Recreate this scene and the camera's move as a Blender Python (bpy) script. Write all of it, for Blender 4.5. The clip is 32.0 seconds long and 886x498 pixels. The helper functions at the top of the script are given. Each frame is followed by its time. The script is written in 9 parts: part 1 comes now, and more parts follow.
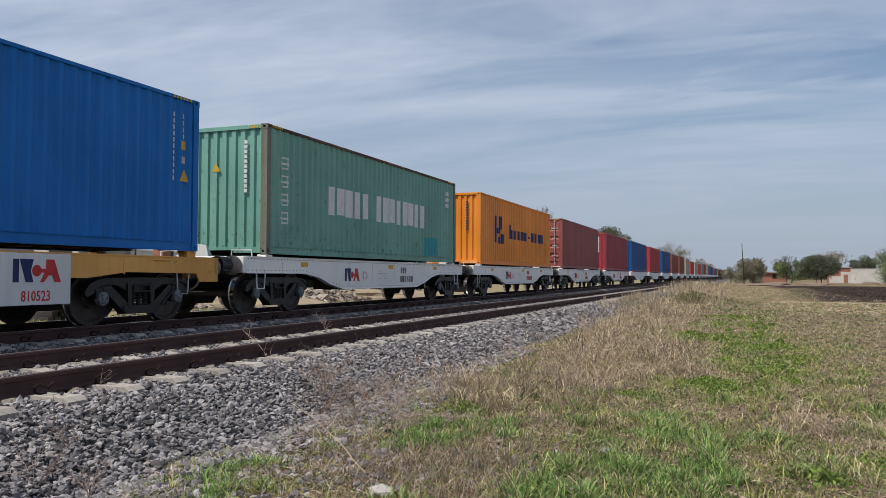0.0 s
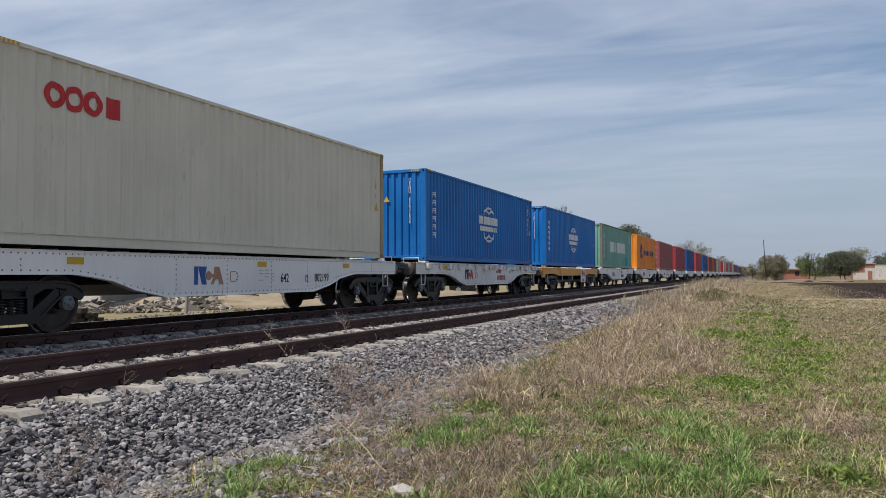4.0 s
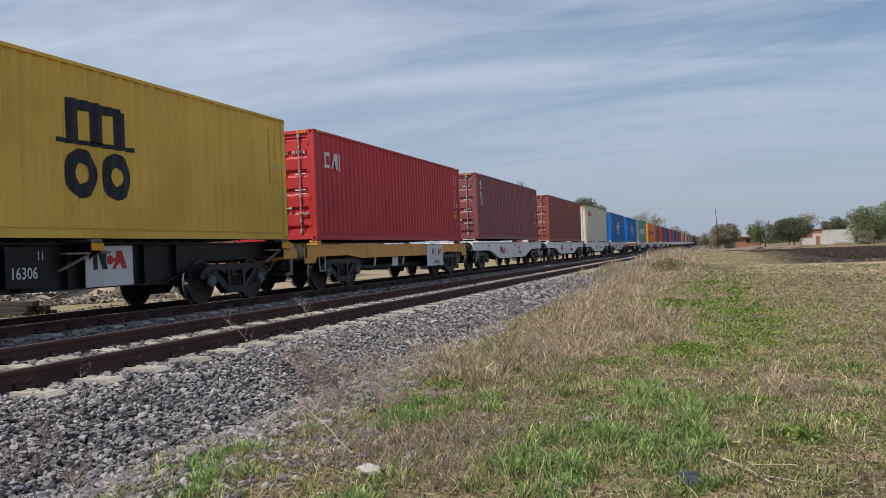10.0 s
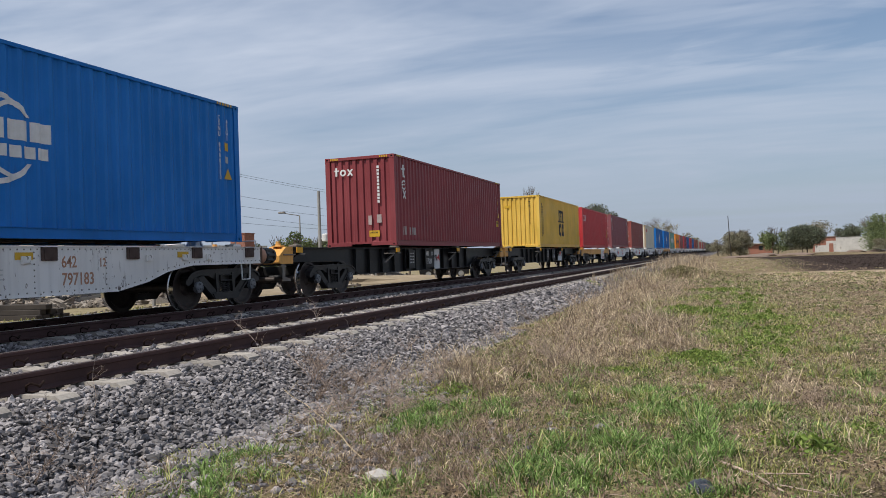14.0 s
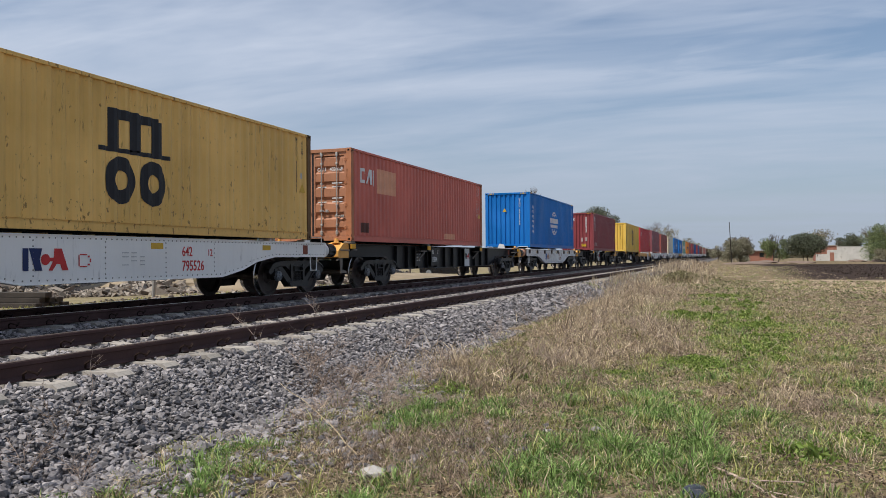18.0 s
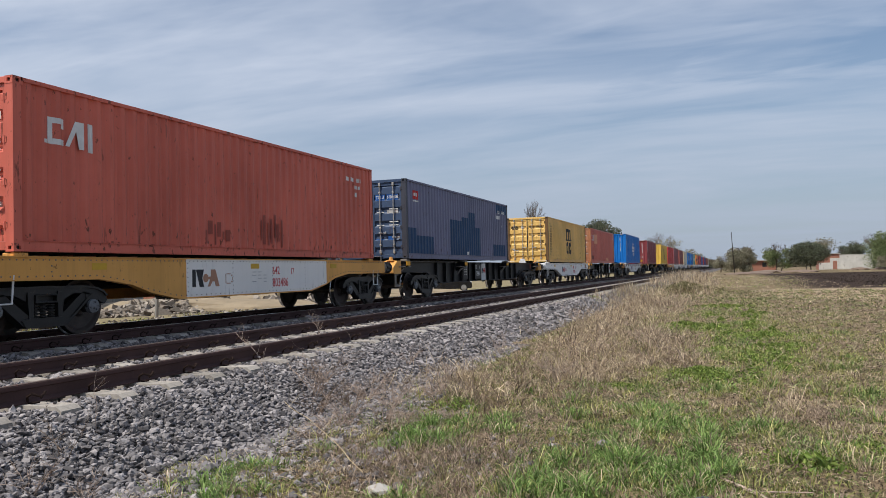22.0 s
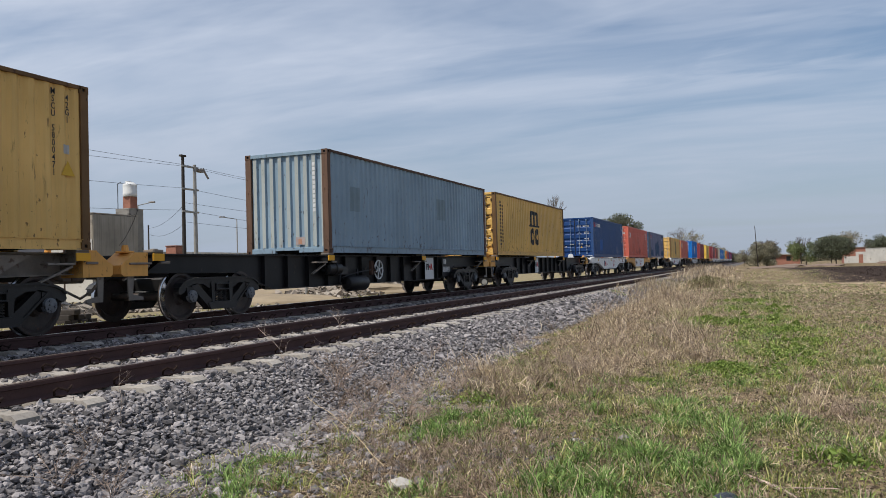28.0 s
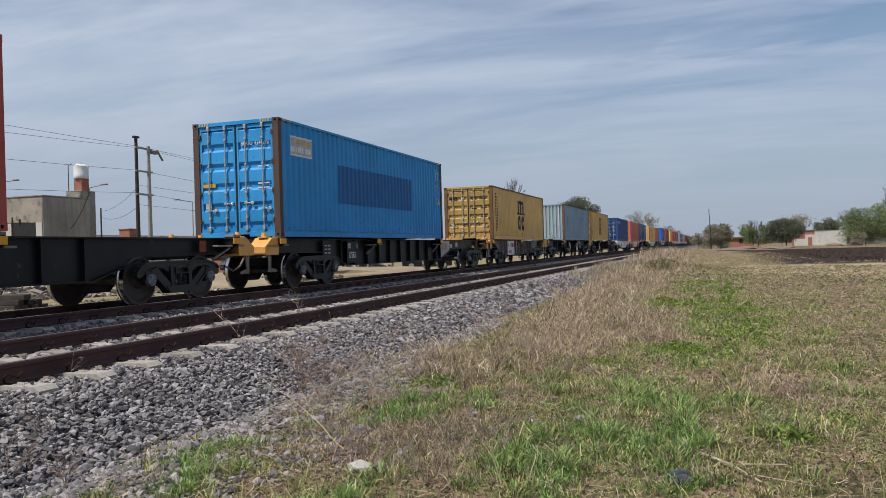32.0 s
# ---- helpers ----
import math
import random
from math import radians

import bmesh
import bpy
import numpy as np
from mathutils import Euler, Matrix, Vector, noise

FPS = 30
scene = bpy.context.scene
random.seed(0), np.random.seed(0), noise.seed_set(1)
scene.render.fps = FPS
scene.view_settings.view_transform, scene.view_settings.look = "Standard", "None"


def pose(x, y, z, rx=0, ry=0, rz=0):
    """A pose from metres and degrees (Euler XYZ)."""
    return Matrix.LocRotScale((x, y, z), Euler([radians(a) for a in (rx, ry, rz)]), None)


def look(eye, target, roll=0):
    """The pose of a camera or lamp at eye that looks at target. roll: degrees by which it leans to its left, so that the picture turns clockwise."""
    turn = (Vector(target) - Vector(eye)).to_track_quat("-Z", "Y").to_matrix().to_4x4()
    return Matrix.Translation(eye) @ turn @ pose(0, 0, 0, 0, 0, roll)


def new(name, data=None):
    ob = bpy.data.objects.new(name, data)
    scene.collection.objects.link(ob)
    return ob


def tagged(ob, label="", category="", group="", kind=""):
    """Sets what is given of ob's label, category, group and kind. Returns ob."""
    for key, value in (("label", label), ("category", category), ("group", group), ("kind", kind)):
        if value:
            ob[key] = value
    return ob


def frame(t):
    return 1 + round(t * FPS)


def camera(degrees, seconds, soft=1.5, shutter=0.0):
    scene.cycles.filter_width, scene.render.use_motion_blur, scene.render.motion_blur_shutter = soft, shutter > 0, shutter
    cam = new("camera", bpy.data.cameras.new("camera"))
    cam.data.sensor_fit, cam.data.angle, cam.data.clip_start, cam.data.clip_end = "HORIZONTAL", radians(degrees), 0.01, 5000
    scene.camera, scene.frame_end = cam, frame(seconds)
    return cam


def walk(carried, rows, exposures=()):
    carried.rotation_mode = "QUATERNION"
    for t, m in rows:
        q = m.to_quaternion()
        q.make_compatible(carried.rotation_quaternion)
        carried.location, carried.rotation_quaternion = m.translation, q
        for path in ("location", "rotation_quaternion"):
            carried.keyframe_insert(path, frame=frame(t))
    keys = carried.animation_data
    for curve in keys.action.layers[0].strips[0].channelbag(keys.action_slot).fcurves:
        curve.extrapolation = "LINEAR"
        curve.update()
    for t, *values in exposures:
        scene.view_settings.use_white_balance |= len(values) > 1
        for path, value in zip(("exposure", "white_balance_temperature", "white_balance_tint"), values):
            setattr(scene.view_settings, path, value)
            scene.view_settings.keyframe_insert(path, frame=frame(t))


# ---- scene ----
# World: the tracks run along +y, rail tops at z = RAIL, field ground at z = 0.
EYE = (0.0, 0.0, 1.5)
RAIL = 0.64
NEAR_TRACK, TRAIN_TRACK, HALF_GAUGE = -6.555, -11.008, 0.838

# ---- camera ----
cam = camera(59.0, 32.0, 0.45)
TURNS = (
    (0, 91.93, -0.19, 20.87), (0.5, 91.93, -0.20, 20.74), (1, 91.98, -0.26, 20.54), (1.5, 92.00, -0.23, 20.29), (2, 91.93, -0.26,
    20.13), (2.5, 91.94, -0.25, 20.03), (3, 91.92, 0.14, 20.16), (3.5, 91.80, 0.42, 20.63), (4, 91.90, 0.26, 22.26), (4.5, 91.98,
    -0.19, 24.01), (6.5, 90.25, -1.31, 23.60), (7, 90.21, -1.02, 23.21), (7.5, 90.16, -0.74, 22.38), (8, 90.19, 0.25, 21.45), (8.5,
    90.11, 1.04, 20.33), (9, 90.11, 1.38, 19.62), (9.5, 90.20, 1.86, 19.29), (10, 90.27, 2.22, 19.26), (10.5, 90.40, 2.23, 19.30),
    (11, 90.52, 2.01, 19.40), (11.5, 90.67, 1.85, 19.50), (12, 90.72, 1.64, 19.76), (12.5, 90.71, 1.80, 20.03), (13, 90.70, 1.94,
    20.05), (13.5, 90.70, 1.94, 20.07), (14, 90.70, 1.93, 20.05), (14.5, 90.72, 1.73, 20.11), (16.5, 90.33, 0.79, 20.17), (17, 90.08,
    0.66, 20.14), (17.5, 90.20, 0.56, 19.96), (18, 90.61, 0.41, 20.08), (18.5, 90.83, 0.05, 20.53), (19, 91.06, -0.13, 21.31), (19.5,
    91.12, -0.29, 21.61), (20, 91.23, -0.41, 21.28), (20.5, 91.37, -0.24, 20.78), (21, 91.52, 0.23, 20.30), (21.5, 91.56, 0.49,
    19.96), (22, 91.73, 1.43, 20.26), (22.5, 91.80, 2.04, 20.56), (23, 91.76, 2.15, 20.69), (23.5, 91.67, 2.02, 20.54), (24, 91.68,
    1.52, 20.11), (24.5, 91.83, 1.20, 19.57), (26.5, 91.52, 1.62, 18.73), (27, 91.39, 1.73, 20.56), (27.5, 91.29, 1.71, 21.59), (28,
    91.38, 1.56, 21.76), (28.5, 91.50, 1.42, 21.58), (29, 91.68, 0.94, 21.25), (29.5, 91.77, 0.43, 20.84), (30, 91.96, 0.19, 20.60),
    (30.5, 91.90, 0.21, 20.71), (31, 91.31, 0.59, 20.60), (31.5, 90.62, 1.20, 19.88), (32, 90.06, 1.67, 18.79))
walk(cam, [(t, pose(*EYE, rx, ry, rz)) for t, rx, ry, rz in TURNS], ((0, -0.01), (13, 0.0), (17, 0.04), (24.5, 0.04), (27, -0.05), (28, 0.02), (31, 0.03), (32, -0.02)))

# ---- sky and sun ----
SUN_EL, SUN_AZ = 58.0, 220.0          # degrees; azimuth clockwise from +y
sun_way = Vector((math.sin(radians(SUN_AZ)) * math.cos(radians(SUN_EL)), math.cos(radians(SUN_AZ)) * math.cos(radians(SUN_EL)), math.sin(radians(SUN_EL))))
sun = new("sun", bpy.data.lights.new("sun", "SUN"))
sun.data.energy, sun.data.angle, sun.data.color = 4.4, radians(0.8), (1.0, 0.95, 0.87)
sun.matrix_world = look(sun_way * 50, (0, 0, 0))


def make_sky():
    world = bpy.data.worlds.new("sky")
    scene.world = world
    world.use_nodes = True
    nt = world.node_tree
    n, ln = nt.nodes, nt.links
    n.clear()
    out, bg = n.new("ShaderNodeOutputWorld"), n.new("ShaderNodeBackground")
    sky = n.new("ShaderNodeTexSky")
    sky.sky_type, sky.sun_disc = "NISHITA", False
    sky.sun_elevation, sky.sun_rotation = radians(SUN_EL), radians(SUN_AZ)
    sky.air_density, sky.dust_density, sky.ozone_density = 1.0, 0.7, 2.5
    co, mp = n.new("ShaderNodeTexCoord"), n.new("ShaderNodeMapping")
    sep, comb = n.new("ShaderNodeSeparateXYZ"), n.new("ShaderNodeCombineXYZ")
    ln.new(co.outputs["Generated"], sep.inputs[0])
    # flat cloud layer: direction over height
    hz = n.new("ShaderNodeMath"); hz.operation = "ADD"; hz.inputs[1].default_value = 0.12
    ln.new(sep.outputs[2], hz.inputs[0])
    plane = []
    for k in (0, 1):
        d = n.new("ShaderNodeMath"); d.operation = "DIVIDE"
        ln.new(sep.outputs[k], d.inputs[0]); ln.new(hz.outputs[0], d.inputs[1]); ln.new(d.outputs[0], comb.inputs[k])
        plane.append(d.outputs[0])
    mp.inputs["Rotation"].default_value = (0, 0, radians(24))
    mp.inputs["Scale"].default_value = (0.42, 1.1, 1.0)
    mp.inputs["Location"].default_value = (0.9, 0.35, 0.0)
    ln.new(comb.outputs[0], mp.inputs[0])
    big, fine = n.new("ShaderNodeTexNoise"), n.new("ShaderNodeTexNoise")
    for t, sc, det, dist in ((big, 1.3, 5.0, 0.5), (fine, 4.5, 7.0, 0.8)):
        t.inputs["Scale"].default_value, t.inputs["Detail"].default_value = sc, det
        t.inputs["Roughness"].default_value, t.inputs["Distortion"].default_value = 0.55, dist
        ln.new(mp.outputs[0], t.inputs["Vector"])
    mix = n.new("ShaderNodeMath"); mix.operation = "MULTIPLY_ADD"; mix.inputs[1].default_value = 0.22
    ln.new(fine.outputs[0], mix.inputs[0]); ln.new(big.outputs[0], mix.inputs[2])
    thin = n.new("ShaderNodeMath"); thin.operation = "MULTIPLY_ADD"; thin.inputs[1].default_value = -0.16
    east = n.new("ShaderNodeMath"); east.operation = "MINIMUM"; east.inputs[1].default_value = 0.12
    ln.new(sep.outputs[0], east.inputs[0]); ln.new(east.outputs[0], thin.inputs[0]); ln.new(mix.outputs[0], thin.inputs[2])
    ramp = n.new("ShaderNodeValToRGB")
    ramp.color_ramp.elements[0].position, ramp.color_ramp.elements[1].position = 0.44, 0.84
    ramp.color_ramp.elements[0].color = (0.06, 0.06, 0.06, 1)
    ramp.color_ramp.elements[1].color = (0.80, 0.80, 0.80, 1)
    # long thin gap in the layer
    wave_v, off, near, along, both, cut = (n.new("ShaderNodeMath"), n.new("ShaderNodeMath"), n.new("ShaderNodeMapRange"), n.new("ShaderNodeMapRange"), n.new("ShaderNodeMath"), n.new("ShaderNodeMath"))
    wave_v.operation, wave_v.inputs[1].default_value = "MULTIPLY_ADD", 0.7
    ln.new(fine.outputs[0], wave_v.inputs[0]); ln.new(plane[1], wave_v.inputs[2])
    off.operation, off.inputs[1].default_value = "SUBTRACT", 3.02
    ln.new(wave_v.outputs[0], off.inputs[0])
    size = n.new("ShaderNodeMath"); size.operation = "ABSOLUTE"
    ln.new(off.outputs[0], size.inputs[0]); ln.new(size.outputs[0], near.inputs["Value"]); ln.new(plane[0], along.inputs["Value"])
    for node, a, b, c, e in ((near, 0.34, 0.03, 0.0, 1.0), (along, -1.0, 0.25, 0.0, 1.0)):
        node.interpolation_type = "SMOOTHSTEP"
        for key, val in (("From Min", a), ("From Max", b), ("To Min", c), ("To Max", e)):
            node.inputs[key].default_value = val
    both.operation, cut.operation, cut.inputs[1].default_value = "MULTIPLY", "MULTIPLY_ADD", -0.17
    ln.new(near.outputs[0], both.inputs[0]); ln.new(along.outputs[0], both.inputs[1])
    ln.new(both.outputs[0], cut.inputs[0]); ln.new(thin.outputs[0], cut.inputs[2])
    ln.new(cut.outputs[0], ramp.inputs[0])
    cl = n.new("ShaderNodeMix"); cl.data_type = "RGBA"
    cl.inputs["B"].default_value = (6.25, 6.85, 8.05, 1)
    ln.new(ramp.outputs[0], cl.inputs["Factor"]); ln.new(sky.outputs[0], cl.inputs["A"])
    # haze towards the horizon
    hr = n.new("ShaderNodeMapRange")
    hr.interpolation_type = "SMOOTHSTEP"
    hr.inputs["From Min"].default_value, hr.inputs["From Max"].default_value = 0.30, -0.02
    ln.new(sep.outputs[2], hr.inputs["Value"])
    hz2 = n.new("ShaderNodeMath"); hz2.operation = "MULTIPLY"; hz2.inputs[1].default_value = 0.85
    ln.new(hr.outputs[0], hz2.inputs[0])
    air = n.new("ShaderNodeMix"); air.data_type = "RGBA"
    air.inputs["B"].default_value = (3.35, 4.0, 5.15, 1)
    ln.new(hz2.outputs[0], air.inputs["Factor"]); ln.new(cl.outputs["Result"], air.inputs["A"])
    bg.inputs["Strength"].default_value = 0.10
    ln.new(air.outputs["Result"], bg.inputs[0]); ln.new(bg.outputs[0], out.inputs[0])


make_sky()

# ---- materials ----
def material(name):
    m = bpy.data.materials.new(name)
    m.use_nodes = True
    nt = m.node_tree
    return m, nt.nodes, nt.links, nt.nodes["Principled BSDF"]


def noise_node(n, ln, vec, scale, detail=4.0, rough=0.55):
    t = n.new("ShaderNodeTexNoise")
    t.inputs["Scale"].default_value, t.inputs["Detail"].default_value, t.inputs["Roughness"].default_value = scale, detail, rough
    ln.new(vec, t.inputs["Vector"])
    return t.outputs[0]


def ramp_node(n, ln, fac, a, b, ca=(0, 0, 0), cb=(1, 1, 1)):
    r = n.new("ShaderNodeValToRGB")
    e = r.color_ramp.elements
    e[0].position, e[1].position, e[0].color, e[1].color = a, b, (*ca, 1), (*cb, 1)
    ln.new(fac, r.inputs[0])
    return r.outputs[0]


def mix_node(n, ln, fac, a, b, mode="MIX"):
    x = n.new("ShaderNodeMix")
    x.data_type, x.blend_type = "RGBA", mode
    for key, v in (("Factor", fac), ("A", a), ("B", b)):
        if isinstance(v, (int, float)):
            x.inputs[key].default_value = v
        elif isinstance(v, tuple):
            x.inputs[key].default_value = (*v, 1)
        else:
            ln.new(v, x.inputs[key])
    return x.outputs["Result"]


def bump_node(n, ln, bsdf, height, strength, dist=0.01):
    b = n.new("ShaderNodeBump")
    b.inputs["Strength"].default_value, b.inputs["Distance"].default_value = strength, dist
    ln.new(height, b.inputs["Height"])
    ln.new(b.outputs[0], bsdf.inputs["Normal"])


def coords(n, ln, scale=(1, 1, 1), loc=(0, 0, 0), use="Object"):
    c, m = n.new("ShaderNodeTexCoord"), n.new("ShaderNodeMapping")
    m.inputs["Scale"].default_value, m.inputs["Location"].default_value = scale, loc
    ln.new(c.outputs[use], m.inputs[0])
    return m.outputs[0]


def surface(name, rgb, rough=0.6, metal=0.0, vary=0.25, scale=3.0, bump=0.15, fine=40.0, spot=None, spot_at=0.62, spec=0.3):
    """Plain stuff with two scales of variation and fine relief."""
    m, n, ln, b = material(name)
    v = coords(n, ln)
    big, small = noise_node(n, ln, v, scale), noise_node(n, ln, v, fine, 3.0)
    lo, hi = tuple(c * (1 - vary) for c in rgb), tuple(min(1, c * (1 + vary)) for c in rgb)
    col = mix_node(n, ln, ramp_node(n, ln, big, 0.3, 0.7), lo, hi)
    col = mix_node(n, ln, 0.35, col, mix_node(n, ln, small, lo, hi))
    if spot:
        col = mix_node(n, ln, ramp_node(n, ln, noise_node(n, ln, v, scale * 2.3, 6.0), spot_at, spot_at + 0.08), col, spot)
    ln.new(col, b.inputs["Base Color"])
    b.inputs["Roughness"].default_value, b.inputs["Metallic"].default_value = rough, metal
    b.inputs["Specular IOR Level"].default_value = spec
    bump_node(n, ln, b, small, bump)
    return m


def paint(name, rgb, fade=0.2, rust=0.5, dirt=0.35, rough=0.45, off=0.0):
    """Old paint on steel: faded patches, vertical dirt streaks, rust spots."""
    m, n, ln, b = material(name)
    v = coords(n, ln, loc=(off, off * 2, off * 3))
    streak = noise_node(n, ln, coords(n, ln, (9, 9, 0.35), (off, 0, off)), 1.0, 5.0, 0.6)
    patch, fine = noise_node(n, ln, v, 0.55, 5.0), noise_node(n, ln, v, 26.0, 4.0, 0.7)
    grey = sum(rgb) / 3
    pale = tuple(c * (1 + fade) * 0.94 + grey * 0.06 + 0.003 for c in rgb)
    dark = tuple(c * (1 - fade) for c in rgb)
    col = mix_node(n, ln, ramp_node(n, ln, patch, 0.3, 0.72), dark, pale)
    col = mix_node(n, ln, ramp_node(n, ln, streak, 0.48, 0.85, (0, 0, 0), (dirt,) * 3), col, tuple(c * 0.45 + 0.012 for c in rgb))
    spots = mix_node(n, ln, 1.0, ramp_node(n, ln, fine, 0.66, 0.74), ramp_node(n, ln, noise_node(n, ln, v, 1.7, 3.0), 0.52, 0.66), "MULTIPLY")
    col = mix_node(n, ln, mix_node(n, ln, 1.0, spots, (rust,) * 3, "MULTIPLY"), col, (0.11, 0.045, 0.02))
    run = noise_node(n, ln, coords(n, ln, (13, 13, 2.1), (off * 1.7, off, 0)), 1.0, 6.0, 0.65)
    where = ramp_node(n, ln, noise_node(n, ln, v, 0.9, 3.0), 0.51, 0.60)
    flake = mix_node(n, ln, 1.0, ramp_node(n, ln, run, 0.60, 0.645), where, "MULTIPLY")
    col = mix_node(n, ln, mix_node(n, ln, 1.0, flake, (max(0.0, rust - 0.3),) * 3, "MULTIPLY"), col, (0.055, 0.026, 0.016))
    if rust > 0.5:
        # chips and rust runs near the bottom edge
        sep, low, lift = n.new("ShaderNodeSeparateXYZ"), n.new("ShaderNodeMapRange"), n.new("ShaderNodeMath")
        ln.new(coords(n, ln), sep.inputs[0])
        ln.new(sep.outputs[2], low.inputs["Value"])
        for key, val in (("From Min", 0.15), ("From Max", 0.75), ("To Min", 0.06), ("To Max", 0.0)):
            low.inputs[key].default_value = val
        lift.operation = "ADD"
        ln.new(low.outputs[0], lift.inputs[0])
        ln.new(noise_node(n, ln, coords(n, ln, (11, 11, 6), (off, 3, off)), 1.0, 5.0, 0.62), lift.inputs[1])
        chip = ramp_node(n, ln, lift.outputs[0], 0.645, 0.69, (0, 0, 0), (rust * 0.85,) * 3)
        col = mix_node(n, ln, chip, col, (0.06, 0.030, 0.019))
    ln.new(col, b.inputs["Base Color"])
    ln.new(ramp_node(n, ln, patch, 0.2, 0.8, (rough - 0.1,) * 3, (rough + 0.15,) * 3), b.inputs["Roughness"])
    b.inputs["Specular IOR Level"].default_value = 0.18
    bump_node(n, ln, b, noise_node(n, ln, v, 2.2, 3.0), 0.25, 0.02)
    return m


def piece_material(name, rgb, rgb2, rough=0.9, vary=0.5, bump=0.4, fine=60.0, island=True):
    """Many small pieces, each with a shade of its own."""
    m, n, ln, b = material(name)
    if island:
        rnd = n.new("ShaderNodeNewGeometry").outputs["Random Per Island"]
    else:
        rnd = n.new("ShaderNodeObjectInfo").outputs["Random"]
    v = coords(n, ln)
    small = noise_node(n, ln, v, fine, 4.0)
    r = n.new("ShaderNodeValToRGB")
    e = r.color_ramp.elements
    e[0].position, e[1].position = 0.0, 1.0
    e[0].color, e[1].color = (*[c * (1 - vary) for c in rgb], 1), (*rgb2, 1)
    mid = e.new(0.55)
    mid.color = (*rgb, 1)
    ln.new(rnd, r.inputs[0])
    col = mix_node(n, ln, 0.6, r.outputs[0], mix_node(n, ln, ramp_node(n, ln, small, 0.3, 0.7, (0.55,) * 3, (1.25,) * 3), (0, 0, 0), r.outputs[0]))
    ln.new(col, b.inputs["Base Color"])
    b.inputs["Roughness"].default_value, b.inputs["Specular IOR Level"].default_value = rough, 0.2
    if bump:
        bump_node(n, ln, b, small, bump)
    return m


def leaf_material(name, rgb, rgb2):
    """Thin leaves and blades, which let some light through."""
    m = piece_material(name, rgb, rgb2, 0.65, 0.6, 0.0, 8.0)
    n, ln = m.node_tree.nodes, m.node_tree.links
    b = n["Principled BSDF"]
    b.inputs["Specular IOR Level"].default_value = 0.25
    tr, mx = n.new("ShaderNodeBsdfTranslucent"), n.new("ShaderNodeMixShader")
    ln.new(b.inputs["Base Color"].links[0].from_socket, tr.inputs["Color"])
    mx.inputs[0].default_value = 0.28
    ln.new(b.outputs[0], mx.inputs[1]); ln.new(tr.outputs[0], mx.inputs[2])
    ln.new(mx.outputs[0], n["Material Output"].inputs["Surface"])
    return m


STEEL_BLACK = surface("black_steel", (0.0115, 0.0115, 0.0125), 0.45, 0.0, 0.45, 2.0, 0.15, 30.0, (0.06, 0.045, 0.035), 0.66, spec=0.26)
BOGIE = surface("oily_cast_steel", (0.011, 0.0105, 0.0105), 0.45, 0.0, 0.45, 4.0, 0.3, 35.0, (0.03, 0.024, 0.02), 0.62, spec=0.42)
WHEEL = surface("wheel_steel", (0.055, 0.044, 0.039), 0.5, 0.1, 0.4, 5.0, 0.2, 40.0, (0.085, 0.052, 0.038), 0.6, spec=0.25)
CAP = surface("bearing_cap", (0.15, 0.16, 0.175), 0.45, 0.3, 0.3, 8.0, 0.2, 40.0, (0.05, 0.045, 0.04), 0.58)
BAR = surface("worn_galvanised_bar", (0.40, 0.38, 0.355), 0.5, 0.3, 0.25, 6.0, 0.1, 50.0, (0.16, 0.10, 0.07), 0.64)
TREAD = surface("bright_tread", (0.55, 0.54, 0.53), 0.22, 1.0, 0.1, 6.0, 0.05, 60.0)
GALV = surface("galvanised_steel", (0.42, 0.42, 0.42), 0.4, 0.7, 0.25, 6.0, 0.1, 50.0, (0.16, 0.10, 0.07), 0.66)
SILVER_GREY = surface("weathered_grey_steel", (0.20, 0.175, 0.15), 0.6, 0.1, 0.3, 3.0, 0.2, 40.0, (0.10, 0.07, 0.05), 0.6)
RUST = surface("rusty_steel", (0.085, 0.048, 0.034), 0.85, 0.0, 0.4, 6.0, 0.4, 50.0)
RAIL_SIDE = surface("rusty_rail", (0.070, 0.037, 0.034), 0.8, 0.0, 0.35, 1.5, 0.3, 40.0)
RAIL_TOP = surface("dull_rail_head", (0.15, 0.115, 0.10), 0.45, 0.5, 0.25, 2.0, 0.1, 40.0)
RAIL_BRIGHT = surface("shiny_rail_head", (0.42, 0.40, 0.39), 0.28, 0.9, 0.2, 3.0, 0.1, 40.0)
CONCRETE = surface("pale_concrete", (0.45, 0.42, 0.385), 0.9, 0.0, 0.2, 8.0, 0.4, 60.0, (0.30, 0.27, 0.24), 0.6)
WHITE_PAINT = paint("white_wagon_paint", (0.84, 0.82, 0.78), 0.06, 0.5, 0.12, 0.5)
WHITE_PLATE = paint("white_plate_paint", (0.70, 0.70, 0.69), 0.08, 0.3, 0.25, 0.5, 3.0)
YELLOW_PAINT = paint("yellow_wagon_paint", (0.74, 0.375, 0.095), 0.14, 0.7, 0.3, 0.5, 5.0)
ORANGE_PLATE = paint("amber_plate", (0.72, 0.36, 0.02), 0.1, 0.2, 0.2, 0.45, 6.0)
MARK_WHITE = surface("white_lettering", (0.68, 0.68, 0.67), 0.5, 0.0, 0.15, 6.0, 0.05, 40.0)
MARK_BLACK = surface("black_lettering", (0.018, 0.018, 0.022), 0.5, 0.0, 0.2, 6.0, 0.05, 40.0)
MARK_NAVY = surface("navy_lettering", (0.012, 0.025, 0.10), 0.5, 0.0, 0.2, 6.0, 0.05, 40.0)
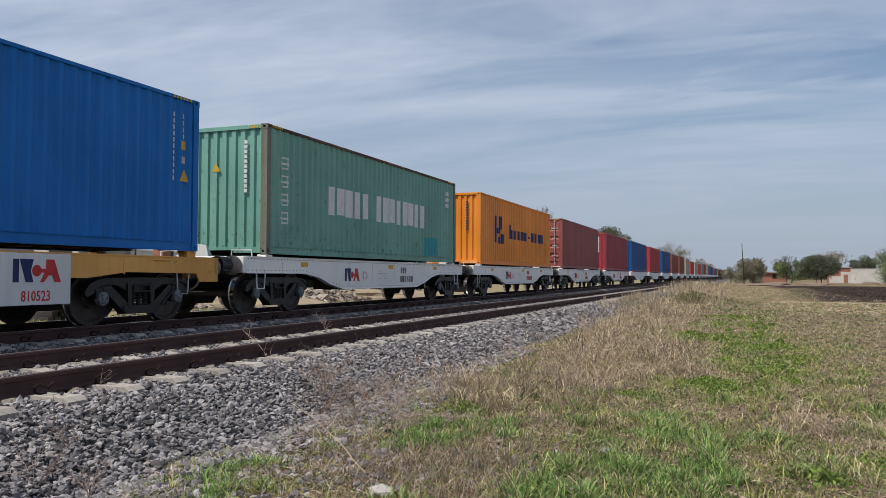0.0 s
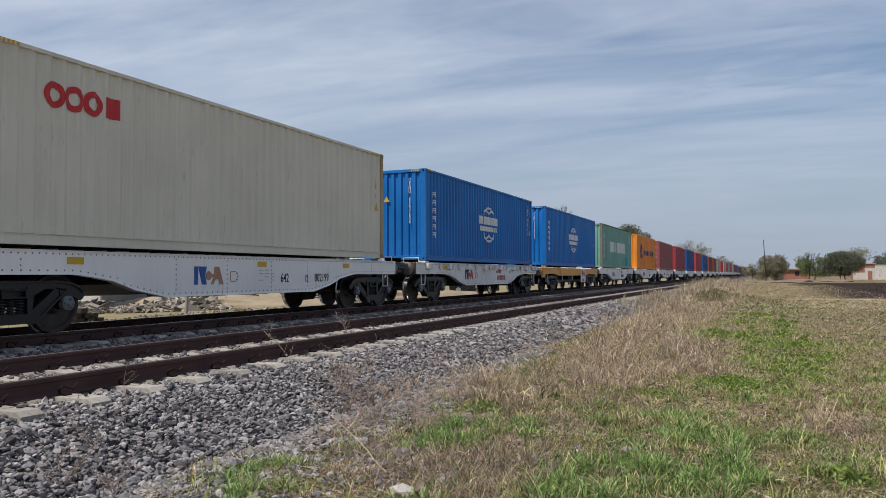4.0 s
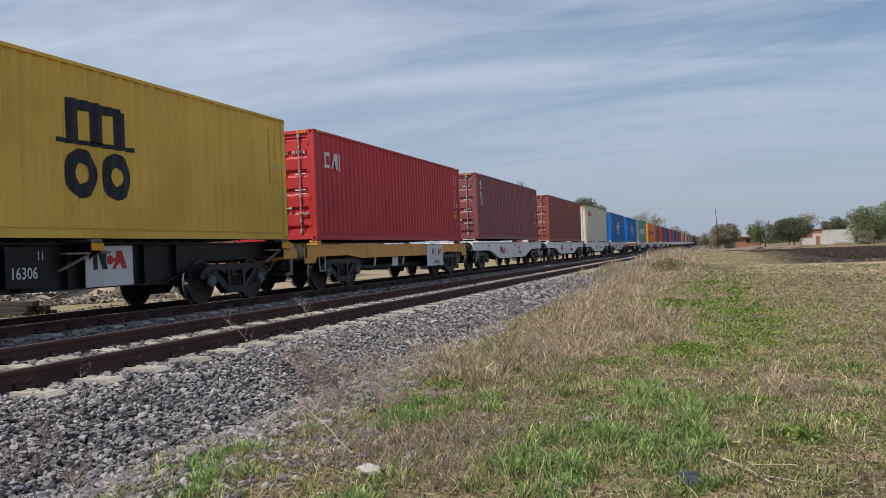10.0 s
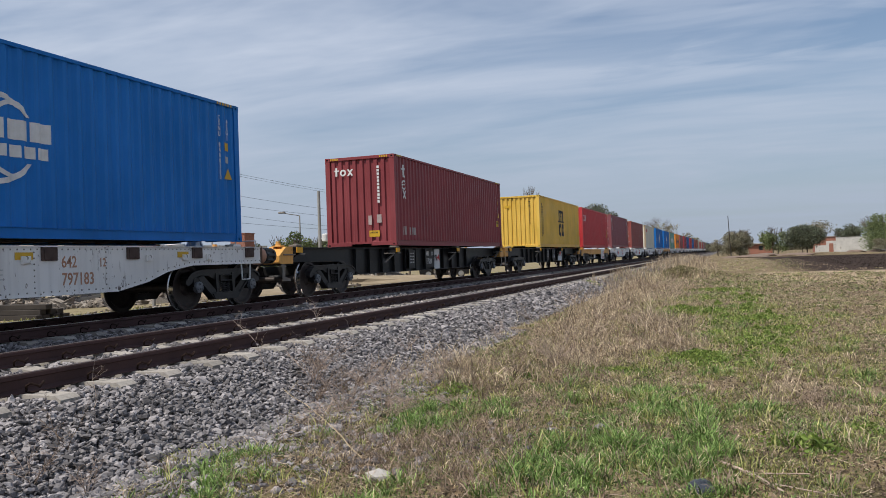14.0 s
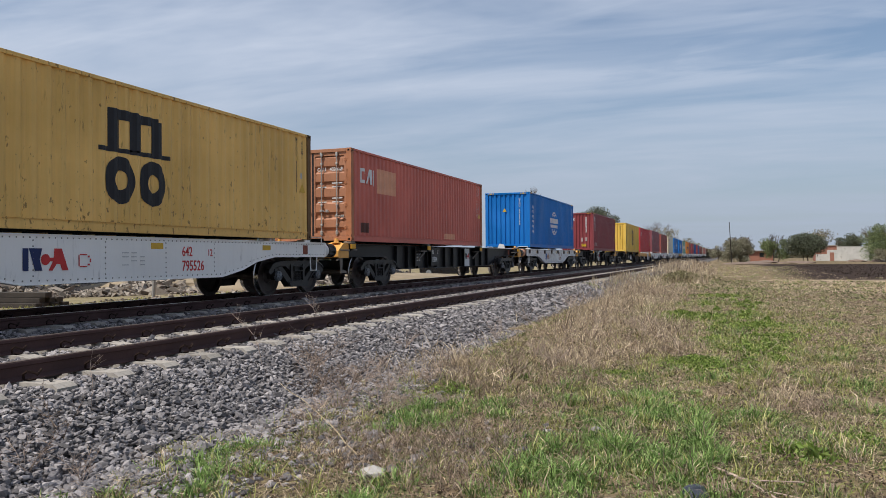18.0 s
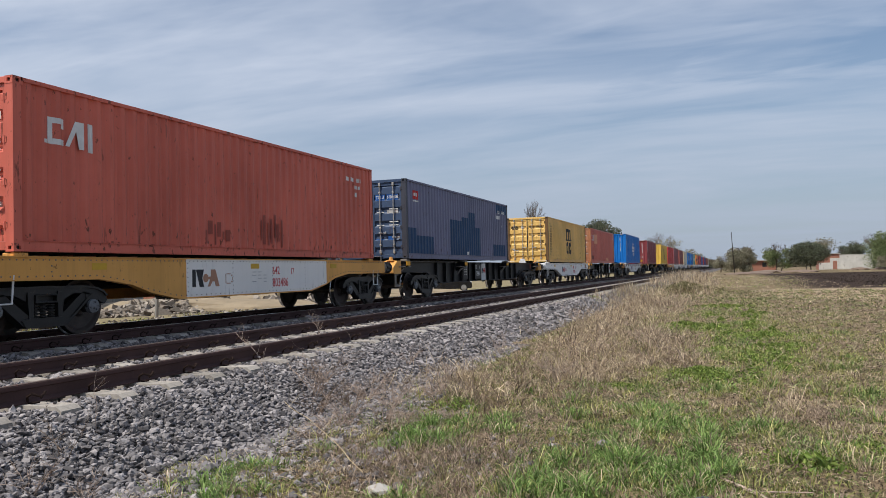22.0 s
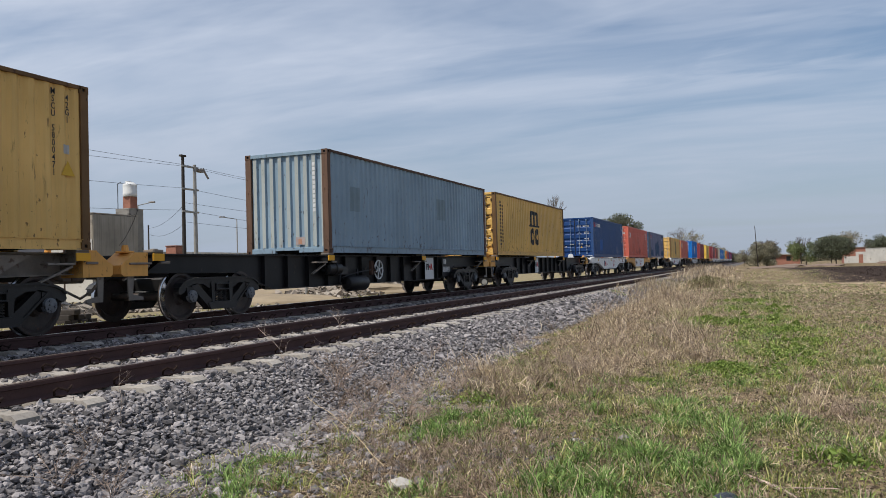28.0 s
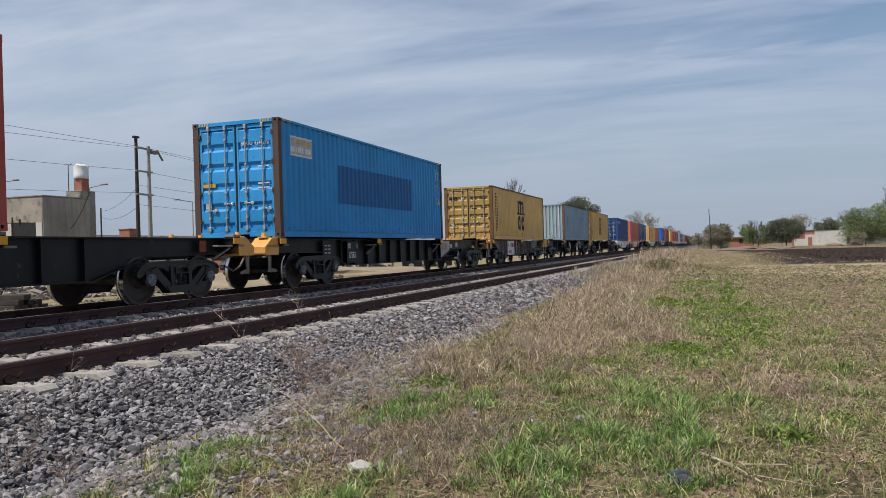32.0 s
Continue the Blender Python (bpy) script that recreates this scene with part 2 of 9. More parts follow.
MARK_RED = surface("red_lettering", (0.52, 0.035, 0.035), 0.5, 0.0, 0.2, 6.0, 0.05, 40.0)
MARK_YELLOW = surface("yellow_sticker", (0.60, 0.36, 0.03), 0.45, 0.0, 0.1, 6.0, 0.05, 40.0)
MARK_GREY = surface("grey_sticker", (0.42, 0.42, 0.42), 0.4, 0.2, 0.2, 6.0, 0.05, 40.0)
MARK_TEAL = surface("teal_patch", (0.03, 0.30, 0.31), 0.5, 0.0, 0.15, 4.0, 0.05, 40.0)
MARK_LILAC = surface("faded_dark_blue_patch", (0.018, 0.055, 0.13), 0.5, 0.0, 0.2, 3.0, 0.05, 40.0)
MARK_BEIGE = surface("beige_patch", (0.44, 0.235, 0.15), 0.6, 0.0, 0.15, 4.0, 0.05, 40.0)
MARK_TAN = surface("tan_patch", (0.70, 0.345, 0.215), 0.6, 0.0, 0.12, 4.0, 0.05, 40.0)
MARK_BLUE = surface("blue_patch", (0.02, 0.10, 0.34), 0.5, 0.0, 0.2, 3.0, 0.05, 40.0)
MARK_BROWN = surface("rusty_brown_patch", (0.10, 0.04, 0.03), 0.6, 0.0, 0.3, 5.0, 0.05, 40.0)

# ---- mesh building ----
class Shape:
    """Vertices and faces gathered for one mesh; faces carry a material slot."""

    def __init__(self):
        self.v, self.f, self.m = [], [], []

    def add(self, verts, faces, slot=0):
        k = len(self.v)
        self.v += [tuple(p) for p in verts]
        self.f += [tuple(i + k for i in f) for f in faces]
        self.m += [slot] * len(faces)
        return self

    def box(self, x0, x1, y0, y1, z0, z1, slot=0, bev=0.0):
        if bev:
            b = min(bev, abs(x1 - x0) / 2.2, abs(y1 - y0) / 2.2, abs(z1 - z0) / 2.2)
            pts, ids = [], {}
            for sx in (0, 1):
                for sy in (0, 1):
                    for sz in (0, 1):
                        c = ((x0, x1)[sx], (y0, y1)[sy], (z0, z1)[sz])
                        d = (b if not sx else -b, b if not sy else -b, b if not sz else -b)
                        for ax in range(3):
                            p = [c[i] + (0 if i == ax else d[i]) for i in range(3)]
                            ids[sx, sy, sz, ax] = len(pts)
                            pts.append(p)
            fs = []
            for ax in range(3):
                o = [i for i in range(3) if i != ax]
                for s in (0, 1):
                    q = []
                    for a, c in ((0, 0), (1, 0), (1, 1), (0, 1)):
                        k = [0, 0, 0]
                        k[ax], k[o[0]], k[o[1]] = s, a, c
                        q.append(ids[k[0], k[1], k[2], ax])
                    fs.append(q if (s == 1) != (ax == 1) else q[::-1])
                for a in (0, 1):
                    for c in (0, 1):
                        k0, k1 = [0, 0, 0], [0, 0, 0]
                        k0[ax], k1[ax] = 0, 1
                        k0[o[0]] = k1[o[0]] = a
                        k0[o[1]] = k1[o[1]] = c
                        q = [ids[(*k0, o[0])], ids[(*k1, o[0])], ids[(*k1, o[1])], ids[(*k0, o[1])]]
                        fs.append(q)
            for key in [(a, c, d) for a in (0, 1) for c in (0, 1) for d in (0, 1)]:
                fs.append([ids[(*key, 0)], ids[(*key, 1)], ids[(*key, 2)]])
            return self.add(pts, fs, slot)
        p = [(x, y, z) for x in (x0, x1) for y in (y0, y1) for z in (z0, z1)]
        return self.add(p, [(0, 1, 3, 2), (4, 6, 7, 5), (0, 4, 5, 1), (2, 3, 7, 6), (0, 2, 6, 4), (1, 5, 7, 3)], slot)

    def prism(self, outline, x0, x1, slot=0, axis=0):
        """Outline of (a, b) pairs, drawn out along the axis: 0: (y, z) along x; 1: (x, z) along y; 2: (x, y) along z."""
        n = len(outline)

        def at(a, b, c):
            return ((c, a, b), (a, c, b), (a, b, c))[axis]
        p = [at(a, b, x0) for a, b in outline] + [at(a, b, x1) for a, b in outline]
        fs = [tuple(range(n))[::-1], tuple(range(n, 2 * n))] + [(i, (i + 1) % n, n + (i + 1) % n, n + i) for i in range(n)]
        return self.add(p, fs, slot)

    def rod(self, a, b, r, seg=8, r2=None, slot=0):
        a, b = Vector(a), Vector(b)
        d = (b - a).normalized()
        u = d.orthogonal().normalized()
        w = d.cross(u)
        r2 = r if r2 is None else r2
        p = [a + r * (math.cos(t) * u + math.sin(t) * w) for t in [i * math.tau / seg for i in range(seg)]]
        p += [b + r2 * (math.cos(t) * u + math.sin(t) * w) for t in [i * math.tau / seg for i in range(seg)]]
        fs = [tuple(range(seg))[::-1], tuple(range(seg, 2 * seg))] + [(i, (i + 1) % seg, seg + (i + 1) % seg, seg + i) for i in range(seg)]
        return self.add(p, fs, slot)

    def lathe(self, profile, seg=24, axis=0, centre=(0, 0, 0), slots=None):
        """Profile of (along, radius) pairs turned round an axis."""
        p, fs = [], []
        for a, r in profile:
            for i in range(seg):
                t = i * math.tau / seg
                c, s = r * math.cos(t), r * math.sin(t)
                q = ((a, c, s), (c, a, s), (c, s, a))[axis]
                p.append(tuple(q[k] + centre[k] for k in range(3)))
        k = len(self.v)
        self.v += p
        for j in range(len(profile) - 1):
            for i in range(seg):
                self.f.append((k + j * seg + i, k + j * seg + (i + 1) % seg, k + (j + 1) * seg + (i + 1) % seg, k + (j + 1) * seg + i))
                self.m.append(slots[j] if slots else 0)
        return self

    def pipe(self, pts, r, seg=6, slot=0):
        """One bent tube through the points."""
        pts = [Vector(q) for q in pts]
        way = [(b - a).normalized() for a, b in zip(pts, pts[1:])]
        u = way[0].orthogonal().normalized()
        p = []
        for i, q in enumerate(pts):
            d = (way[max(0, i - 1)] + way[min(i, len(way) - 1)]).normalized()
            u = (u - d * u.dot(d)).normalized()
            w = d.cross(u)
            p += [q + r * (math.cos(k * math.tau / seg) * u + math.sin(k * math.tau / seg) * w) for k in range(seg)]
        n = len(pts)
        fs = [tuple(range(seg))[::-1], tuple(range((n - 1) * seg, n * seg))]
        fs += [(j * seg + i, j * seg + (i + 1) % seg, (j + 1) * seg + (i + 1) % seg, (j + 1) * seg + i) for j in range(n - 1) for i in range(seg)]
        return self.add(p, fs, slot)

    def mesh(self, name, smooth=False):
        me = bpy.data.meshes.new(name)
        me.from_pydata(self.v, [], self.f)
        me.polygons.foreach_set("material_index", self.m)
        bm = bmesh.new()
        bm.from_mesh(me)
        bmesh.ops.recalc_face_normals(bm, faces=bm.faces)
        bm.to_mesh(me)
        bm.free()
        if smooth:
            me.polygons.foreach_set("use_smooth", [True] * len(me.polygons))
            me.set_sharp_from_angle(angle=radians(35))
        me.update()
        return me


MESHES = {}


def shared(key, fn, smooth=False):
    """One mesh for alike pieces."""
    if key not in MESHES:
        MESHES[key] = fn().mesh(str(key), smooth)
    return MESHES[key]


def part(name, data, mats, parent=None, label="", at=None):
    """Links a mesh as one object, with materials of its own, under a thing or a part."""
    if isinstance(data, Shape):
        data = data.mesh(name)
    ob = new(name, data)
    mats = mats if isinstance(mats, (list, tuple)) else [mats]
    while len(data.materials) < len(mats):
        data.materials.append(None)
    for slot, m in zip(ob.material_slots, mats):
        slot.link, slot.material = "OBJECT", m
    if parent:
        ob.parent = parent
    if at is not None:
        ob.matrix_basis = at
    if label:
        ob["label"] = label
    return ob


def thing(name, label, category, group="", kind="", at=None):
    ob = new(name)
    ob.empty_display_size = 0.3
    if at is not None:
        ob.matrix_basis = at
    return tagged(ob, label, category, group, kind)


# ---- containers ----
C_LEN, C_WID = 12.192, 2.438
PITCH, OUT, SLOPE, DEEP = 0.278, 0.075, 0.068, 0.036
SIDE_X = C_WID / 2 - 0.022


def wave(y, pitch=PITCH, out=OUT, slope=SLOPE, deep=DEEP):
    """Depth of the trapezoid corrugation at y."""
    p = (y + 50 * pitch) % pitch
    if p < out:
        return 0.0
    if p < out + slope:
        return deep * (p - out) / slope
    if p < pitch - slope:
        return deep
    return deep * (pitch - p) / slope


def wave_stops(y0, y1, pitch=PITCH, out=OUT, slope=SLOPE, step=None):
    stops = {y0, y1}
    k = math.floor((y0 + 50 * pitch) / pitch) - 50
    while k * pitch <= y1:
        for d in (0, out, out + slope, pitch - slope):
            y = k * pitch + d
            if y0 < y < y1:
                stops.add(round(y, 5))
        k += 1
    if step:
        y = y0 + step
        while y < y1:
            stops.add(round(y, 5))
            y += step
    return sorted(stops)


def corrugated_side(z0, z1):
    s = Shape()
    ys = wave_stops(-5.94, 5.94)
    p = [(SIDE_X - wave(y), y, z) for y in ys for z in (z0, z1)]
    q = [(SIDE_X - wave(y) - 0.004, y, z) for y in ys for z in (z0, z1)]
    n = len(p)
    fs = [(2 * i, 2 * i + 2, 2 * i + 3, 2 * i + 1) for i in range(len(ys) - 1)]
    fs += [(n + 2 * i, n + 2 * i + 1, n + 2 * i + 3, n + 2 * i + 2) for i in range(len(ys) - 1)]
    return s.add(p + q, fs)


E_PITCH, E_OUT, E_SLOPE, E_DEEP = 0.25, 0.11, 0.03, 0.045


def corrugated_end(z0, z1):
    s = Shape()
    xs = wave_stops(-1.06, 1.06, E_PITCH, E_OUT, E_SLOPE)
    p = [(x, -C_LEN / 2 + 0.03 + wave(x, E_PITCH, E_OUT, E_SLOPE, E_DEEP) + d, z) for d in (0, 0.004) for x in xs for z in (z0, z1)]
    n = len(xs) * 2
    fs = [(2 * i, 2 * i + 1, 2 * i + 3, 2 * i + 2) for i in range(len(xs) - 1)]
    fs += [(n + 2 * i, n + 2 * i + 2, n + 2 * i + 3, n + 2 * i + 1) for i in range(len(xs) - 1)]
    return s.add(p, fs)


def marks_on_side(rects, rings=(), base=0.0):
    """Painted shapes that follow the corrugation: rects (y0, y1, z0, z1), rings (yc, zc, outer, inner, from z, to z)."""
    s = Shape()
    for i, (y0, y1, z0, z1) in enumerate(rects):
        ys = wave_stops(y0, y1)
        p = [(SIDE_X - wave(y) + 0.004 + base + 0.0011 * (i % 4), y, z) for y in ys for z in (z0, z1)]
        s.add(p, [(2 * i, 2 * i + 2, 2 * i + 3, 2 * i + 1) for i in range(len(ys) - 1)])
    for lift, (yc, zc, ra, rb, za, zb, squash) in enumerate(rings):
        lift = 0.009 + base + 0.0015 * lift
        ys = sorted({*wave_stops(yc - ra * squash, yc + ra * squash), *[round(yc + r * squash * math.cos(k * math.pi / 18), 5) for k in range(19) for r in (ra, rb)]})
        for sign in (1, -1):
            p = []
            for y in ys:
                u = abs(y - yc) / squash
                hi = math.sqrt(max(0, ra * ra - u * u))
                lo = math.sqrt(max(0, rb * rb - u * u))
                a, b = sorted((zc + sign * hi, zc + sign * lo))
                a, b = min(max(a, za), zb), min(max(b, za), zb)
                p += [(SIDE_X - wave(y) + lift, y, a), (SIDE_X - wave(y) + lift, y, b)]
            fs = [(2 * i, 2 * i + 2, 2 * i + 3, 2 * i + 1) for i in range(len(ys) - 1)
                  if (p[2 * i + 1][2] - p[2 * i][2]) + (p[2 * i + 3][2] - p[2 * i + 2][2]) > 1e-4]
            s.add(p, fs)
    return s


def flat_marks(rects, plane, axis):
    """Thin painted bars on a flat face. axis 0: rects (y0, y1, z0, z1) at x = plane; axis 1: rects (x0, x1, z0, z1) at y = plane."""
    s = Shape()
    for i, (a0, a1, z0, z1) in enumerate(rects):
        d = 0.004 + 0.0009 * (i % 4)
        if axis == 0:
            s.box(plane - 0.001, plane + d, a0, a1, z0, z1)
        else:
            s.box(a0, a1, plane - d, plane + 0.001, z0, z1)
    return s


def casting():
    """Corner casting with an oblong hole in each upright face."""
    s = Shape()
    hx, hy, hz, a, b, deep = 0.081, 0.089, 0.059, 0.032, 0.026, 0.03
    for ax in (0, 1):
        for sg in (1, -1):
            h, w = (hx, hy) if ax == 0 else (hy, hx)

            def at(u, z, d):
                return ((sg * (h - d), u, z), (u, sg * (h - d), z))[ax]
            o = [at(u, z, 0) for u, z in ((-w, -hz), (w, -hz), (w, hz), (-w, hz))]
            i = [at(u, z, 0) for u, z in ((-a, -b), (a, -b), (a, b), (-a, b))]
            k = [at(u, z, deep) for u, z in ((-a, -b), (a, -b), (a, b), (-a, b))]
            s.add(o + i + k, [(j, (j + 1) % 4, 4 + (j + 1) % 4, 4 + j) for j in range(4)] + [(4 + j, 4 + (j + 1) % 4, 8 + (j + 1) % 4, 8 + j) for j in range(4)])
            # Black back face puts the hole's inner shade into the colour.
            s.add(k, [(0, 1, 2, 3)], 1)
    s.add([(x, y, z) for z in (-hz, hz) for x, y in ((-hx, -hy), (hx, -hy), (hx, hy), (-hx, hy))], [(3, 2, 1, 0), (4, 5, 6, 7)])
    return s


def door_leaf(w, h):
    """One steel door leaf, ribbed: flat panels divided by horizontal troughs; face towards -y."""
    s = Shape()
    n = 5
    z, step = 0.09, (h - 0.18) / n
    prof = []
    for k in range(n):
        a = z + k * step
        prof += [(0.05, a), (0.05, a + 0.09), (0.006, a + 0.15), (0.006, a + step - 0.06), (0.05, a + step - 0.002)]
    x0, x1 = -w / 2 + 0.07, w / 2 - 0.07
    p = [(x, y, zz) for y, zz in prof for x in (x0, x1)]
    s.add(p, [(2 * i, 2 * i + 1, 2 * i + 3, 2 * i + 2) for i in range(len(prof) - 1)])
    return s


def door_frame(w, h):
    s = Shape()
    a, b = [(-w / 2, 0), (w / 2, 0), (w / 2, h), (-w / 2, h)], [(-w / 2 + 0.07, 0.09), (w / 2 - 0.07, 0.09), (w / 2 - 0.07, h - 0.09), (-w / 2 + 0.07, h - 0.09)]
    v = [(x, y, z) for y in (0.0, 0.05) for ring in (a, b) for x, z in ring]
    f = []
    for i in range(4):
        j = (i + 1) % 4
        f += [(i, j, 4 + j, 4 + i), (8 + i, 12 + i, 12 + j, 8 + j), (i, 8 + i, 8 + j, j), (4 + i, 4 + j, 12 + j, 12 + i)]
    return s.add(v, f)


def hinge():
    return Shape().box(-0.05, 0.05, -0.035, 0.03, 0, 0.10, bev=0.01).rod((0, -0.03, -0.01), (0, -0.03, 0.11), 0.016, 6)


def gasket(h):
    return Shape().box(-0.014, 0.014, -0.006, 0.03, 0.0, h)


def lock_bar(h):
    """Round locking bar with its cams, guides and brackets."""
    s = Shape()
    s.rod((0, -0.035, 0.0), (0, -0.035, h), 0.017, 8)
    for z in (0.03, h - 0.09):
        s.box(-0.035, 0.035, -0.06, 0.0, z, z + 0.11, bev=0.008)
    for z in (0.12 * h, 0.36 * h, 0.62 * h, 0.86 * h):
        s.box(-0.03, 0.03, -0.058, 0.004, z, z + 0.05, bev=0.006)
    return s


def lock_handle():
    s = Shape()
    s.rod((-0.02, -0.05, 0), (0.24, -0.04, -0.015), 0.011, 6).box(-0.03, 0.05, -0.065, 0.0, -0.03, 0.03, bev=0.006)
    s.box(0.15, 0.23, -0.05, 0.0, -0.045, 0.03, bev=0.006)
    return s


def container(row, far=False):
    """A forty-foot box on its base centre; door or blind end towards -y."""
    name, rgb, high, end, rust, label = row["key"], row["rgb"], row["high"], row["end"], row.get("rust", 0.4), row["label"]
    h = 2.896 if high else 2.591
    body = row.get("mat") or paint("paint_" + name, tuple(min(0.8, c * 1.56) for c in rgb), row.get("fade", 0.18), rust, row.get("dirt", 0.35), row.get("rough", 0.42), row["off"])
    row["mat"] = body
    post_mat = row.get("post_mat") or body
    ob = thing("shipping_container", label, "container", "containers on the train")
    tag = "h" if high else "s"
    z_lo, z_hi = 0.16, h - 0.06
    for sx in (1, -1):
        part("side_panel", shared(("side", tag), lambda: corrugated_side(z_lo, z_hi)), body, ob, at=pose(0, 0, 0, 0, 0, 0 if sx > 0 else 180))
        s = lambda: Shape().box(-0.03, 0.03, -5.95, 5.95, -0.03, 0.03, bev=0.002)
        part("top_rail", shared("top_rail", s), row.get("rail_mat") or body, ob, at=pose(sx * (C_WID / 2 - 0.03), 0, h - 0.032))
        s = lambda: Shape().prism([(-0.06, -0.084), (0.028, -0.084), (0.028, -0.074), (0.010, -0.074), (0.010, 0.077), (0.034, 0.077), (0.034, 0.087), (-0.06, 0.087), (-0.06, 0.077), (-0.015, 0.077), (-0.015, -0.074), (-0.06, -0.074)], -5.95, 5.95, axis=1)
        part("bottom_rail", shared("bottom_rail", s), body, ob, at=pose(sx * (C_WID / 2 - 0.035), 0, 0.085, 0, 0, 0 if sx > 0 else 180))
        for sy in (1, -1):
            s = lambda: Shape().prism([(-0.08, -0.075), (0.08, -0.075), (0.08, 0.075), (0.02, 0.075), (0.02, 0.03), (-0.08, 0.03)], 0.115, h - 0.115, axis=2)
            part("corner_post", shared(("post", tag), s), post_mat, ob, at=pose(sx * (C_WID / 2 - 0.083), sy * (C_LEN / 2 - 0.08), 0))
            for z in (0.059, h - 0.059):
                part("corner_casting", shared("casting", casting), [row.get("cast_mat") or post_mat, STEEL_BLACK], ob, at=pose(sx * (C_WID / 2 - 0.081), sy * (C_LEN / 2 - 0.089), z))
    roof = lambda: Shape().add([(x, y, h - 0.02 - wave(y, 0.42, 0.15, 0.06, 0.02)) for y in wave_stops(-5.97, 5.97, 0.42, 0.15, 0.06) for x in (-1.19, 1.19)],
                               [(2 * i, 2 * i + 1, 2 * i + 3, 2 * i + 2) for i in range(len(wave_stops(-5.97, 5.97, 0.42, 0.15, 0.06)) - 1)])
    part("roof_panel", shared(("roof", tag), roof), body, ob)
    part("floor", shared("c_floor", lambda: Shape().box(-1.15, 1.15, -5.95, 5.95, 0.13, 0.16)), STEEL_BLACK, ob)
    for k in range(0 if far else 20):
        part("cross_member", shared("cross_member", lambda: Shape().box(-1.15, 1.15, -0.025, 0.025, 0.03, 0.13)), STEEL_BLACK, ob, at=pose(0, -5.6 + 0.59 * k, 0))
    for sy, kind in ((-1, end), (1, "front" if end == "doors" else "doors")):
        turn = pose(0, 0, 0, 0, 0, 0 if sy < 0 else 180)
        s = lambda: Shape().box(-1.06, 1.06, -C_LEN / 2 + 0.005, -C_LEN / 2 + 0.1, h - 0.10, h - 0.004, bev=0.006)
        part("header", shared(("header", tag), s), (row.get("door_mat") if sy < 0 else None) or body, ob, at=turn)
        s = lambda: Shape().box(-1.06, -0.35, -C_LEN / 2 + 0.005, -C_LEN / 2 + 0.1, 0.02, 0.15, bev=0.006).box(-0.35, 0.35, -C_LEN / 2 + 0.005, -C_LEN / 2 + 0.1, 0.085, 0.15).box(0.35, 1.06, -C_LEN / 2 + 0.005, -C_LEN / 2 + 0.1, 0.02, 0.15, bev=0.006)
        part("sill", shared("c_sill", s), (row.get("door_mat") if sy < 0 else None) or body, ob, at=turn)
        if kind == "front" or (far and sy > 0):
            part("end_panel", shared(("end", tag), lambda: corrugated_end(0.15, h - 0.1)), body, ob, at=turn)
        else:
            hd = h - 0.26
            for sx in (-1, 1):
                leaf = part("door", shared(("leaf", tag), lambda: door_leaf(1.05, hd)), row.get("door_mat") or body, ob, at=turn @ pose(sx * 0.53, -C_LEN / 2 + 0.035, 0.155))
                part("door_frame", shared(("leaf_frame", tag), lambda: door_frame(1.05, hd)), row.get("door_mat") or body, leaf)
                if sy > 0:
                    continue
                for k in range(4):
                    part("hinge", shared("hinge", hinge), post_mat, leaf, at=pose(sx * 0.52, 0, (0.10, 0.37, 0.64, 0.91)[k] * hd - 0.05))
                part("gasket", shared(("gasket", tag), lambda: gasket(hd)), MARK_BLACK, leaf, "black rubber seal", pose(-sx * 0.518, 0, 0))
                for dx in (-0.24, 0.24):
                    part("locking_bar", shared(("bar", tag), lambda: lock_bar(hd - 0.02), True), row.get("bar_mat") or BAR, leaf, at=pose(dx, 0, 0.0))
                    part("handle", shared("lock_handle", lock_handle, True), GALV, leaf, "galvanised locking handle", pose(dx - 0.02, 0, 0.55 if sx * dx > 0 else 0.70, 0, 0, 0))
    return ob, h

# ---- wagons ----
WHEEL_R = 0.455


def wheelset():
    s = Shape()
    s.rod((-1.12, 0, 0), (1.12, 0, 0), 0.075, 12)
    for sx in (-1, 1):
        g = sx * 0.838
        prof = [(g - sx * 0.065, 0.05), (g - sx * 0.075, 0.15), (g - sx * 0.02, 0.34), (g - sx * 0.085, 0.395), (g - sx * 0.085, WHEEL_R + 0.028),
                (g - sx * 0.055, WHEEL_R + 0.028), (g - sx * 0.045, WHEEL_R + 0.003), (g + sx * 0.05, WHEEL_R - 0.004), (g + sx * 0.052, 0.40), (g + sx * 0.01, 0.36), (g + sx * 0.005, 0.17), (g + sx * 0.07, 0.13), (g + sx * 0.07, 0.05)]
        s.lathe(prof, 36, 0, slots=[0, 0, 0, 0, 0, 1, 1, 0, 0, 0, 0, 0])
        s.lathe([(sx * 1.10, 0.12), (sx * 1.18, 0.115), (sx * 1.19, 0.0)], 12, 0, slots=[2, 2])
        for k in range(3):
            t = k * math.tau / 3
            s.rod((sx * 1.18, 0.07 * math.cos(t), 0.07 * math.sin(t)), (sx * 1.205, 0.07 * math.cos(t), 0.07 * math.sin(t)), 0.02, 6, slot=2)
    return s


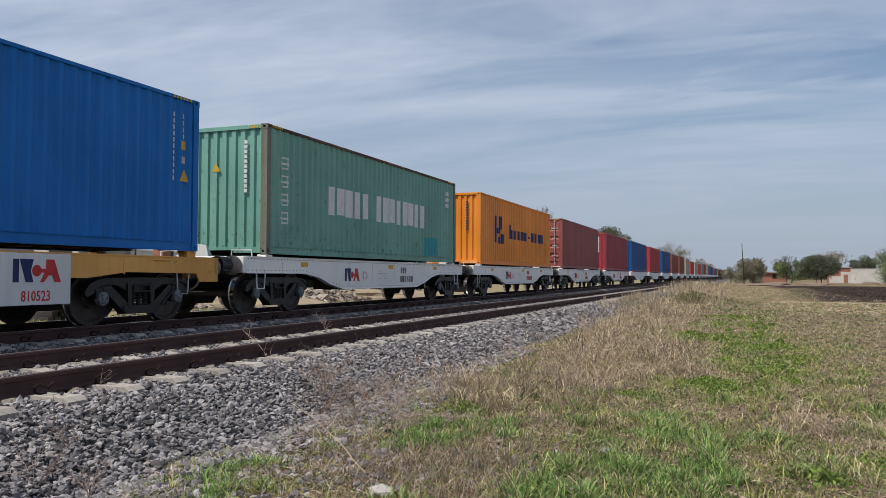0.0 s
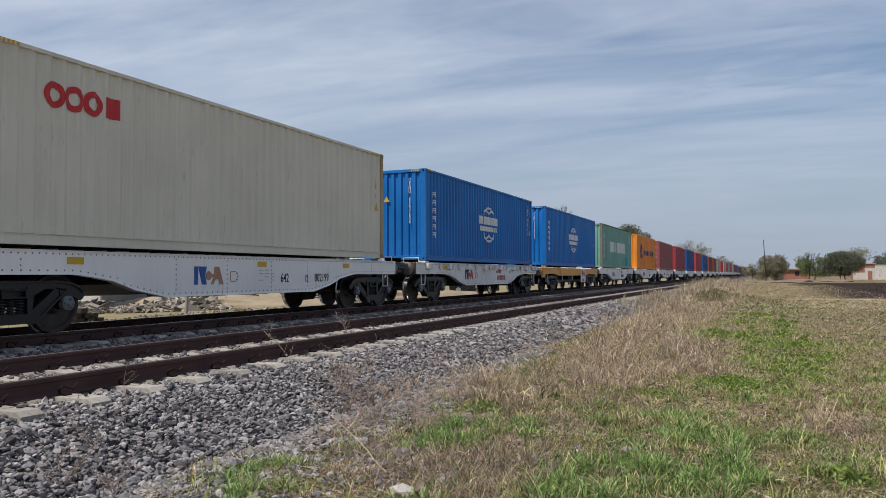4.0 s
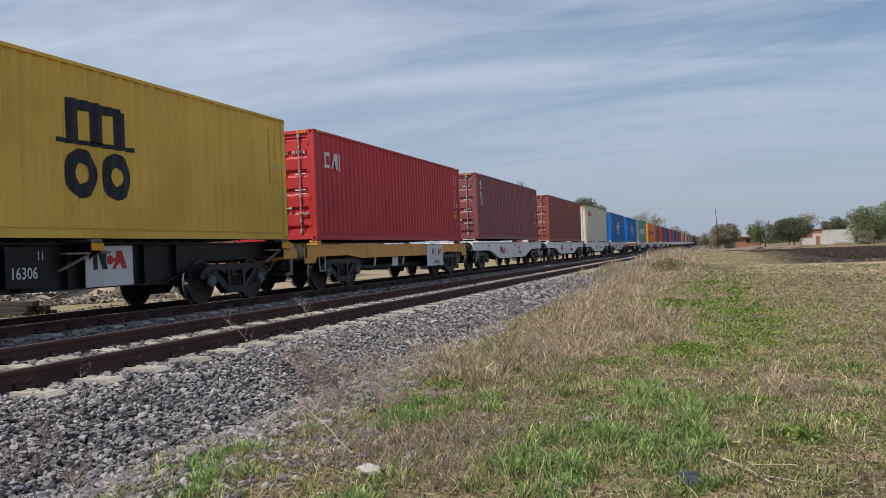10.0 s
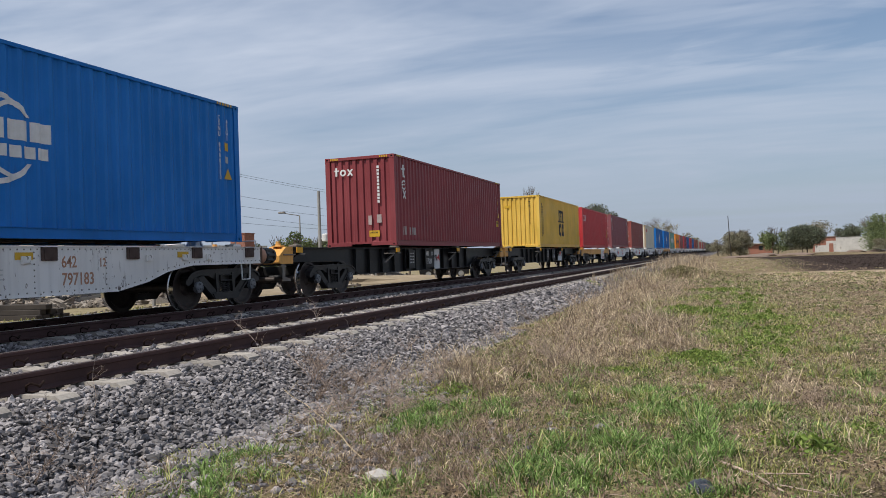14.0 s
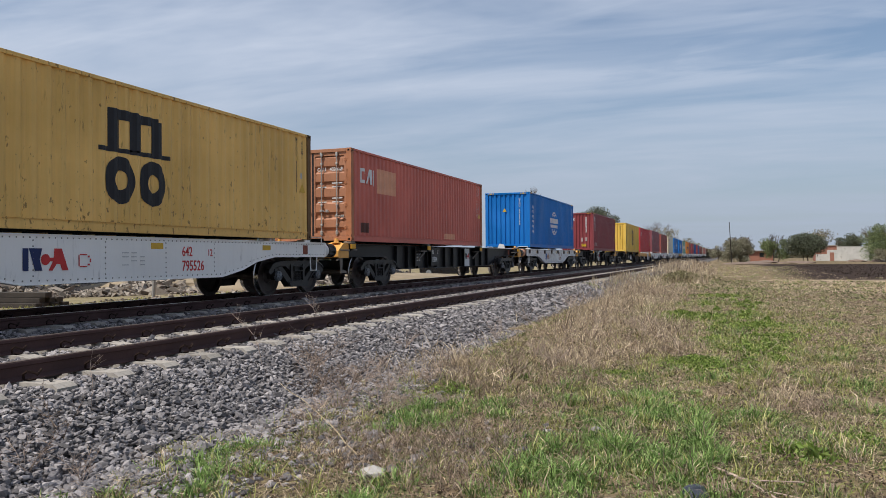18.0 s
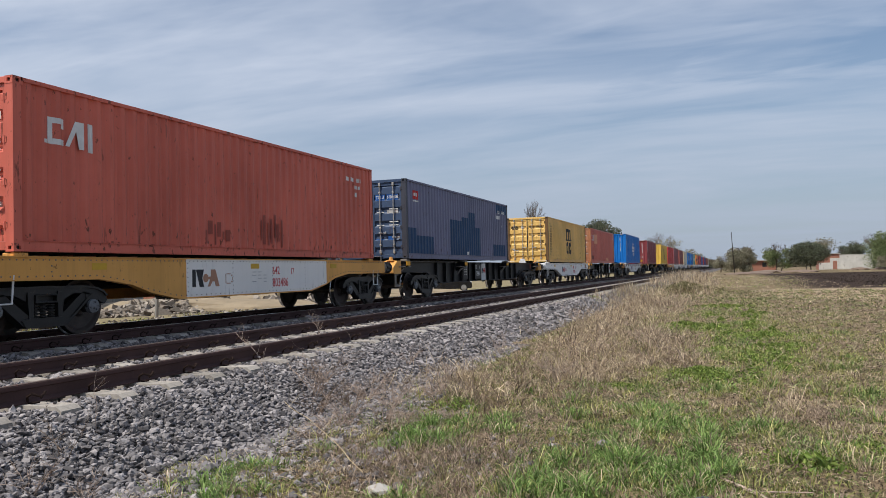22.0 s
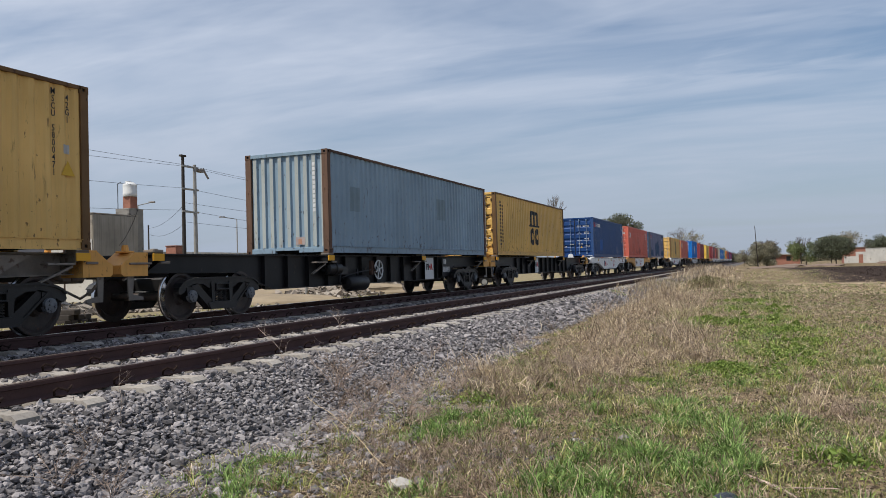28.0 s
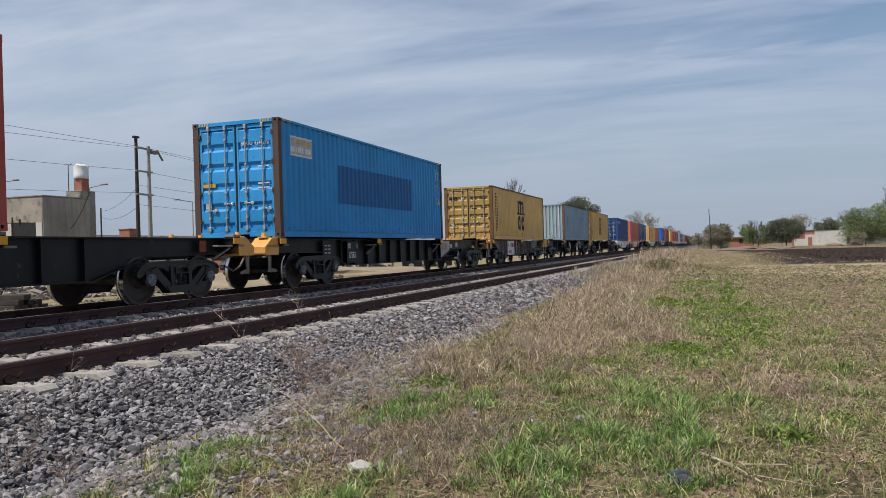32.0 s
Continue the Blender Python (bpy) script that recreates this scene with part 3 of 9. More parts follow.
def side_frame():
    """Cast bogie side frame: a long top member with drooping noses over the axle boxes, two struts and a spring seat."""
    s = Shape()
    x0, x1 = -0.06, 0.06
    half = [(0.0, 0.795), (0.80, 0.785), (1.02, 0.755), (1.16, 0.70), (1.24, 0.62), (1.26, 0.54), (1.20, 0.49), (1.10, 0.53), (1.02, 0.60), (0.90, 0.645), (0.74, 0.675), (0.0, 0.685)]
    s.prism(half + [(-a, b) for a, b in half[-2:0:-1]], x0, x1)
    rim = [(0.0, 0.805), (0.80, 0.795), (1.03, 0.765), (1.17, 0.708), (1.25, 0.63), (1.22, 0.615), (1.15, 0.68), (1.02, 0.735), (0.80, 0.765), (0.0, 0.775)]
    s.prism(rim + [(-a, b) for a, b in rim[-2:0:-1]], x0 - 0.03, x1 + 0.03)
    for sg in (-1, 1):
        strut = [(0.92, 0.66), (0.40, 0.22), (0.28, 0.20), (0.28, 0.34), (0.74, 0.70)]
        s.prism([(sg * a, b) for a, b in strut], x0, x1)
        lip = [(0.93, 0.645), (0.41, 0.205), (0.36, 0.205), (0.90, 0.665)]
        s.prism([(sg * a, b) for a, b in lip], x0 - 0.025, x1 + 0.025)
        s.prism([(sg * a, b) for a, b in ((0.22, 0.72), (0.34, 0.72), (0.31, 0.30), (0.23, 0.30))], x0 - 0.01, x1 + 0.015)
        s.prism([(sg * a, b) for a, b in ((0.34, 0.70), (0.60, 0.70), (0.34, 0.58))], x0 + 0.02, x1 - 0.01)
        # axle box under the nose
        s.prism([(sg * a, b) for a, b in ((0.79, 0.66), (0.80, 0.44), (0.86, 0.36), (0.97, 0.36), (1.03, 0.44), (1.05, 0.62))], -0.075, 0.075)
    s.prism([(-0.46, 0.30), (-0.38, 0.18), (0.38, 0.18), (0.46, 0.30), (0.30, 0.325), (-0.30, 0.325)], -0.10, 0.10)
    return s


def spring():
    """Coil spring as a ribbed column."""
    prof = [(0.325, 0.0)]
    for k in range(5):
        z = 0.325 + k * 0.044
        prof += [(z, 0.040), (z + 0.011, 0.066), (z + 0.024, 0.066), (z + 0.034, 0.040)]
    return Shape().lathe(prof + [(0.548, 0.0)], 10, 2)


def spring_cap():
    s = Shape().box(-0.10, 0.10, -0.21, 0.21, 0.545, 0.575, bev=0.008).box(-0.10, 0.10, -0.21, 0.21, 0.655, 0.68, bev=0.008)
    s.box(-0.10, 0.10, -0.21, -0.18, 0.57, 0.66).box(-0.10, 0.10, 0.18, 0.21, 0.57, 0.66)
    return s.box(-0.06, 0.02, -0.18, 0.18, 0.57, 0.66)


def bogie(parent, y, wheels):
    b = new("bogie")
    b.parent = parent
    b.matrix_basis = pose(0, y, 0)
    for sx in (-1, 1):
        part("side_frame", shared("side_frame", side_frame), BOGIE, b, at=pose(sx * 1.06, 0, 0))
        part("spring_cap", shared("spring_cap", spring_cap), BOGIE, b, at=pose(sx * 1.06, 0, 0))
        for dy in (-0.15, 0.0, 0.15):
            part("spring", shared("spring", spring), BOGIE, b, at=pose(sx * 1.06, dy, 0))
    part("bolster", shared("bolster", lambda: Shape().box(-0.95, 0.95, -0.19, 0.19, 0.50, 0.80, bev=0.02).lathe([(0.78, 0.16), (0.88, 0.16)], 14, 2)
                           .box(-0.9, 0.9, -0.75, -0.62, 0.40, 0.56, bev=0.02).box(-0.9, 0.9, 0.62, 0.75, 0.40, 0.56, bev=0.02)), BOGIE, b)
    for dy in (-0.915, 0.915):
        w = part("wheelset", shared("wheelset", wheelset, True), [WHEEL, TREAD, CAP], b, at=pose(0, dy, WHEEL_R))
        wheels.append((w, dy))
    return b


def rivet_row(s, pts, x):
    r = 0.012
    for y, z in pts:
        s.add([(x, y - r, z - r), (x, y + r, z - r), (x, y + r, z + r), (x, y - r, z + r), (x + 0.016, y, z)], [(0, 1, 4), (1, 2, 4), (2, 3, 4), (3, 0, 4)])


RED_PLATE = surface("rust_red_plate", (0.22, 0.055, 0.03), 0.6, 0.0, 0.3, 5.0, 0.1, 40.0)
# Rivet colour is darkened for the shadow at each head and rusty rims.
RIVET = surface("shaded_rusty_rivets", (0.20, 0.18, 0.165), 0.7, 0.0, 0.3, 6.0, 0.1, 40.0)
RUSTY_PLATE = surface("rusty_plate", (0.075, 0.05, 0.042), 0.85, 0.0, 0.4, 6.0, 0.4, 40.0)
FLAT_T, FLAT_E, FLAT_M = 1.255, 0.905, 0.50


def belly(y, half, run0, run1):
    """Lower edge of the fish-belly sill."""
    a = abs(y)
    if a > run1:
        return FLAT_E
    if a < run0:
        return FLAT_M
    t = (a - run0) / (run1 - run0)
    return FLAT_M + (FLAT_E - FLAT_M) * (t + 0.12 * math.sin(t * math.pi) * (1 if t > 0.5 else -0.3))


def flat_sill():
    s = Shape()
    half = 6.80
    ys = [-half, -4.45, -4.1, -3.7, -3.2, -2.7, -2.45, 2.45, 2.7, 3.2, 3.7, 4.1, 4.45, half]
    low = [(y, belly(y, half, 2.45, 4.45)) for y in ys]
    s.prism([(-half, FLAT_T), (half, FLAT_T)] + low[::-1], 1.185, 1.20)
    # edge flanges
    s.box(1.08, 1.225, -half, half, FLAT_T - 0.012, FLAT_T + 0.004)
    for (ya, za), (yb, zb) in zip(low, low[1:]):
        s.add([(1.08, ya, za), (1.222, ya, za), (1.222, yb, zb), (1.08, yb, zb), (1.08, ya, za - 0.014), (1.222, ya, za - 0.014), (1.222, yb, zb - 0.014), (1.08, yb, zb - 0.014)],
              [(0, 1, 2, 3), (7, 6, 5, 4), (1, 5, 6, 2), (0, 3, 7, 4)])
    return s


def sill_rivets():
    s, half = Shape(), 6.80
    rivet_row(s, [(-half + 0.06 + 0.118 * i, FLAT_T - 0.05) for i in range(115)], 1.20)
    rivet_row(s, [(y, belly(y, half, 2.45, 4.45) + 0.05) for y in [-half + 0.06 + 0.15 * i for i in range(91)]], 1.20)
    for yy in (-5.4, -2.2, -0.75, 0.75, 2.2, 5.4):
        rivet_row(s, [(yy, z) for z in np.arange(belly(yy, half, 2.45, 4.45) + 0.12, FLAT_T - 0.08, 0.09)], 1.20)
    return s


def flat_frame():
    """Deck plates, centre sill and cross bearers under the deck."""
    s = Shape()
    s.box(-1.18, 1.18, -6.75, 6.75, 1.20, 1.24)
    s.box(-0.25, 0.25, -7.1, 7.1, 0.72, 1.2)
    for y in (-6.6, -5.2, -3.2, -1.6, 0, 1.6, 3.2, 5.2, 6.6):
        s.box(-1.18, 1.18, y - 0.05, y + 0.05, 0.95 if abs(y) > 4 else 0.78, 1.2)
    s.box(-0.55, 0.55, -1.1, 0.2, 0.45, 0.75, bev=0.04)
    s.lathe([(0.6, 0.05), (0.62, 0.17), (1.5, 0.17), (1.52, 0.05)], 14, 1, (0.55, 0, 0.62))
    return s


def end_sill(mat_light=True):
    """Buffer beam with gussets; looks towards -y."""
    s = Shape()
    s.box(-1.2, 1.2, -0.10, 0.0, 0.90, 1.255, bev=0.01)
    s.box(-0.42, 0.42, -0.34, -0.10, 0.86, 1.20, bev=0.03)
    for x in (-0.9, -0.6, 0.6, 0.9):
        s.prism([(-0.10, 0.92), (-0.10, 1.24), (-0.24, 1.2)], x - 0.012, x + 0.012)
    for x in (-1.05, -0.95, 0.95, 1.05):
        for z in (0.97, 1.08, 1.18):
            s.box(x - 0.018, x + 0.018, -0.115, -0.1, z - 0.018, z + 0.018)
    return s


def coupler():
    """Draft pot, shank and knuckle, towards -y."""
    s = Shape()
    s.lathe([(-0.02, 0.02), (-0.02, 0.20), (-0.28, 0.20), (-0.32, 0.16), (-0.34, 0.02)], 16, 1, (0, -0.3, 1.02))
    s.box(-0.09, 0.09, -1.0, -0.55, 0.83, 1.03, bev=0.02)
    s.box(-0.17, 0.15, -0.88, -0.62, 0.76, 1.08, bev=0.05)
    s.pipe([(0.35, -0.2, 0.85), (0.36, -0.42, 0.62), (0.3, -0.62, 0.50), (0.2, -0.80, 0.62)], 0.025, 6)
    return s


def stirrup():
    """Bent-rod step that hangs from the sill."""
    s = Shape()
    s.pipe([(0, -0.17, 0.42), (0, -0.14, 0.0), (0, 0.14, 0.0), (0, 0.17, 0.42)], 0.017, 6)
    return s


def grab_hoop():
    s = Shape()
    s.pipe([(0, -0.26, -0.06), (0, -0.26, 0.12), (0, 0.26, 0.12), (0, 0.26, -0.06)], 0.016, 6)
    return s


def end_stop():
    """Folded plate that stands behind the end of the box."""
    s = Shape()
    s.prism([(-0.22, 0), (0.22, 0), (0.15, 0.26), (-0.10, 0.30)], -0.02, 0.02, axis=1)
    s.prism([(0.02, 0), (0.24, 0), (0.02, 0.26)], -0.14, -0.11)
    s.prism([(0.02, 0), (0.24, 0), (0.02, 0.26)], 0.12, 0.15)
    return s


def lock_pad():
    return Shape().box(-0.13, 0.10, -0.13, 0.13, 0, 0.055, bev=0.01).box(-0.05, 0.05, -0.05, 0.05, 0.05, 0.075, bev=0.01)


def winch():
    """Lashing winch: a box with a drum between two ears, on the side of the sill."""
    s = Shape()
    s.box(0.0, 0.13, -0.13, 0.10, 0.02, 0.20, bev=0.012)
    s.prism([(0.0, 0.0), (0.0, 0.22), (0.14, 0.16), (0.14, 0.03)], 0.12, 0.14, axis=1).prism([(0.0, 0.0), (0.0, 0.22), (0.14, 0.16), (0.14, 0.03)], 0.20, 0.22, axis=1)
    s.rod((0.07, 0.08, 0.08), (0.07, 0.27, 0.08), 0.045, 8)
    return s


def ear():
    """Pierced lashing ear that slants out from the sill."""
    s = Shape()
    s.prism([(-0.02, 0.19), (0.13, 0.19), (0.10, 0.0), (0.0, 0.03)], 0.03, 0.06)
    s.prism([(0.0, 0.0), (0.0, 0.20), (0.09, 0.18), (0.05, 0.0)], 0.12, 0.14, axis=1)
    s.rod((0.06, 0.055, 0.11), (0.075, 0.055, 0.11), 0.022, 6)
    return s


def ring():
    s = Shape()
    pts = [(0.02, 0.035 * math.sin(a), -0.05 + 0.05 * math.cos(a)) for a in [k * math.tau / 8 for k in range(9)]]
    return s.pipe(pts, 0.008, 4)


def stake_pocket():
    return Shape().box(0.0, 0.035, -0.15, 0.15, 0.0, 0.21, bev=0.006).box(0.03, 0.045, -0.11, 0.11, 0.03, 0.18)


def handwheel():
    """Spoked brake wheel that faces +x."""
    s = Shape()
    rim = [(0, 0.26 * math.cos(a), 0.26 * math.sin(a)) for a in [k * math.tau / 24 for k in range(25)]]
    s.pipe(rim, 0.019, 6)
    for k in range(6):
        a = k * math.tau / 6 + 0.3
        s.rod((0.0, 0.0, 0.0), (0, 0.26 * math.cos(a), 0.26 * math.sin(a)), 0.015, 6, 0.02)
    s.rod((-0.05, 0, 0), (0.03, 0, 0), 0.05, 10)
    return s


def brake_gear(ob, y):
    """Brake cylinder, reservoir and lever hung outside the girder."""
    g = part("brake_cylinder", Shape().lathe([(-0.42, 0.02), (-0.42, 0.10), (-0.36, 0.10), (-0.34, 0.155), (-0.05, 0.165), (-0.04, 0.19), (0.0, 0.19), (0.01, 0.15), (0.30, 0.15), (0.33, 0.02)], 18, 1).mesh("brake_cylinder", True), BOGIE, ob, at=pose(0.99, y - 5.55, 0.92))
    part("bracket", Shape().box(0.85, 1.0, y - 5.3, y - 4.75, 0.74, 0.98, bev=0.02), BOGIE, ob)
    part("reservoir", Shape().lathe([(-0.55, 0.02), (-0.52, 0.15), (-0.42, 0.21), (0.42, 0.21), (0.52, 0.15), (0.55, 0.02)], 18, 1).mesh("reservoir", True), BOGIE, ob, at=pose(0.98, y - 4.3, 0.52))
    part("strap", Shape().box(0.86, 0.90, y - 4.62, y - 4.56, 0.3, 0.9).box(0.86, 0.90, y - 4.06, y - 4.0, 0.3, 0.9), BOGIE, ob)
    part("lever", Shape().pipe([(1.04, y - 5.2, 0.68), (1.05, y - 4.4, 0.80), (1.03, y - 3.5, 0.86)], 0.014, 6).pipe([(1.05, y - 5.25, 0.80), (1.06, y - 5.32, 0.60), (1.05, y - 5.22, 0.52)], 0.018, 6), BOGIE, ob)
    part("lever_guard", Shape().box(0.93, 1.02, y - 3.42, y - 3.30, 0.72, 1.12, bev=0.01).pipe([(1.03, y - 3.36, 1.1), (1.05, y - 3.25, 0.75)], 0.018, 6), RUST, ob, "rusty bracket of the brake wheel")
    part("handwheel", shared("handwheel", handwheel, True), WHITE_PLATE, ob, "white spoked brake wheel", pose(1.03, y - 3.0, 0.86))


def slab(outline, plane):
    """A painted shape, a few millimetres thick, on the side of a sill."""
    return Shape().prism(outline, plane - 0.001, plane + 0.004)


def emblem(ob, y, z, plane, a, b, k=1.0):
    """Operator's mark as plain shapes: an upright and a slanting block, a disc with a bar, a slanting wedge."""
    def at(*pts):
        return [(y + u * k, z + w * k) for u, w in pts]
    part("emblem", slab(at((-0.42, 0), (-0.32, 0), (-0.32, 0.34), (-0.42, 0.34)), plane), a, ob, "navy upright of the emblem")
    part("emblem", slab(at((-0.20, 0), (-0.07, 0), (-0.12, 0.17), (-0.07, 0.34), (-0.31, 0.34)), plane + 0.001), a, ob, "navy slanting block of the emblem")
    disc = [(-0.01 + 0.085 * math.cos(t), 0.17 + 0.085 * math.sin(t)) for t in [i * math.tau / 16 for i in range(16)]]
    part("emblem", slab(at(*disc), plane + 0.002), b, ob, "red disc of the emblem")
    part("emblem", slab(at((0.16, 0.34), (0.30, 0.34), (0.43, 0), (0.31, 0), (0.27, 0.10), (0.20, 0.10), (0.12, 0), (0.05, 0), (0.13, 0.14), (0.05, 0.145), (0.05, 0.195), (0.15, 0.20)), plane + 0.001), b, ob, "red wedge of the emblem")


def side_text(text, size, parent, mat, y, z, plane, label):
    return words(text, size, parent, mat, pose(plane, y, z, 90, 0, 90), label)


def side_lettering(ob, row, num_mat, z0=0.70, plane=1.203):
    """Operator's mark as plain shapes, running number, small data lines."""
    logo_y, num_y = row.get("lg", -1.97), row.get("nm", 1.2)
    emblem(ob, logo_y, z0, plane + 0.002, *row.get("lgm", (MARK_NAVY, MARK_RED)))
    num = row.get("numtxt")
    if num and row.get("one_line"):
        for dy, txt, size in ((0.0, num[0], 0.27), (0.95, num[1], 0.22), (1.40, num[2], 0.27)):
            side_text(txt, size, ob, num_mat, num_y + dy, z0 + 0.02, plane, "running number " + txt)
    elif num:
        for dy, dz, txt, size in ((0.0, 0.22, num[0], 0.26), (0.78, 0.22, num[1], 0.20), (0.0, -0.06, num[2], 0.28)):
            side_text(txt, size, ob, num_mat, num_y + dy, z0 + dz, plane, "running number " + txt)
    else:
        nums = []
        for k in range(6):
            nums += [(num_y + k * 0.17 + d, num_y + k * 0.17 + d + 0.032, z0 - 0.05, z0 + 0.14) for d in (0.0, 0.07)]
        for k in range(3):
            nums += [(num_y + 0.05 + k * 0.15 + d, num_y + 0.08 + k * 0.15 + d, z0 + 0.22, z0 + 0.40) for d in (0.0, 0.06)]
        part("number", flat_marks(nums, plane + 0.002, 0), num_mat, ob, "running number in painted bars")["kind"] = "stuff"
    small = [(logo_y + 1.6 + 0.22 * k, logo_y + 1.75 + 0.2 * k, z0 + 0.06 + 0.07 * j, z0 + 0.075 + 0.07 * j) for k in range(3) for j in range(4) if (j + k) % 4 != 1]
    part("data_panel", flat_marks(small, plane + 0.002, 0), MARK_GREY, ob, "small grey data lines")["kind"] = "stuff"
    d = logo_y + 0.64
    dash = [(d, d + 0.018, z0 + 0.06, z0 + 0.24), (d + 0.03, d + 0.17, z0 + 0.045, z0 + 0.063), (d + 0.03, d + 0.17, z0 + 0.237, z0 + 0.255), (d + 0.19, d + 0.23, z0 + 0.07, z0 + 0.10), (d + 0.19, d + 0.23, z0 + 0.20, z0 + 0.23), (d + 0.235, d + 0.255, z0 + 0.12, z0 + 0.18)]
    part("brake_mark", flat_marks(dash, plane + 0.002, 0), row.get("lgm", (0, MARK_RED))[1], ob, "rounded outline of red dashes")["kind"] = "stuff"


def buffer_head():
    """Rounded buffer, from the end of a sill outwards along +y."""
    return Shape().lathe([(0, 0.01), (0.0, 0.17), (0.06, 0.20), (0.15, 0.205), (0.23, 0.19), (0.28, 0.14), (0.30, 0.01)], 20, 1)


def buffer_sleeve():
    """Ribbed sleeve behind a buffer."""
    s = Shape().lathe([(0, 0.01), (0.0, 0.15), (0.05, 0.165), (0.30, 0.14), (0.31, 0.18), (0.38, 0.18), (0.385, 0.01)], 18, 1)
    gear = [(r * math.cos(t * math.tau / 32), r * math.sin(t * math.tau / 32)) for t, r in enumerate((0.178, 0.178, 0.150, 0.150) * 8)]
    s.prism(gear, 0.05, 0.31, axis=1)
    return s


def buffers(ob, end, head_mat, sleeve_mat, z=1.06, sleeve=True):
    for sx in (1, -1):
        for sy in (1, -1):
            turn = pose(sx * 0.98, sy * end, z, 0, 0, 0 if sy > 0 else 180)
            b = part("buffer", shared("buffer_head", buffer_head, True), head_mat, ob, "rounded buffer head", turn)
            if sleeve:
                part("sleeve", shared("buffer_sleeve", buffer_sleeve), sleeve_mat, b, "dark ribbed sleeve", pose(0, 0.28, 0))


def flat_wagon(row):
    """White fish-belly flat wagon, origin over the rails under the middle of its box."""
    body, tint = row["w_mat"], row.get("w_end")
    ob = thing("flat_wagon", row["w_label"], "railway wagon", "wagons of the train")
    wheels = []
    part("frame", shared("flat_frame", flat_frame), STEEL_BLACK, ob)
    for sx in (1, -1):
        part("side_sill", shared("flat_sill", flat_sill), body, ob, at=pose(0, 0, 0, 0, 0, 0 if sx > 0 else 180))
        rv = part("rivets", shared("sill_rivets", sill_rivets), RIVET, ob, "rows of rivet heads darkened for shade and rusty rims", pose(0, 0, 0, 0, 0, 0 if sx > 0 else 180))
        rv["kind"] = "stuff"
        turn = pose(0, 0, 0, 0, 0, 0 if sx > 0 else 180)
        part("end_sill", shared("end_sill", end_sill), tint or row.get("end_mat") or body, ob, at=turn @ pose(0, -6.8, 0))
        part("coupler", shared("coupler", coupler), row.get("cpl", SILVER_GREY), ob, at=turn @ pose(0, -6.95, 0))
        part("end_stop", shared("end_stop", end_stop), WHITE_PLATE, ob, "white folded end stop", turn @ pose(-0.25 * sx, -6.45, 1.25))
        for sy in (1, -1):
            part("step", shared("stirrup", stirrup), WHITE_PLATE, ob, "white bent-rod step", pose(sx * 1.19, sy * 6.25, 0.56))
            part("lock_pad", shared("lock_pad", lock_pad), body, ob, at=pose(sx * 1.1, sy * 5.95, 1.255))
            part("hoop", shared("hoop", grab_hoop), WHITE_PLATE, ob, at=turn @ pose(0.95, -6.62 if sy > 0 else 6.62, 1.27, 0, 0, 90))
    if tint:
        low = [(2.45, FLAT_M + 0.012), (3.28, belly(3.28, 6.8, 2.45, 4.45) + 0.012), (3.28, 1.24), (-2.24, 1.24), (-2.24, FLAT_M + 0.012)]
        part("plate", Shape().prism(low, 1.2, 1.2035), WHITE_PAINT, ob, "white painted middle of the sill")
    num_y = row.get("nm", 1.2)
    for y in (-4.6, num_y - 0.85, num_y + 2.75):
        part("marker", flat_marks([(y, y + 0.32, 1.05, 1.16)], 1.203, 0), MARK_YELLOW, ob, "amber reflective plate")
    side_lettering(ob, row, row.get("nmm", MARK_RED))
    buffers(ob, 6.88, row.get("buf", SILVER_GREY), BOGIE)
    for y, kind in row.get("gear", ()):
        key, fn, mat, z, lab = dict(w=("winch", winch, body, 1.03, "lashing winch on the sill"), e=("ear", ear, body, 1.04, "pierced lashing ear"), r=("ring", ring, RUST, 1.02, "small hanging ring"),
                               p=("stake_pocket", stake_pocket, row.get("pocket", RUSTY_PLATE), 1.03, "rusty stake pocket"), s=("pocket_white", stake_pocket, body, 0.99, ""))[kind]
        part("stake_pocket" if kind in "ps" else key, shared(key, fn), mat, ob, lab, pose(1.2, y, z) @ Matrix.Diagonal((1, 0.55 if kind == "s" else 1, 0.55 if kind == "s" else 1, 1)))
    if row.get("red_plate"):
        for sx in (1, -1):
            part("plate", Shape().box(-0.002, 0.004, 5.72, 5.94, 0.96, 1.18), RED_PLATE, ob, "rust-red square plate", pose(sx * 1.2025, 0, 0))
    bogie(ob, -5.45, wheels)
    bogie(ob, 5.60, wheels)
    return ob, wheels


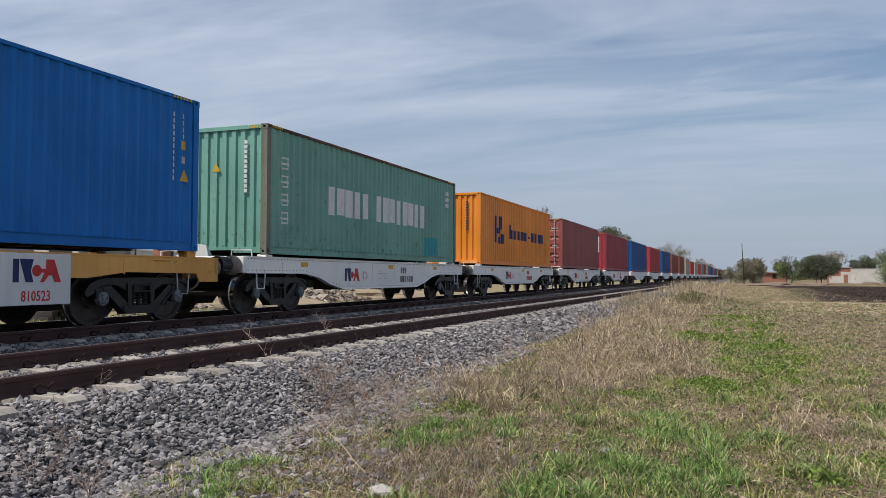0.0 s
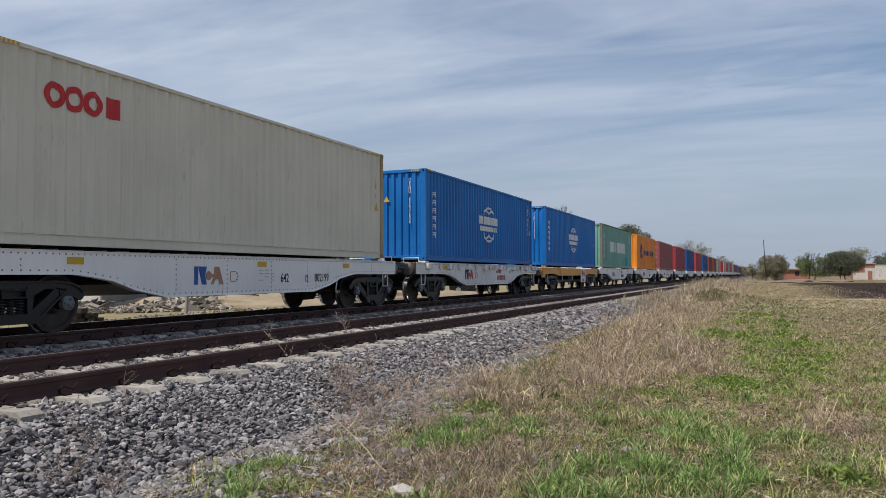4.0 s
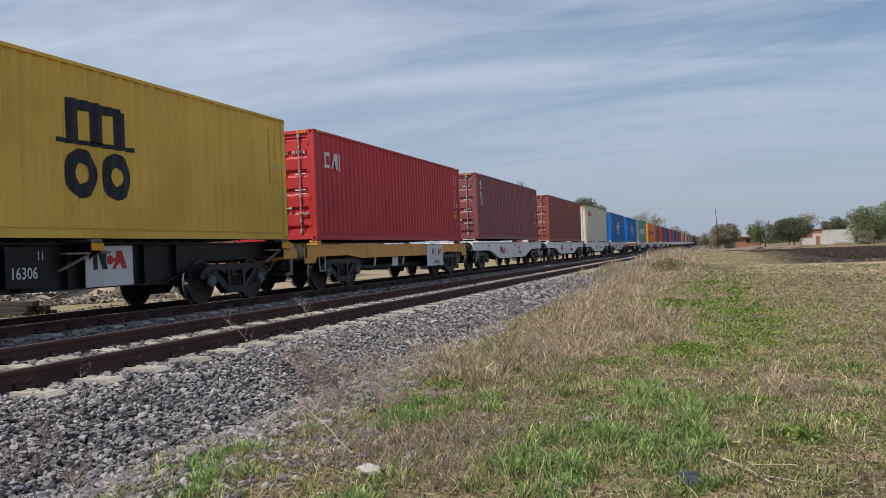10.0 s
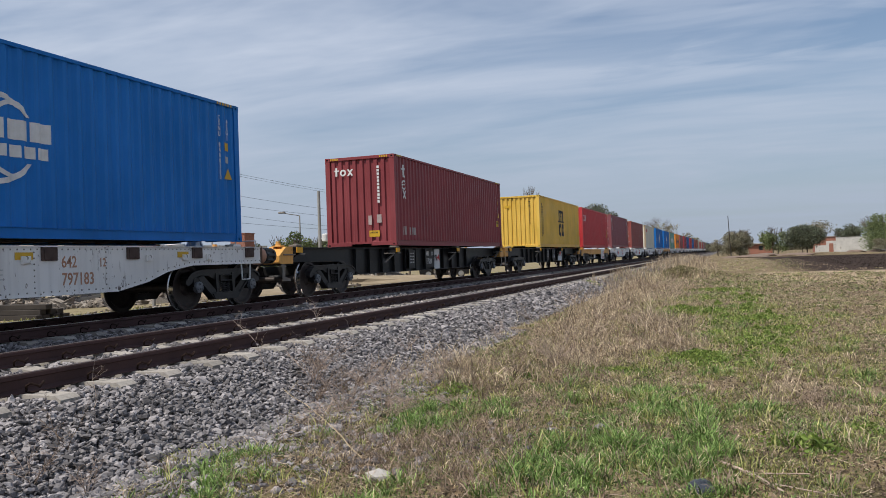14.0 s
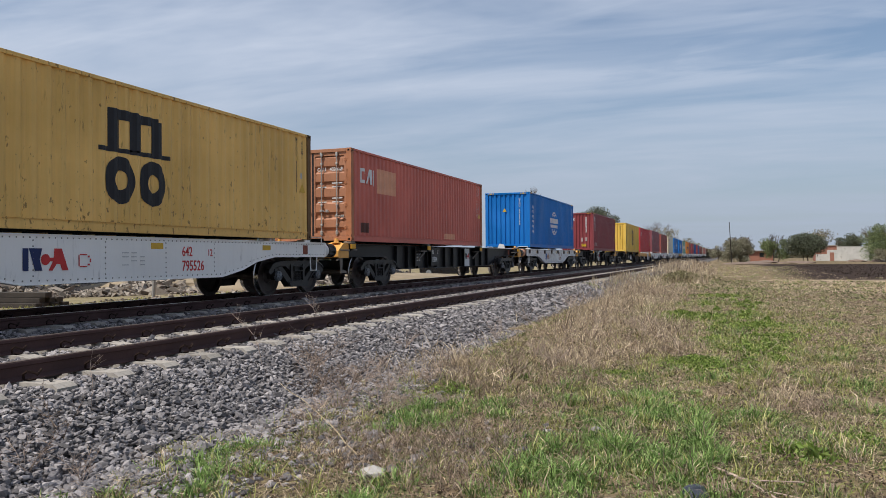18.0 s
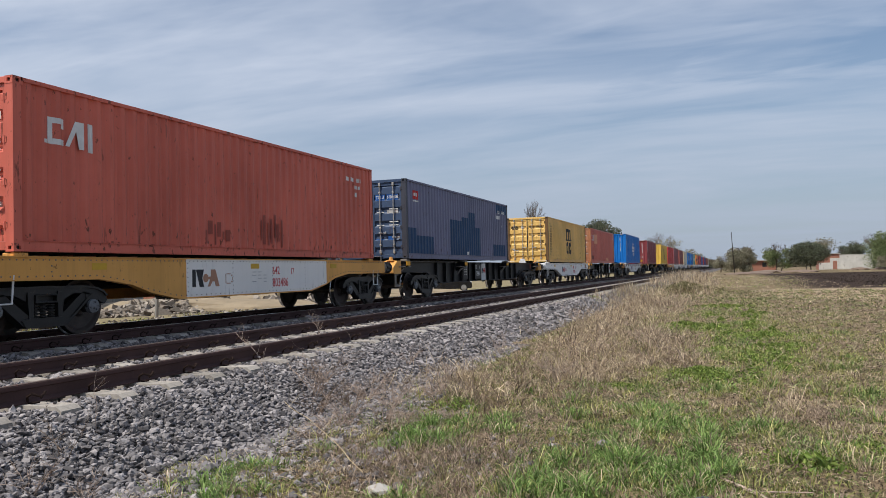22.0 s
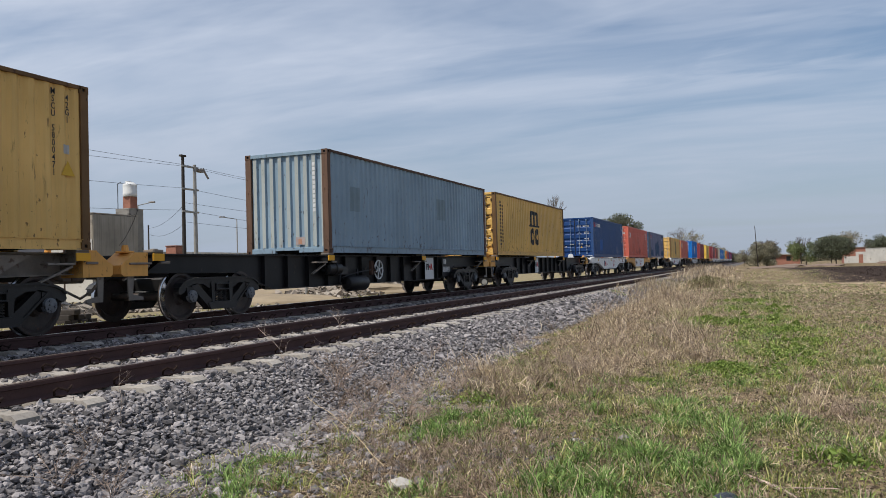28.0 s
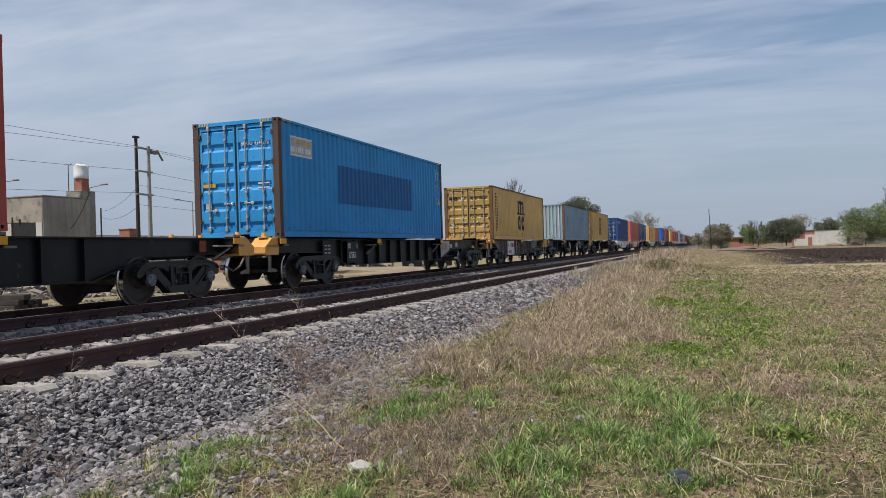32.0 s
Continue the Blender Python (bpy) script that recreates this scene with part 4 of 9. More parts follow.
def yellow_wagon(row):
    """Yellow straight-sided flat wagon with white plates hung on its side."""
    ob = thing("flat_wagon", row["w_label"], "railway wagon", "wagons of the train")
    wheels = []
    fr = lambda: Shape().box(-1.15, 1.15, -6.3, 6.3, 1.14, 1.18).box(-0.45, 0.45, -6.6, 6.6, 0.55, 1.14).box(-0.9, 0.9, -3.6, 3.4, 0.42, 0.62, bev=0.05).lathe([(1.2, 0.04), (1.22, 0.16), (2.2, 0.16), (2.22, 0.04)], 12, 1, (0.8, -1.5, 0.72))
    part("frame", shared("yellow_frame", fr), STEEL_BLACK, ob)

    def sill():
        s = Shape()
        low = [(-6.75, 0.72), (-6.2, 0.72), (-6.1, 0.88), (-4.3, 0.90), (-3.4, 0.80), (3.4, 0.80), (4.3, 0.90), (6.1, 0.88), (6.2, 0.72), (6.75, 0.72)]
        s.prism([(-6.75, 1.19), (6.75, 1.19)] + low[::-1], 1.17, 1.20)
        for y in (-4.4, -3.0, -1.2, 0.6, 2.4, 4.2):
            s.box(1.2, 1.212, y - 0.012, y + 0.012, 0.86, 1.17)
        s.box(1.1, 1.215, -6.75, 6.75, 1.175, 1.195)
        for y0 in (-5.6, -3.9, -2.2, 4.9):
            s.box(1.2, 1.23, y0, y0 + 0.45, 1.11, 1.135, bev=0.008)
        return s
    for sx in (1, -1):
        turn = pose(0, 0, 0, 0, 0, 0 if sx > 0 else 180)
        part("side_sill", shared("yellow_sill", sill), YELLOW_PAINT, ob, at=turn)
        part("end_sill", shared("end_sill", end_sill), YELLOW_PAINT, ob, at=turn @ pose(0, -6.62, -0.06))
        part("coupler", shared("coupler", coupler), SILVER_GREY, ob, at=turn @ pose(0, -6.6, 0))
        for sy in (1, -1):
            part("step", shared("stirrup", stirrup), GALV, ob, "grey bent-rod step", pose(sx * 1.16, sy * 5.75, 0.50))
            part("lock_pad", shared("tall_pad", lambda: lock_pad().box(-0.11, 0.09, -0.12, 0.12, -0.07, 0.0)), YELLOW_PAINT, ob, at=pose(sx * 1.1, sy * 5.95, 1.253))
    for y in (-2.2, 0.1):
        part("strut", Shape().prism([(y - 0.05, 0.82), (y + 0.02, 0.82), (y - 0.10, 0.55), (y - 0.16, 0.55)], 1.10, 1.13), WHITE_PLATE, ob, "white painted strut")
    y0, y1 = row["plate"]
    part("plate", Shape().box(1.205, 1.225, y0, y1, 0.40, 1.17, bev=0.004), WHITE_PLATE, ob, "white square number plate")
    m = (y0 + y1) / 2
    if row.get("small_plate"):
        # scraped remains of the mark
        for y, z, w, t, mat in ((-0.34, 0.80, 0.07, 0.26, MARK_NAVY), (-0.22, 0.86, 0.06, 0.16, MARK_NAVY), (-0.02, 0.98, 0.14, 0.05, MARK_NAVY), (-0.04, 0.78, 0.10, 0.06, MARK_NAVY)):
            part("emblem", slab([(m + y, z), (m + y + w, z + 0.02), (m + y + w * 0.8, z + t), (m + y + w * 0.1, z + t * 0.9)], 1.227), mat, ob, "scraped blue remains of an emblem")
        for y, z, w, t in ((0.26, 0.84, 0.34, 0.07), (0.34, 0.74, 0.09, 0.30), (0.46, 0.92, 0.16, 0.10)):
            part("emblem", slab([(m + y, z), (m + y + w, z + 0.03), (m + y + w * 0.9, z + t), (m + y + w * 0.15, z + t * 0.8)], 1.228), MARK_RED, ob, "scraped red remains of an emblem")
    else:
        emblem(ob, m, 0.74, 1.227, MARK_NAVY, MARK_RED)
    if "numtxt" in row:
        side_text(row["numtxt"][2], 0.22, ob, MARK_RED, m - 0.28, 0.46, 1.228, "running number " + row["numtxt"][2])
    else:
        part("number", flat_marks([(m - 0.1 + 0.11 * k + d, m - 0.1 + 0.11 * k + d + 0.02, 0.49, 0.60) for k in range(5) for d in (0.0, 0.045)], 1.227, 0), MARK_RED, ob, "running number in red bars")["kind"] = "stuff"
    if row.get("small_plate"):
        part("plate", Shape().box(1.12, 1.135, -0.95, -0.5, 0.50, 0.83), WHITE_PLATE, ob, "small tilted white plate")
    buffers(ob, 6.66, SILVER_GREY, BOGIE, 1.0, False)
    bogie(ob, -4.50, wheels)
    bogie(ob, 4.70, wheels)
    return ob, wheels


def i_beam(y0, y1, dip0, dip1, x):
    """One main girder of a skeletal wagon: web, flanges, stiffeners; shallow over the bogies."""
    s = Shape()
    low = [(y0, 0.93), (dip0 - 0.9, 0.90), (dip0 + 0.5, 0.50), (dip1 - 0.5, 0.50), (dip1 + 0.9, 0.90), (y1, 0.93)]
    s.prism([(y0, 1.235), (y1, 1.235)] + low[::-1], x - 0.012, x + 0.012)
    s.box(x - 0.13, x + 0.13, y0, y1, 1.235, 1.262)
    for (ya, za), (yb, zb) in zip(low, low[1:]):
        s.add([(x - 0.12, ya, za), (x + 0.12, ya, za), (x + 0.12, yb, zb), (x - 0.12, yb, zb), (x - 0.12, ya, za - 0.022), (x + 0.12, ya, za - 0.022), (x + 0.12, yb, zb - 0.022), (x - 0.12, yb, zb - 0.022)],
              [(0, 1, 2, 3), (7, 6, 5, 4), (1, 5, 6, 2), (0, 3, 7, 4)])
    y = dip0 + 0.2
    while y < dip1:
        for sg in (-1, 1):
            s.box(x + sg * 0.012, x + sg * 0.11, y - 0.008, y + 0.008, 0.50, 1.235)
        y += 0.92
    return s


def end_block():
    """Slanting end casting at the headstock corner, towards -y, outer side +x."""
    s = Shape()
    s.prism([(0.0, 0.86), (0.0, 1.27), (-0.30, 1.27), (-0.62, 1.05), (-0.62, 0.90), (-0.56, 0.86)], -0.36, 0.10)
    s.box(-0.25, 0.0, -0.4, -0.2, 1.265, 1.30, bev=0.01)
    s.rod((-0.12, -0.3, 1.29), (-0.12, -0.3, 1.40), 0.07, 10, 0.05)
    return s


def pull_lug():
    return Shape().prism([(0.0, 0.86), (0.14, 0.86), (0.12, 0.55), (0.36, 0.50), (0.36, 0.45), (0.02, 0.45)], -0.012, 0.012)


def outrigger():
    """Arm with a twist-lock seat for one corner of the box, outer side +x."""
    s = Shape()
    s.prism([(0.72, 1.20), (1.16, 1.24), (1.16, 1.12), (0.72, 0.85)], -0.10, -0.08, axis=1).prism([(0.72, 1.20), (1.16, 1.24), (1.16, 1.12), (0.72, 0.85)], 0.08, 0.10, axis=1)
    s.box(0.7, 1.19, -0.13, 0.13, 1.235, 1.265)
    return s


def skeleton_wagon(row):
    """Black skeletal wagon: two girders, outriggers, yellow end blocks. Its box stands at one end."""
    y0, y1 = -6.096 - row["near"] + 0.62, 6.096 + row["far"] - 0.62
    body, blk = row.get("w_mat", STEEL_BLACK), row.get("blk", YELLOW_PAINT)
    inset = row.get("inset", 2.75)
    b0, b1 = -6.096 - row["near"] + inset, 6.096 + row["far"] - inset
    ob = thing("skeletal_wagon", row["w_label"], "railway wagon", "wagons of the train")
    wheels = []
    for sx in (1, -1):
        part("girder", i_beam(y0, y1, b0 + 1.6, row.get("dip_far", b1 - 1.6), 0.80 * sx), body, ob)
        for end, y in ((-1, y0), (1, y1)):
            mir = Matrix.Diagonal((1 if sx * end < 0 else -1, 1, 1, 1))
            key = ("end_block", sx * end < 0)
            eb = lambda: end_block() if sx * end < 0 else flip_x(end_block())
            turn = pose(0, y, 0, 0, 0, 0 if end < 0 else 180)
            part("end_block", shared(key, eb), blk, ob, "yellow slanting end block", turn @ pose(sx * -end * 1.02, 0.1, 0))
            part("lug", shared("pull_lug", pull_lug), SILVER_GREY, ob, "pale grey bent lug", turn @ pose(sx * -end * 1.08, -0.35, 0))
        for y in (-5.96, 5.96, -0.1, row.get("rig", 0)):
            rk = ("rig", sx > 0)
            part("outrigger", shared(rk, lambda: outrigger() if sx > 0 else flip_x(outrigger())), body, ob, at=pose(0, y, 0))
            part("lock_pad", shared("lock_pad", lock_pad), SILVER_GREY, ob, at=pose(sx * 1.1, y, 1.265))
            part("marker", shared("amber_block", lambda: Shape().box(-0.015, 0.015, -0.14, 0.14, 0, 0.13, bev=0.006)), ORANGE_PLATE, ob, "amber plate on the outrigger", pose(sx * 1.2, y, 1.12))
            part("arm_plate", shared("arm_plate", lambda: Shape().box(-0.16, 0.0, -0.62, -0.10, 0, 0.035, bev=0.006).box(-0.10, 0.0, 0.12, 0.36, 0.01, 0.05, bev=0.006).prism([(-0.1, 0.0), (-0.7, -0.24), (-0.7, -0.27), (-0.1, -0.04)], -0.12, -0.06)), SILVER_GREY, ob, "pale flat guide plate", pose(sx * 1.15, y, 1.06) @ Matrix.Diagonal((sx, 1, 1, 1)))
    n = int((y1 - y0) / 1.5)
    for k in range(n + 1):
        part("cross_bearer", shared("cross_bearer", lambda: Shape().box(-0.8, 0.8, -0.06, 0.06, 0.95, 1.2)), STEEL_BLACK, ob, at=pose(0, y0 + (y1 - y0) * k / n, 0))
    part("centre_sill", Shape().box(-0.22, 0.22, y0, y1, 0.82, 1.15), STEEL_BLACK, ob)
    s = Shape()
    s.lathe([(0, 0.05), (0.02, 0.15), (1.0, 0.15), (1.02, 0.05)], 12, 1, (0.45, (b0 + b1) / 2, 0.62)).box(-0.4, 0.1, (b0 + b1) / 2 - 1.4, (b0 + b1) / 2 - 0.6, 0.5, 0.85, bev=0.04)
    s.rod((0.6, b0 + 1.5, 0.60), (0.6, b1 - 1.5, 0.60), 0.03, 6)
    part("brake_rigging", s, STEEL_BLACK, ob)
    for end, y in ((-1, y0), (1, y1)):
        turn = pose(0, y, 0, 0, 0, 0 if end < 0 else 180)
        part("headstock", shared("headstock", lambda: Shape().box(-1.1, 1.1, -0.02, 0.10, 0.90, 1.24, bev=0.01).box(-0.4, 0.4, -0.3, 0, 0.84, 1.18, bev=0.03)), row.get("w_mat", STEEL_BLACK), ob, at=turn)
        part("coupler", shared("coupler", coupler), RUST if row.get("rusty") else SILVER_GREY, ob, at=turn @ pose(0, 0.0, 0))
    if "panel" in row:
        p0, p1 = row["panel"]
        part("plate", Shape().box(0.915, 0.935, p0, p1, 0.50, 1.21, bev=0.004), WHITE_PLATE, ob, "white plate with the emblem")
        m = (p0 + p1) / 2
        emblem(ob, m, 0.80, 0.937, MARK_BLACK, MARK_RED, 0.62 if p1 - p0 < 1.0 else 0.95)
    if row["far"] > 3:
        part("plate", Shape().box(0.915, 0.93, y1 - 1.25, y1 - 1.02, 0.96, 1.2, bev=0.004), RED_PLATE, ob, "rust-red square plate")
    for y, z, w, hh, mat in row.get("notes", ()):
        if w > 0.9:
            part("plate", Shape().prism([(y, 1.215), (y + w, 1.215), (y + w, 0.86), (y, z)], 0.915, 0.922), mat, ob, "pale grey painted plate, tapered")
            continue
        part("marker", Shape().box(0.915, 0.928 if w < 0.6 else 0.922, y, y + w, z, z + hh, bev=0.003), mat, ob, "small painted panel")
    if row.get("brake"):
        brake_gear(ob, 0.0)
    if "num" in row:
        y = row["num"]
        part("backing", Shape().box(0.915, 0.925, y - 0.08, y + 0.75, 0.56, 1.2), STEEL_BLACK, ob)
        part("backing", Shape().box(0.915, 0.925, y - 1.6, y - 1.05, 0.56, 1.2), STEEL_BLACK, ob)
        small = [(y - 1.5 + 0.2 * k, y - 1.36 + 0.2 * k, 0.75 + 0.1 * j, 0.79 + 0.1 * j) for k in range(2) for j in range(4)]
        part("data_panel", flat_marks(small, 0.927, 0), MARK_GREY, ob, "small pale data lines")["kind"] = "stuff"
        if "numtxt" in row:
            for dy, z, txt, size in ((0.0, 0.99, row["numtxt"][0], 0.22), (0.5, 0.99, row["numtxt"][1], 0.20), (0.0, 0.70, row["numtxt"][2], 0.26)):
                if txt:
                    side_text(txt, size, ob, MARK_WHITE, y + dy, z, 0.927, "running number " + txt)
        else:
            nm = [(y + 0.13 * k + d, y + 0.13 * k + d + 0.03, 0.72, 0.90) for k in range(5) for d in (0.0, 0.055)] + [(y + 0.06 + 0.14 * k, y + 0.15 + 0.14 * k, 1.0, 1.16) for k in range(2)]
            part("number", flat_marks(nm, 0.927, 0), MARK_WHITE, ob, "running number in white bars")["kind"] = "stuff"
    bogie(ob, b0, wheels)
    bogie(ob, b1, wheels)
    return ob, wheels


def flip_x(s):
    s.v = [(-x, y, z) for x, y, z in s.v]
    return s


def grey_wagon(row):
    """Short grey skeletal wagon, weathered, with upright posts along its side."""
    ob, wheels = skeleton_wagon(row)
    for sx in (1, -1):
        for y in (-3.9, -3.3, -1.0, -0.4, 0.6, 2.1, 2.9):
            part("post", shared("grey_post", lambda: Shape().box(-0.05, 0.05, -0.07, 0.07, 0.55, 1.23, bev=0.006)), SILVER_GREY, ob, at=pose(sx * 1.08, y, 0))
        for outline in ([(-5.2, 1.22), (-3.6, 1.22), (-3.6, 0.62), (-4.3, 0.75)], [(3.2, 1.22), (5.2, 1.22), (4.3, 0.75), (3.2, 0.62)]):
            part("girder_plate", Shape().prism(outline, 0.98 * sx - 0.01, 0.98 * sx + 0.01), SILVER_GREY, ob)
    part("plate", Shape().box(1.14, 1.16, -3.08, -1.65, 0.50, 1.22, bev=0.004), WHITE_PLATE, ob, "white number plate")
    for y, z, txt, size in ((-3.02, 0.94, "642", 0.20), (-2.60, 0.94, "19", 0.20), (-2.84, 0.58, "007229", 0.24)):
        side_text(txt, size, ob, MARK_RED, y, z, 1.162, "running number " + txt)
    emblem(ob, -1.98, 0.90, 1.162, MARK_BLACK, MARK_RED, 0.66)
    return ob, wheels

# ---- the train ----
def word(y0, y1, z0, z1, n, gap=0.28):
    """n plain blocks in a row."""
    w = (y1 - y0) / (n - gap)
    return [(y0 + k * w, y0 + k * w + w * (1 - gap), z0, z1) for k in range(n)]


def stack(y0, y1, z0, z1, n, gap=0.3):
    """n plain blocks one above another."""
    h = (z1 - z0) / (n - gap)
    return [(y0, y1, z0 + k * h, z0 + k * h + h * (1 - gap)) for k in range(n)]


def arch_mark(up):
    """Twin-arch block over two squat blocks."""
    a, b = 1.42 + up, 2.12 + up
    r = [(-0.66, -0.40, a, b), (-0.14, 0.14, a, b - 0.03), (0.40, 0.66, a, b - 0.08), (-0.55, 0.05, b - 0.18, b), (0.0, 0.56, b - 0.18, b - 0.02), (-0.88, 0.88, a - 0.05, a + 0.03)]
    return r


def vertical_words(up):
    return stack(-5.42, -5.30, 0.42 + up, 2.27 + up, 13, 0.38) + stack(-5.10, -5.03, 0.55 + up, 2.12 + up, 11, 0.42)


def paint_logo(ob, row, h):
    """Owner's marks on the side that faces the field, as plain shapes."""
    kind, up = row.get("logo"), (0.16 if row["high"] else 0.0)

    base = [0.0]

    def add(rects, mat, label, rings=()):
        """Large blocks are parts of their own; columns of small ones stay together."""
        base[0] += 0.0012
        if len(rects) > 9 or rings:
            part("marking", marks_on_side(rects, rings, base[0]), mat, ob, label)["kind"] = "stuff"
            return
        for i, r in enumerate(rects):
            part("marking", marks_on_side([r], base=base[0] + 0.0003 * i), mat, ob, label)

    if kind == "globe":
        add(word(-0.93, 1.13, 1.46, 1.76, 5, 0.14) + word(-0.88, 1.08, 1.20, 1.38, 8, 0.2), MARK_WHITE, "white emblem of rings and blocks",
            [(0.1, 1.46, 0.68, 0.60, 1.82, 2.2, 1.15), (0.1, 1.46, 0.68, 0.60, 0.7, 1.12, 1.15), (-0.22, 1.46, 0.58, 0.51, 1.82, 2.2, 0.7), (0.42, 1.46, 0.58, 0.51, 1.82, 2.2, 0.7),
             (-0.22, 1.46, 0.58, 0.51, 0.7, 1.12, 0.7), (0.42, 1.46, 0.58, 0.51, 0.7, 1.12, 0.7)])
        add([(y + a, y + b, z + c, z + d) for z in [0.74 + 0.26 * k for k in range(6)] for y, a, b, c, d in ((-5.46, 0, 0.26, 0.08, 0.12), (-5.46, 0.03, 0.07, 0, 0.17), (-5.46, 0.16, 0.21, 0, 0.18), (-5.46, 0.05, 0.24, 0.15, 0.18))], MARK_WHITE, "white column of unreadable signs")
    elif kind == "long_row":
        add([(y0, y1, z0 + 0.03 * (i % 3 == 1), z1) for i, (y0, y1, z0, z1) in enumerate(word(-3.3, -1.0, 1.07, 1.80, 5, 0.22) + word(-0.5, 3.15, 1.08, 1.82, 8, 0.22))], MARK_WHITE, "row of white blocks")
        add([(y + a, y + b, z + c, z + d) for z in [0.70 + 0.42 * k for k in range(4)] for y, a, b, c, d in ((-5.52, 0, 0.40, 0.10, 0.15), (-5.52, 0.05, 0.11, 0, 0.28), (-5.52, 0.28, 0.34, 0, 0.28), (-5.52, 0.03, 0.38, 0.24, 0.28), (-5.52, 0.1, 0.3, 0.0, 0.04))], MARK_WHITE, "white column of unreadable signs")
        add([(3.2, 4.4, 0.19, 0.80)], MARK_TEAL, "teal repainted patch")
        add(stack(5.2, 5.5, 1.95, 2.5, 3), MARK_WHITE, "faded white lines")
    elif kind == "orange":
        add([(-4.05, -3.75, 0.95, 2.1), (-3.7, -3.2, 1.35, 1.6), (-3.4, -3.0, 1.55, 2.12), (-3.15, -2.65, 0.92, 1.35), (-3.6, -3.3, 0.92, 1.2)], MARK_NAVY, "navy emblem of slanting blocks")
        add(word(-1.75, 1.2, 1.2, 1.62, 5, 0.2) + [(1.5, 1.9, 1.35, 1.45)] + word(2.1, 4.6, 1.2, 1.66, 4, 0.22) + [(-1.75, -1.55, 1.2, 1.85), (3.9, 4.1, 1.0, 1.3)], MARK_NAVY, "row of navy blocks")
    elif kind == "flower":
        add([(-3.86, -3.56, 2.10, 2.44)], MARK_RED, "red row of plain rings and a block",
            [(y, 2.27, 0.20, 0.10, 1.9, 2.6, 0.95) for y in (-4.85, -4.48, -4.11)])
    elif kind == "column":
        add([(-5.33, -5.27, 2.08 + up, 2.46 + up), (-5.40, -5.18, 2.29 + up, 2.35 + up), (-5.33, -5.18, 2.05 + up, 2.11 + up), (-5.40, -5.20, 1.79 + up, 1.83 + up)], MARK_WHITE, "white cross of the emblem")
        add([], MARK_WHITE, "white ring of the emblem", [(-5.29, 1.80 + up, 0.16, 0.10, 1.5, 2.3, 0.75)])
        for m in (1, -1):
            part("marking", slab([(-5.29 + m * -0.14, 1.36 + up), (-5.29 + m * -0.06, 1.36 + up), (-5.29 + m * 0.14, 1.62 + up), (-5.29 + m * 0.06, 1.62 + up)], SIDE_X + 0.005 + 0.001 * m), MARK_WHITE, ob, "white slanting bar of the emblem")
        if row["key"] == "dark_red":
            add(word(-5.5, -5.2, 0.35, 0.62, 2, 0.3) + word(-4.9, -4.4, 0.35, 0.60, 3, 0.3), row["grafmat"], "scratched pale scrawl")
    elif kind in ("corner", "corner_low"):
        d = -0.26 if kind == "corner_low" else 0.0
        add([(-5.44, -5.34, 1.94 + d, 2.36 + d), (-5.34, -5.12, 2.27 + d, 2.36 + d), (-5.34, -5.12, 1.94 + d, 2.03 + d), (-5.20, -5.12, 2.20 + d, 2.27 + d), (-5.52, -5.46, 1.94 + d, 2.0 + d), (-4.66, -4.52, 1.90 + d, 2.37 + d)], MARK_WHITE, "white emblem of plain blocks")
        part("marking", slab([(-5.12, 1.94 + d), (-5.04, 1.94 + d), (-4.90, 2.20 + d), (-4.84, 1.92 + d), (-4.74, 1.92 + d), (-4.74, 2.36 + d), (-4.92, 2.36 + d)], SIDE_X + 0.006), MARK_WHITE, ob, "white wedge of the emblem")
    elif kind == "arch":
        lift = 0.17 if row["high"] else 0.0
        add(arch_mark(lift), MARK_BLACK, "black emblem of arches and rings", [(y, 0.90 + lift, 0.41, 0.17, 0.4, 1.5, 0.86) for y in (-0.38, 0.42)])
        add(vertical_words(0.19 if row["high"] else 0.0), MARK_BLACK, "black column of small blocks")
    elif kind == "red_white":
        add([(-5.60, -5.36, 1.97, 2.27), (-5.29, -5.08, 1.97, 2.27)], MARK_RED, "red blocks of the emblem")
        add(word(-5.02, -3.6, 1.99, 2.22, 5, 0.2), MARK_WHITE, "row of white blocks")
        add([(-3.62, -2.55, 0.45, 1.18)], MARK_BLUE, "bright blue repainted patch")
    elif kind == "square":
        add([(-5.39, -4.99, 1.98, 2.27)], MARK_RED, "red square sticker")
        add([(-5.39, -4.99, 1.90, 1.95)] + word(-5.33, -5.05, 2.08, 2.19, 3, 0.3), MARK_WHITE, "white bars on the sticker")
        add([(-5.88, -5.12, 0.17, 1.02), (-5.12, -3.62, 0.17, 0.78), (-1.82, -0.52, 0.17, 1.50), (-0.52, 0.28, 0.17, 1.66), (0.28, 1.14, 0.17, 1.90), (1.14, 1.90, 0.17, 1.32), (4.3, 5.9, 2.12, 2.50), (3.8, 5.6, 0.2, 0.70)], MARK_LILAC, "dark blue repainted blocks")
        add(word(4.2, 4.9, 1.85, 2.0, 4, 0.2) + [(0.1, 0.3, 0.2, 0.32), (5.1, 5.2, 1.5, 1.6)], MARK_WHITE, "small white bars")
    elif kind == "grey":
        add([(-4.9, -4.3, 1.1, 1.75), (1.1, 1.9, 1.15, 1.85)], row["darkpatch"], "darker repainted patch")
    elif kind == "framed":
        add([(-5.46, -4.36, 2.08, 2.50)], MARK_GREY, "grey-lilac panel of the emblem")
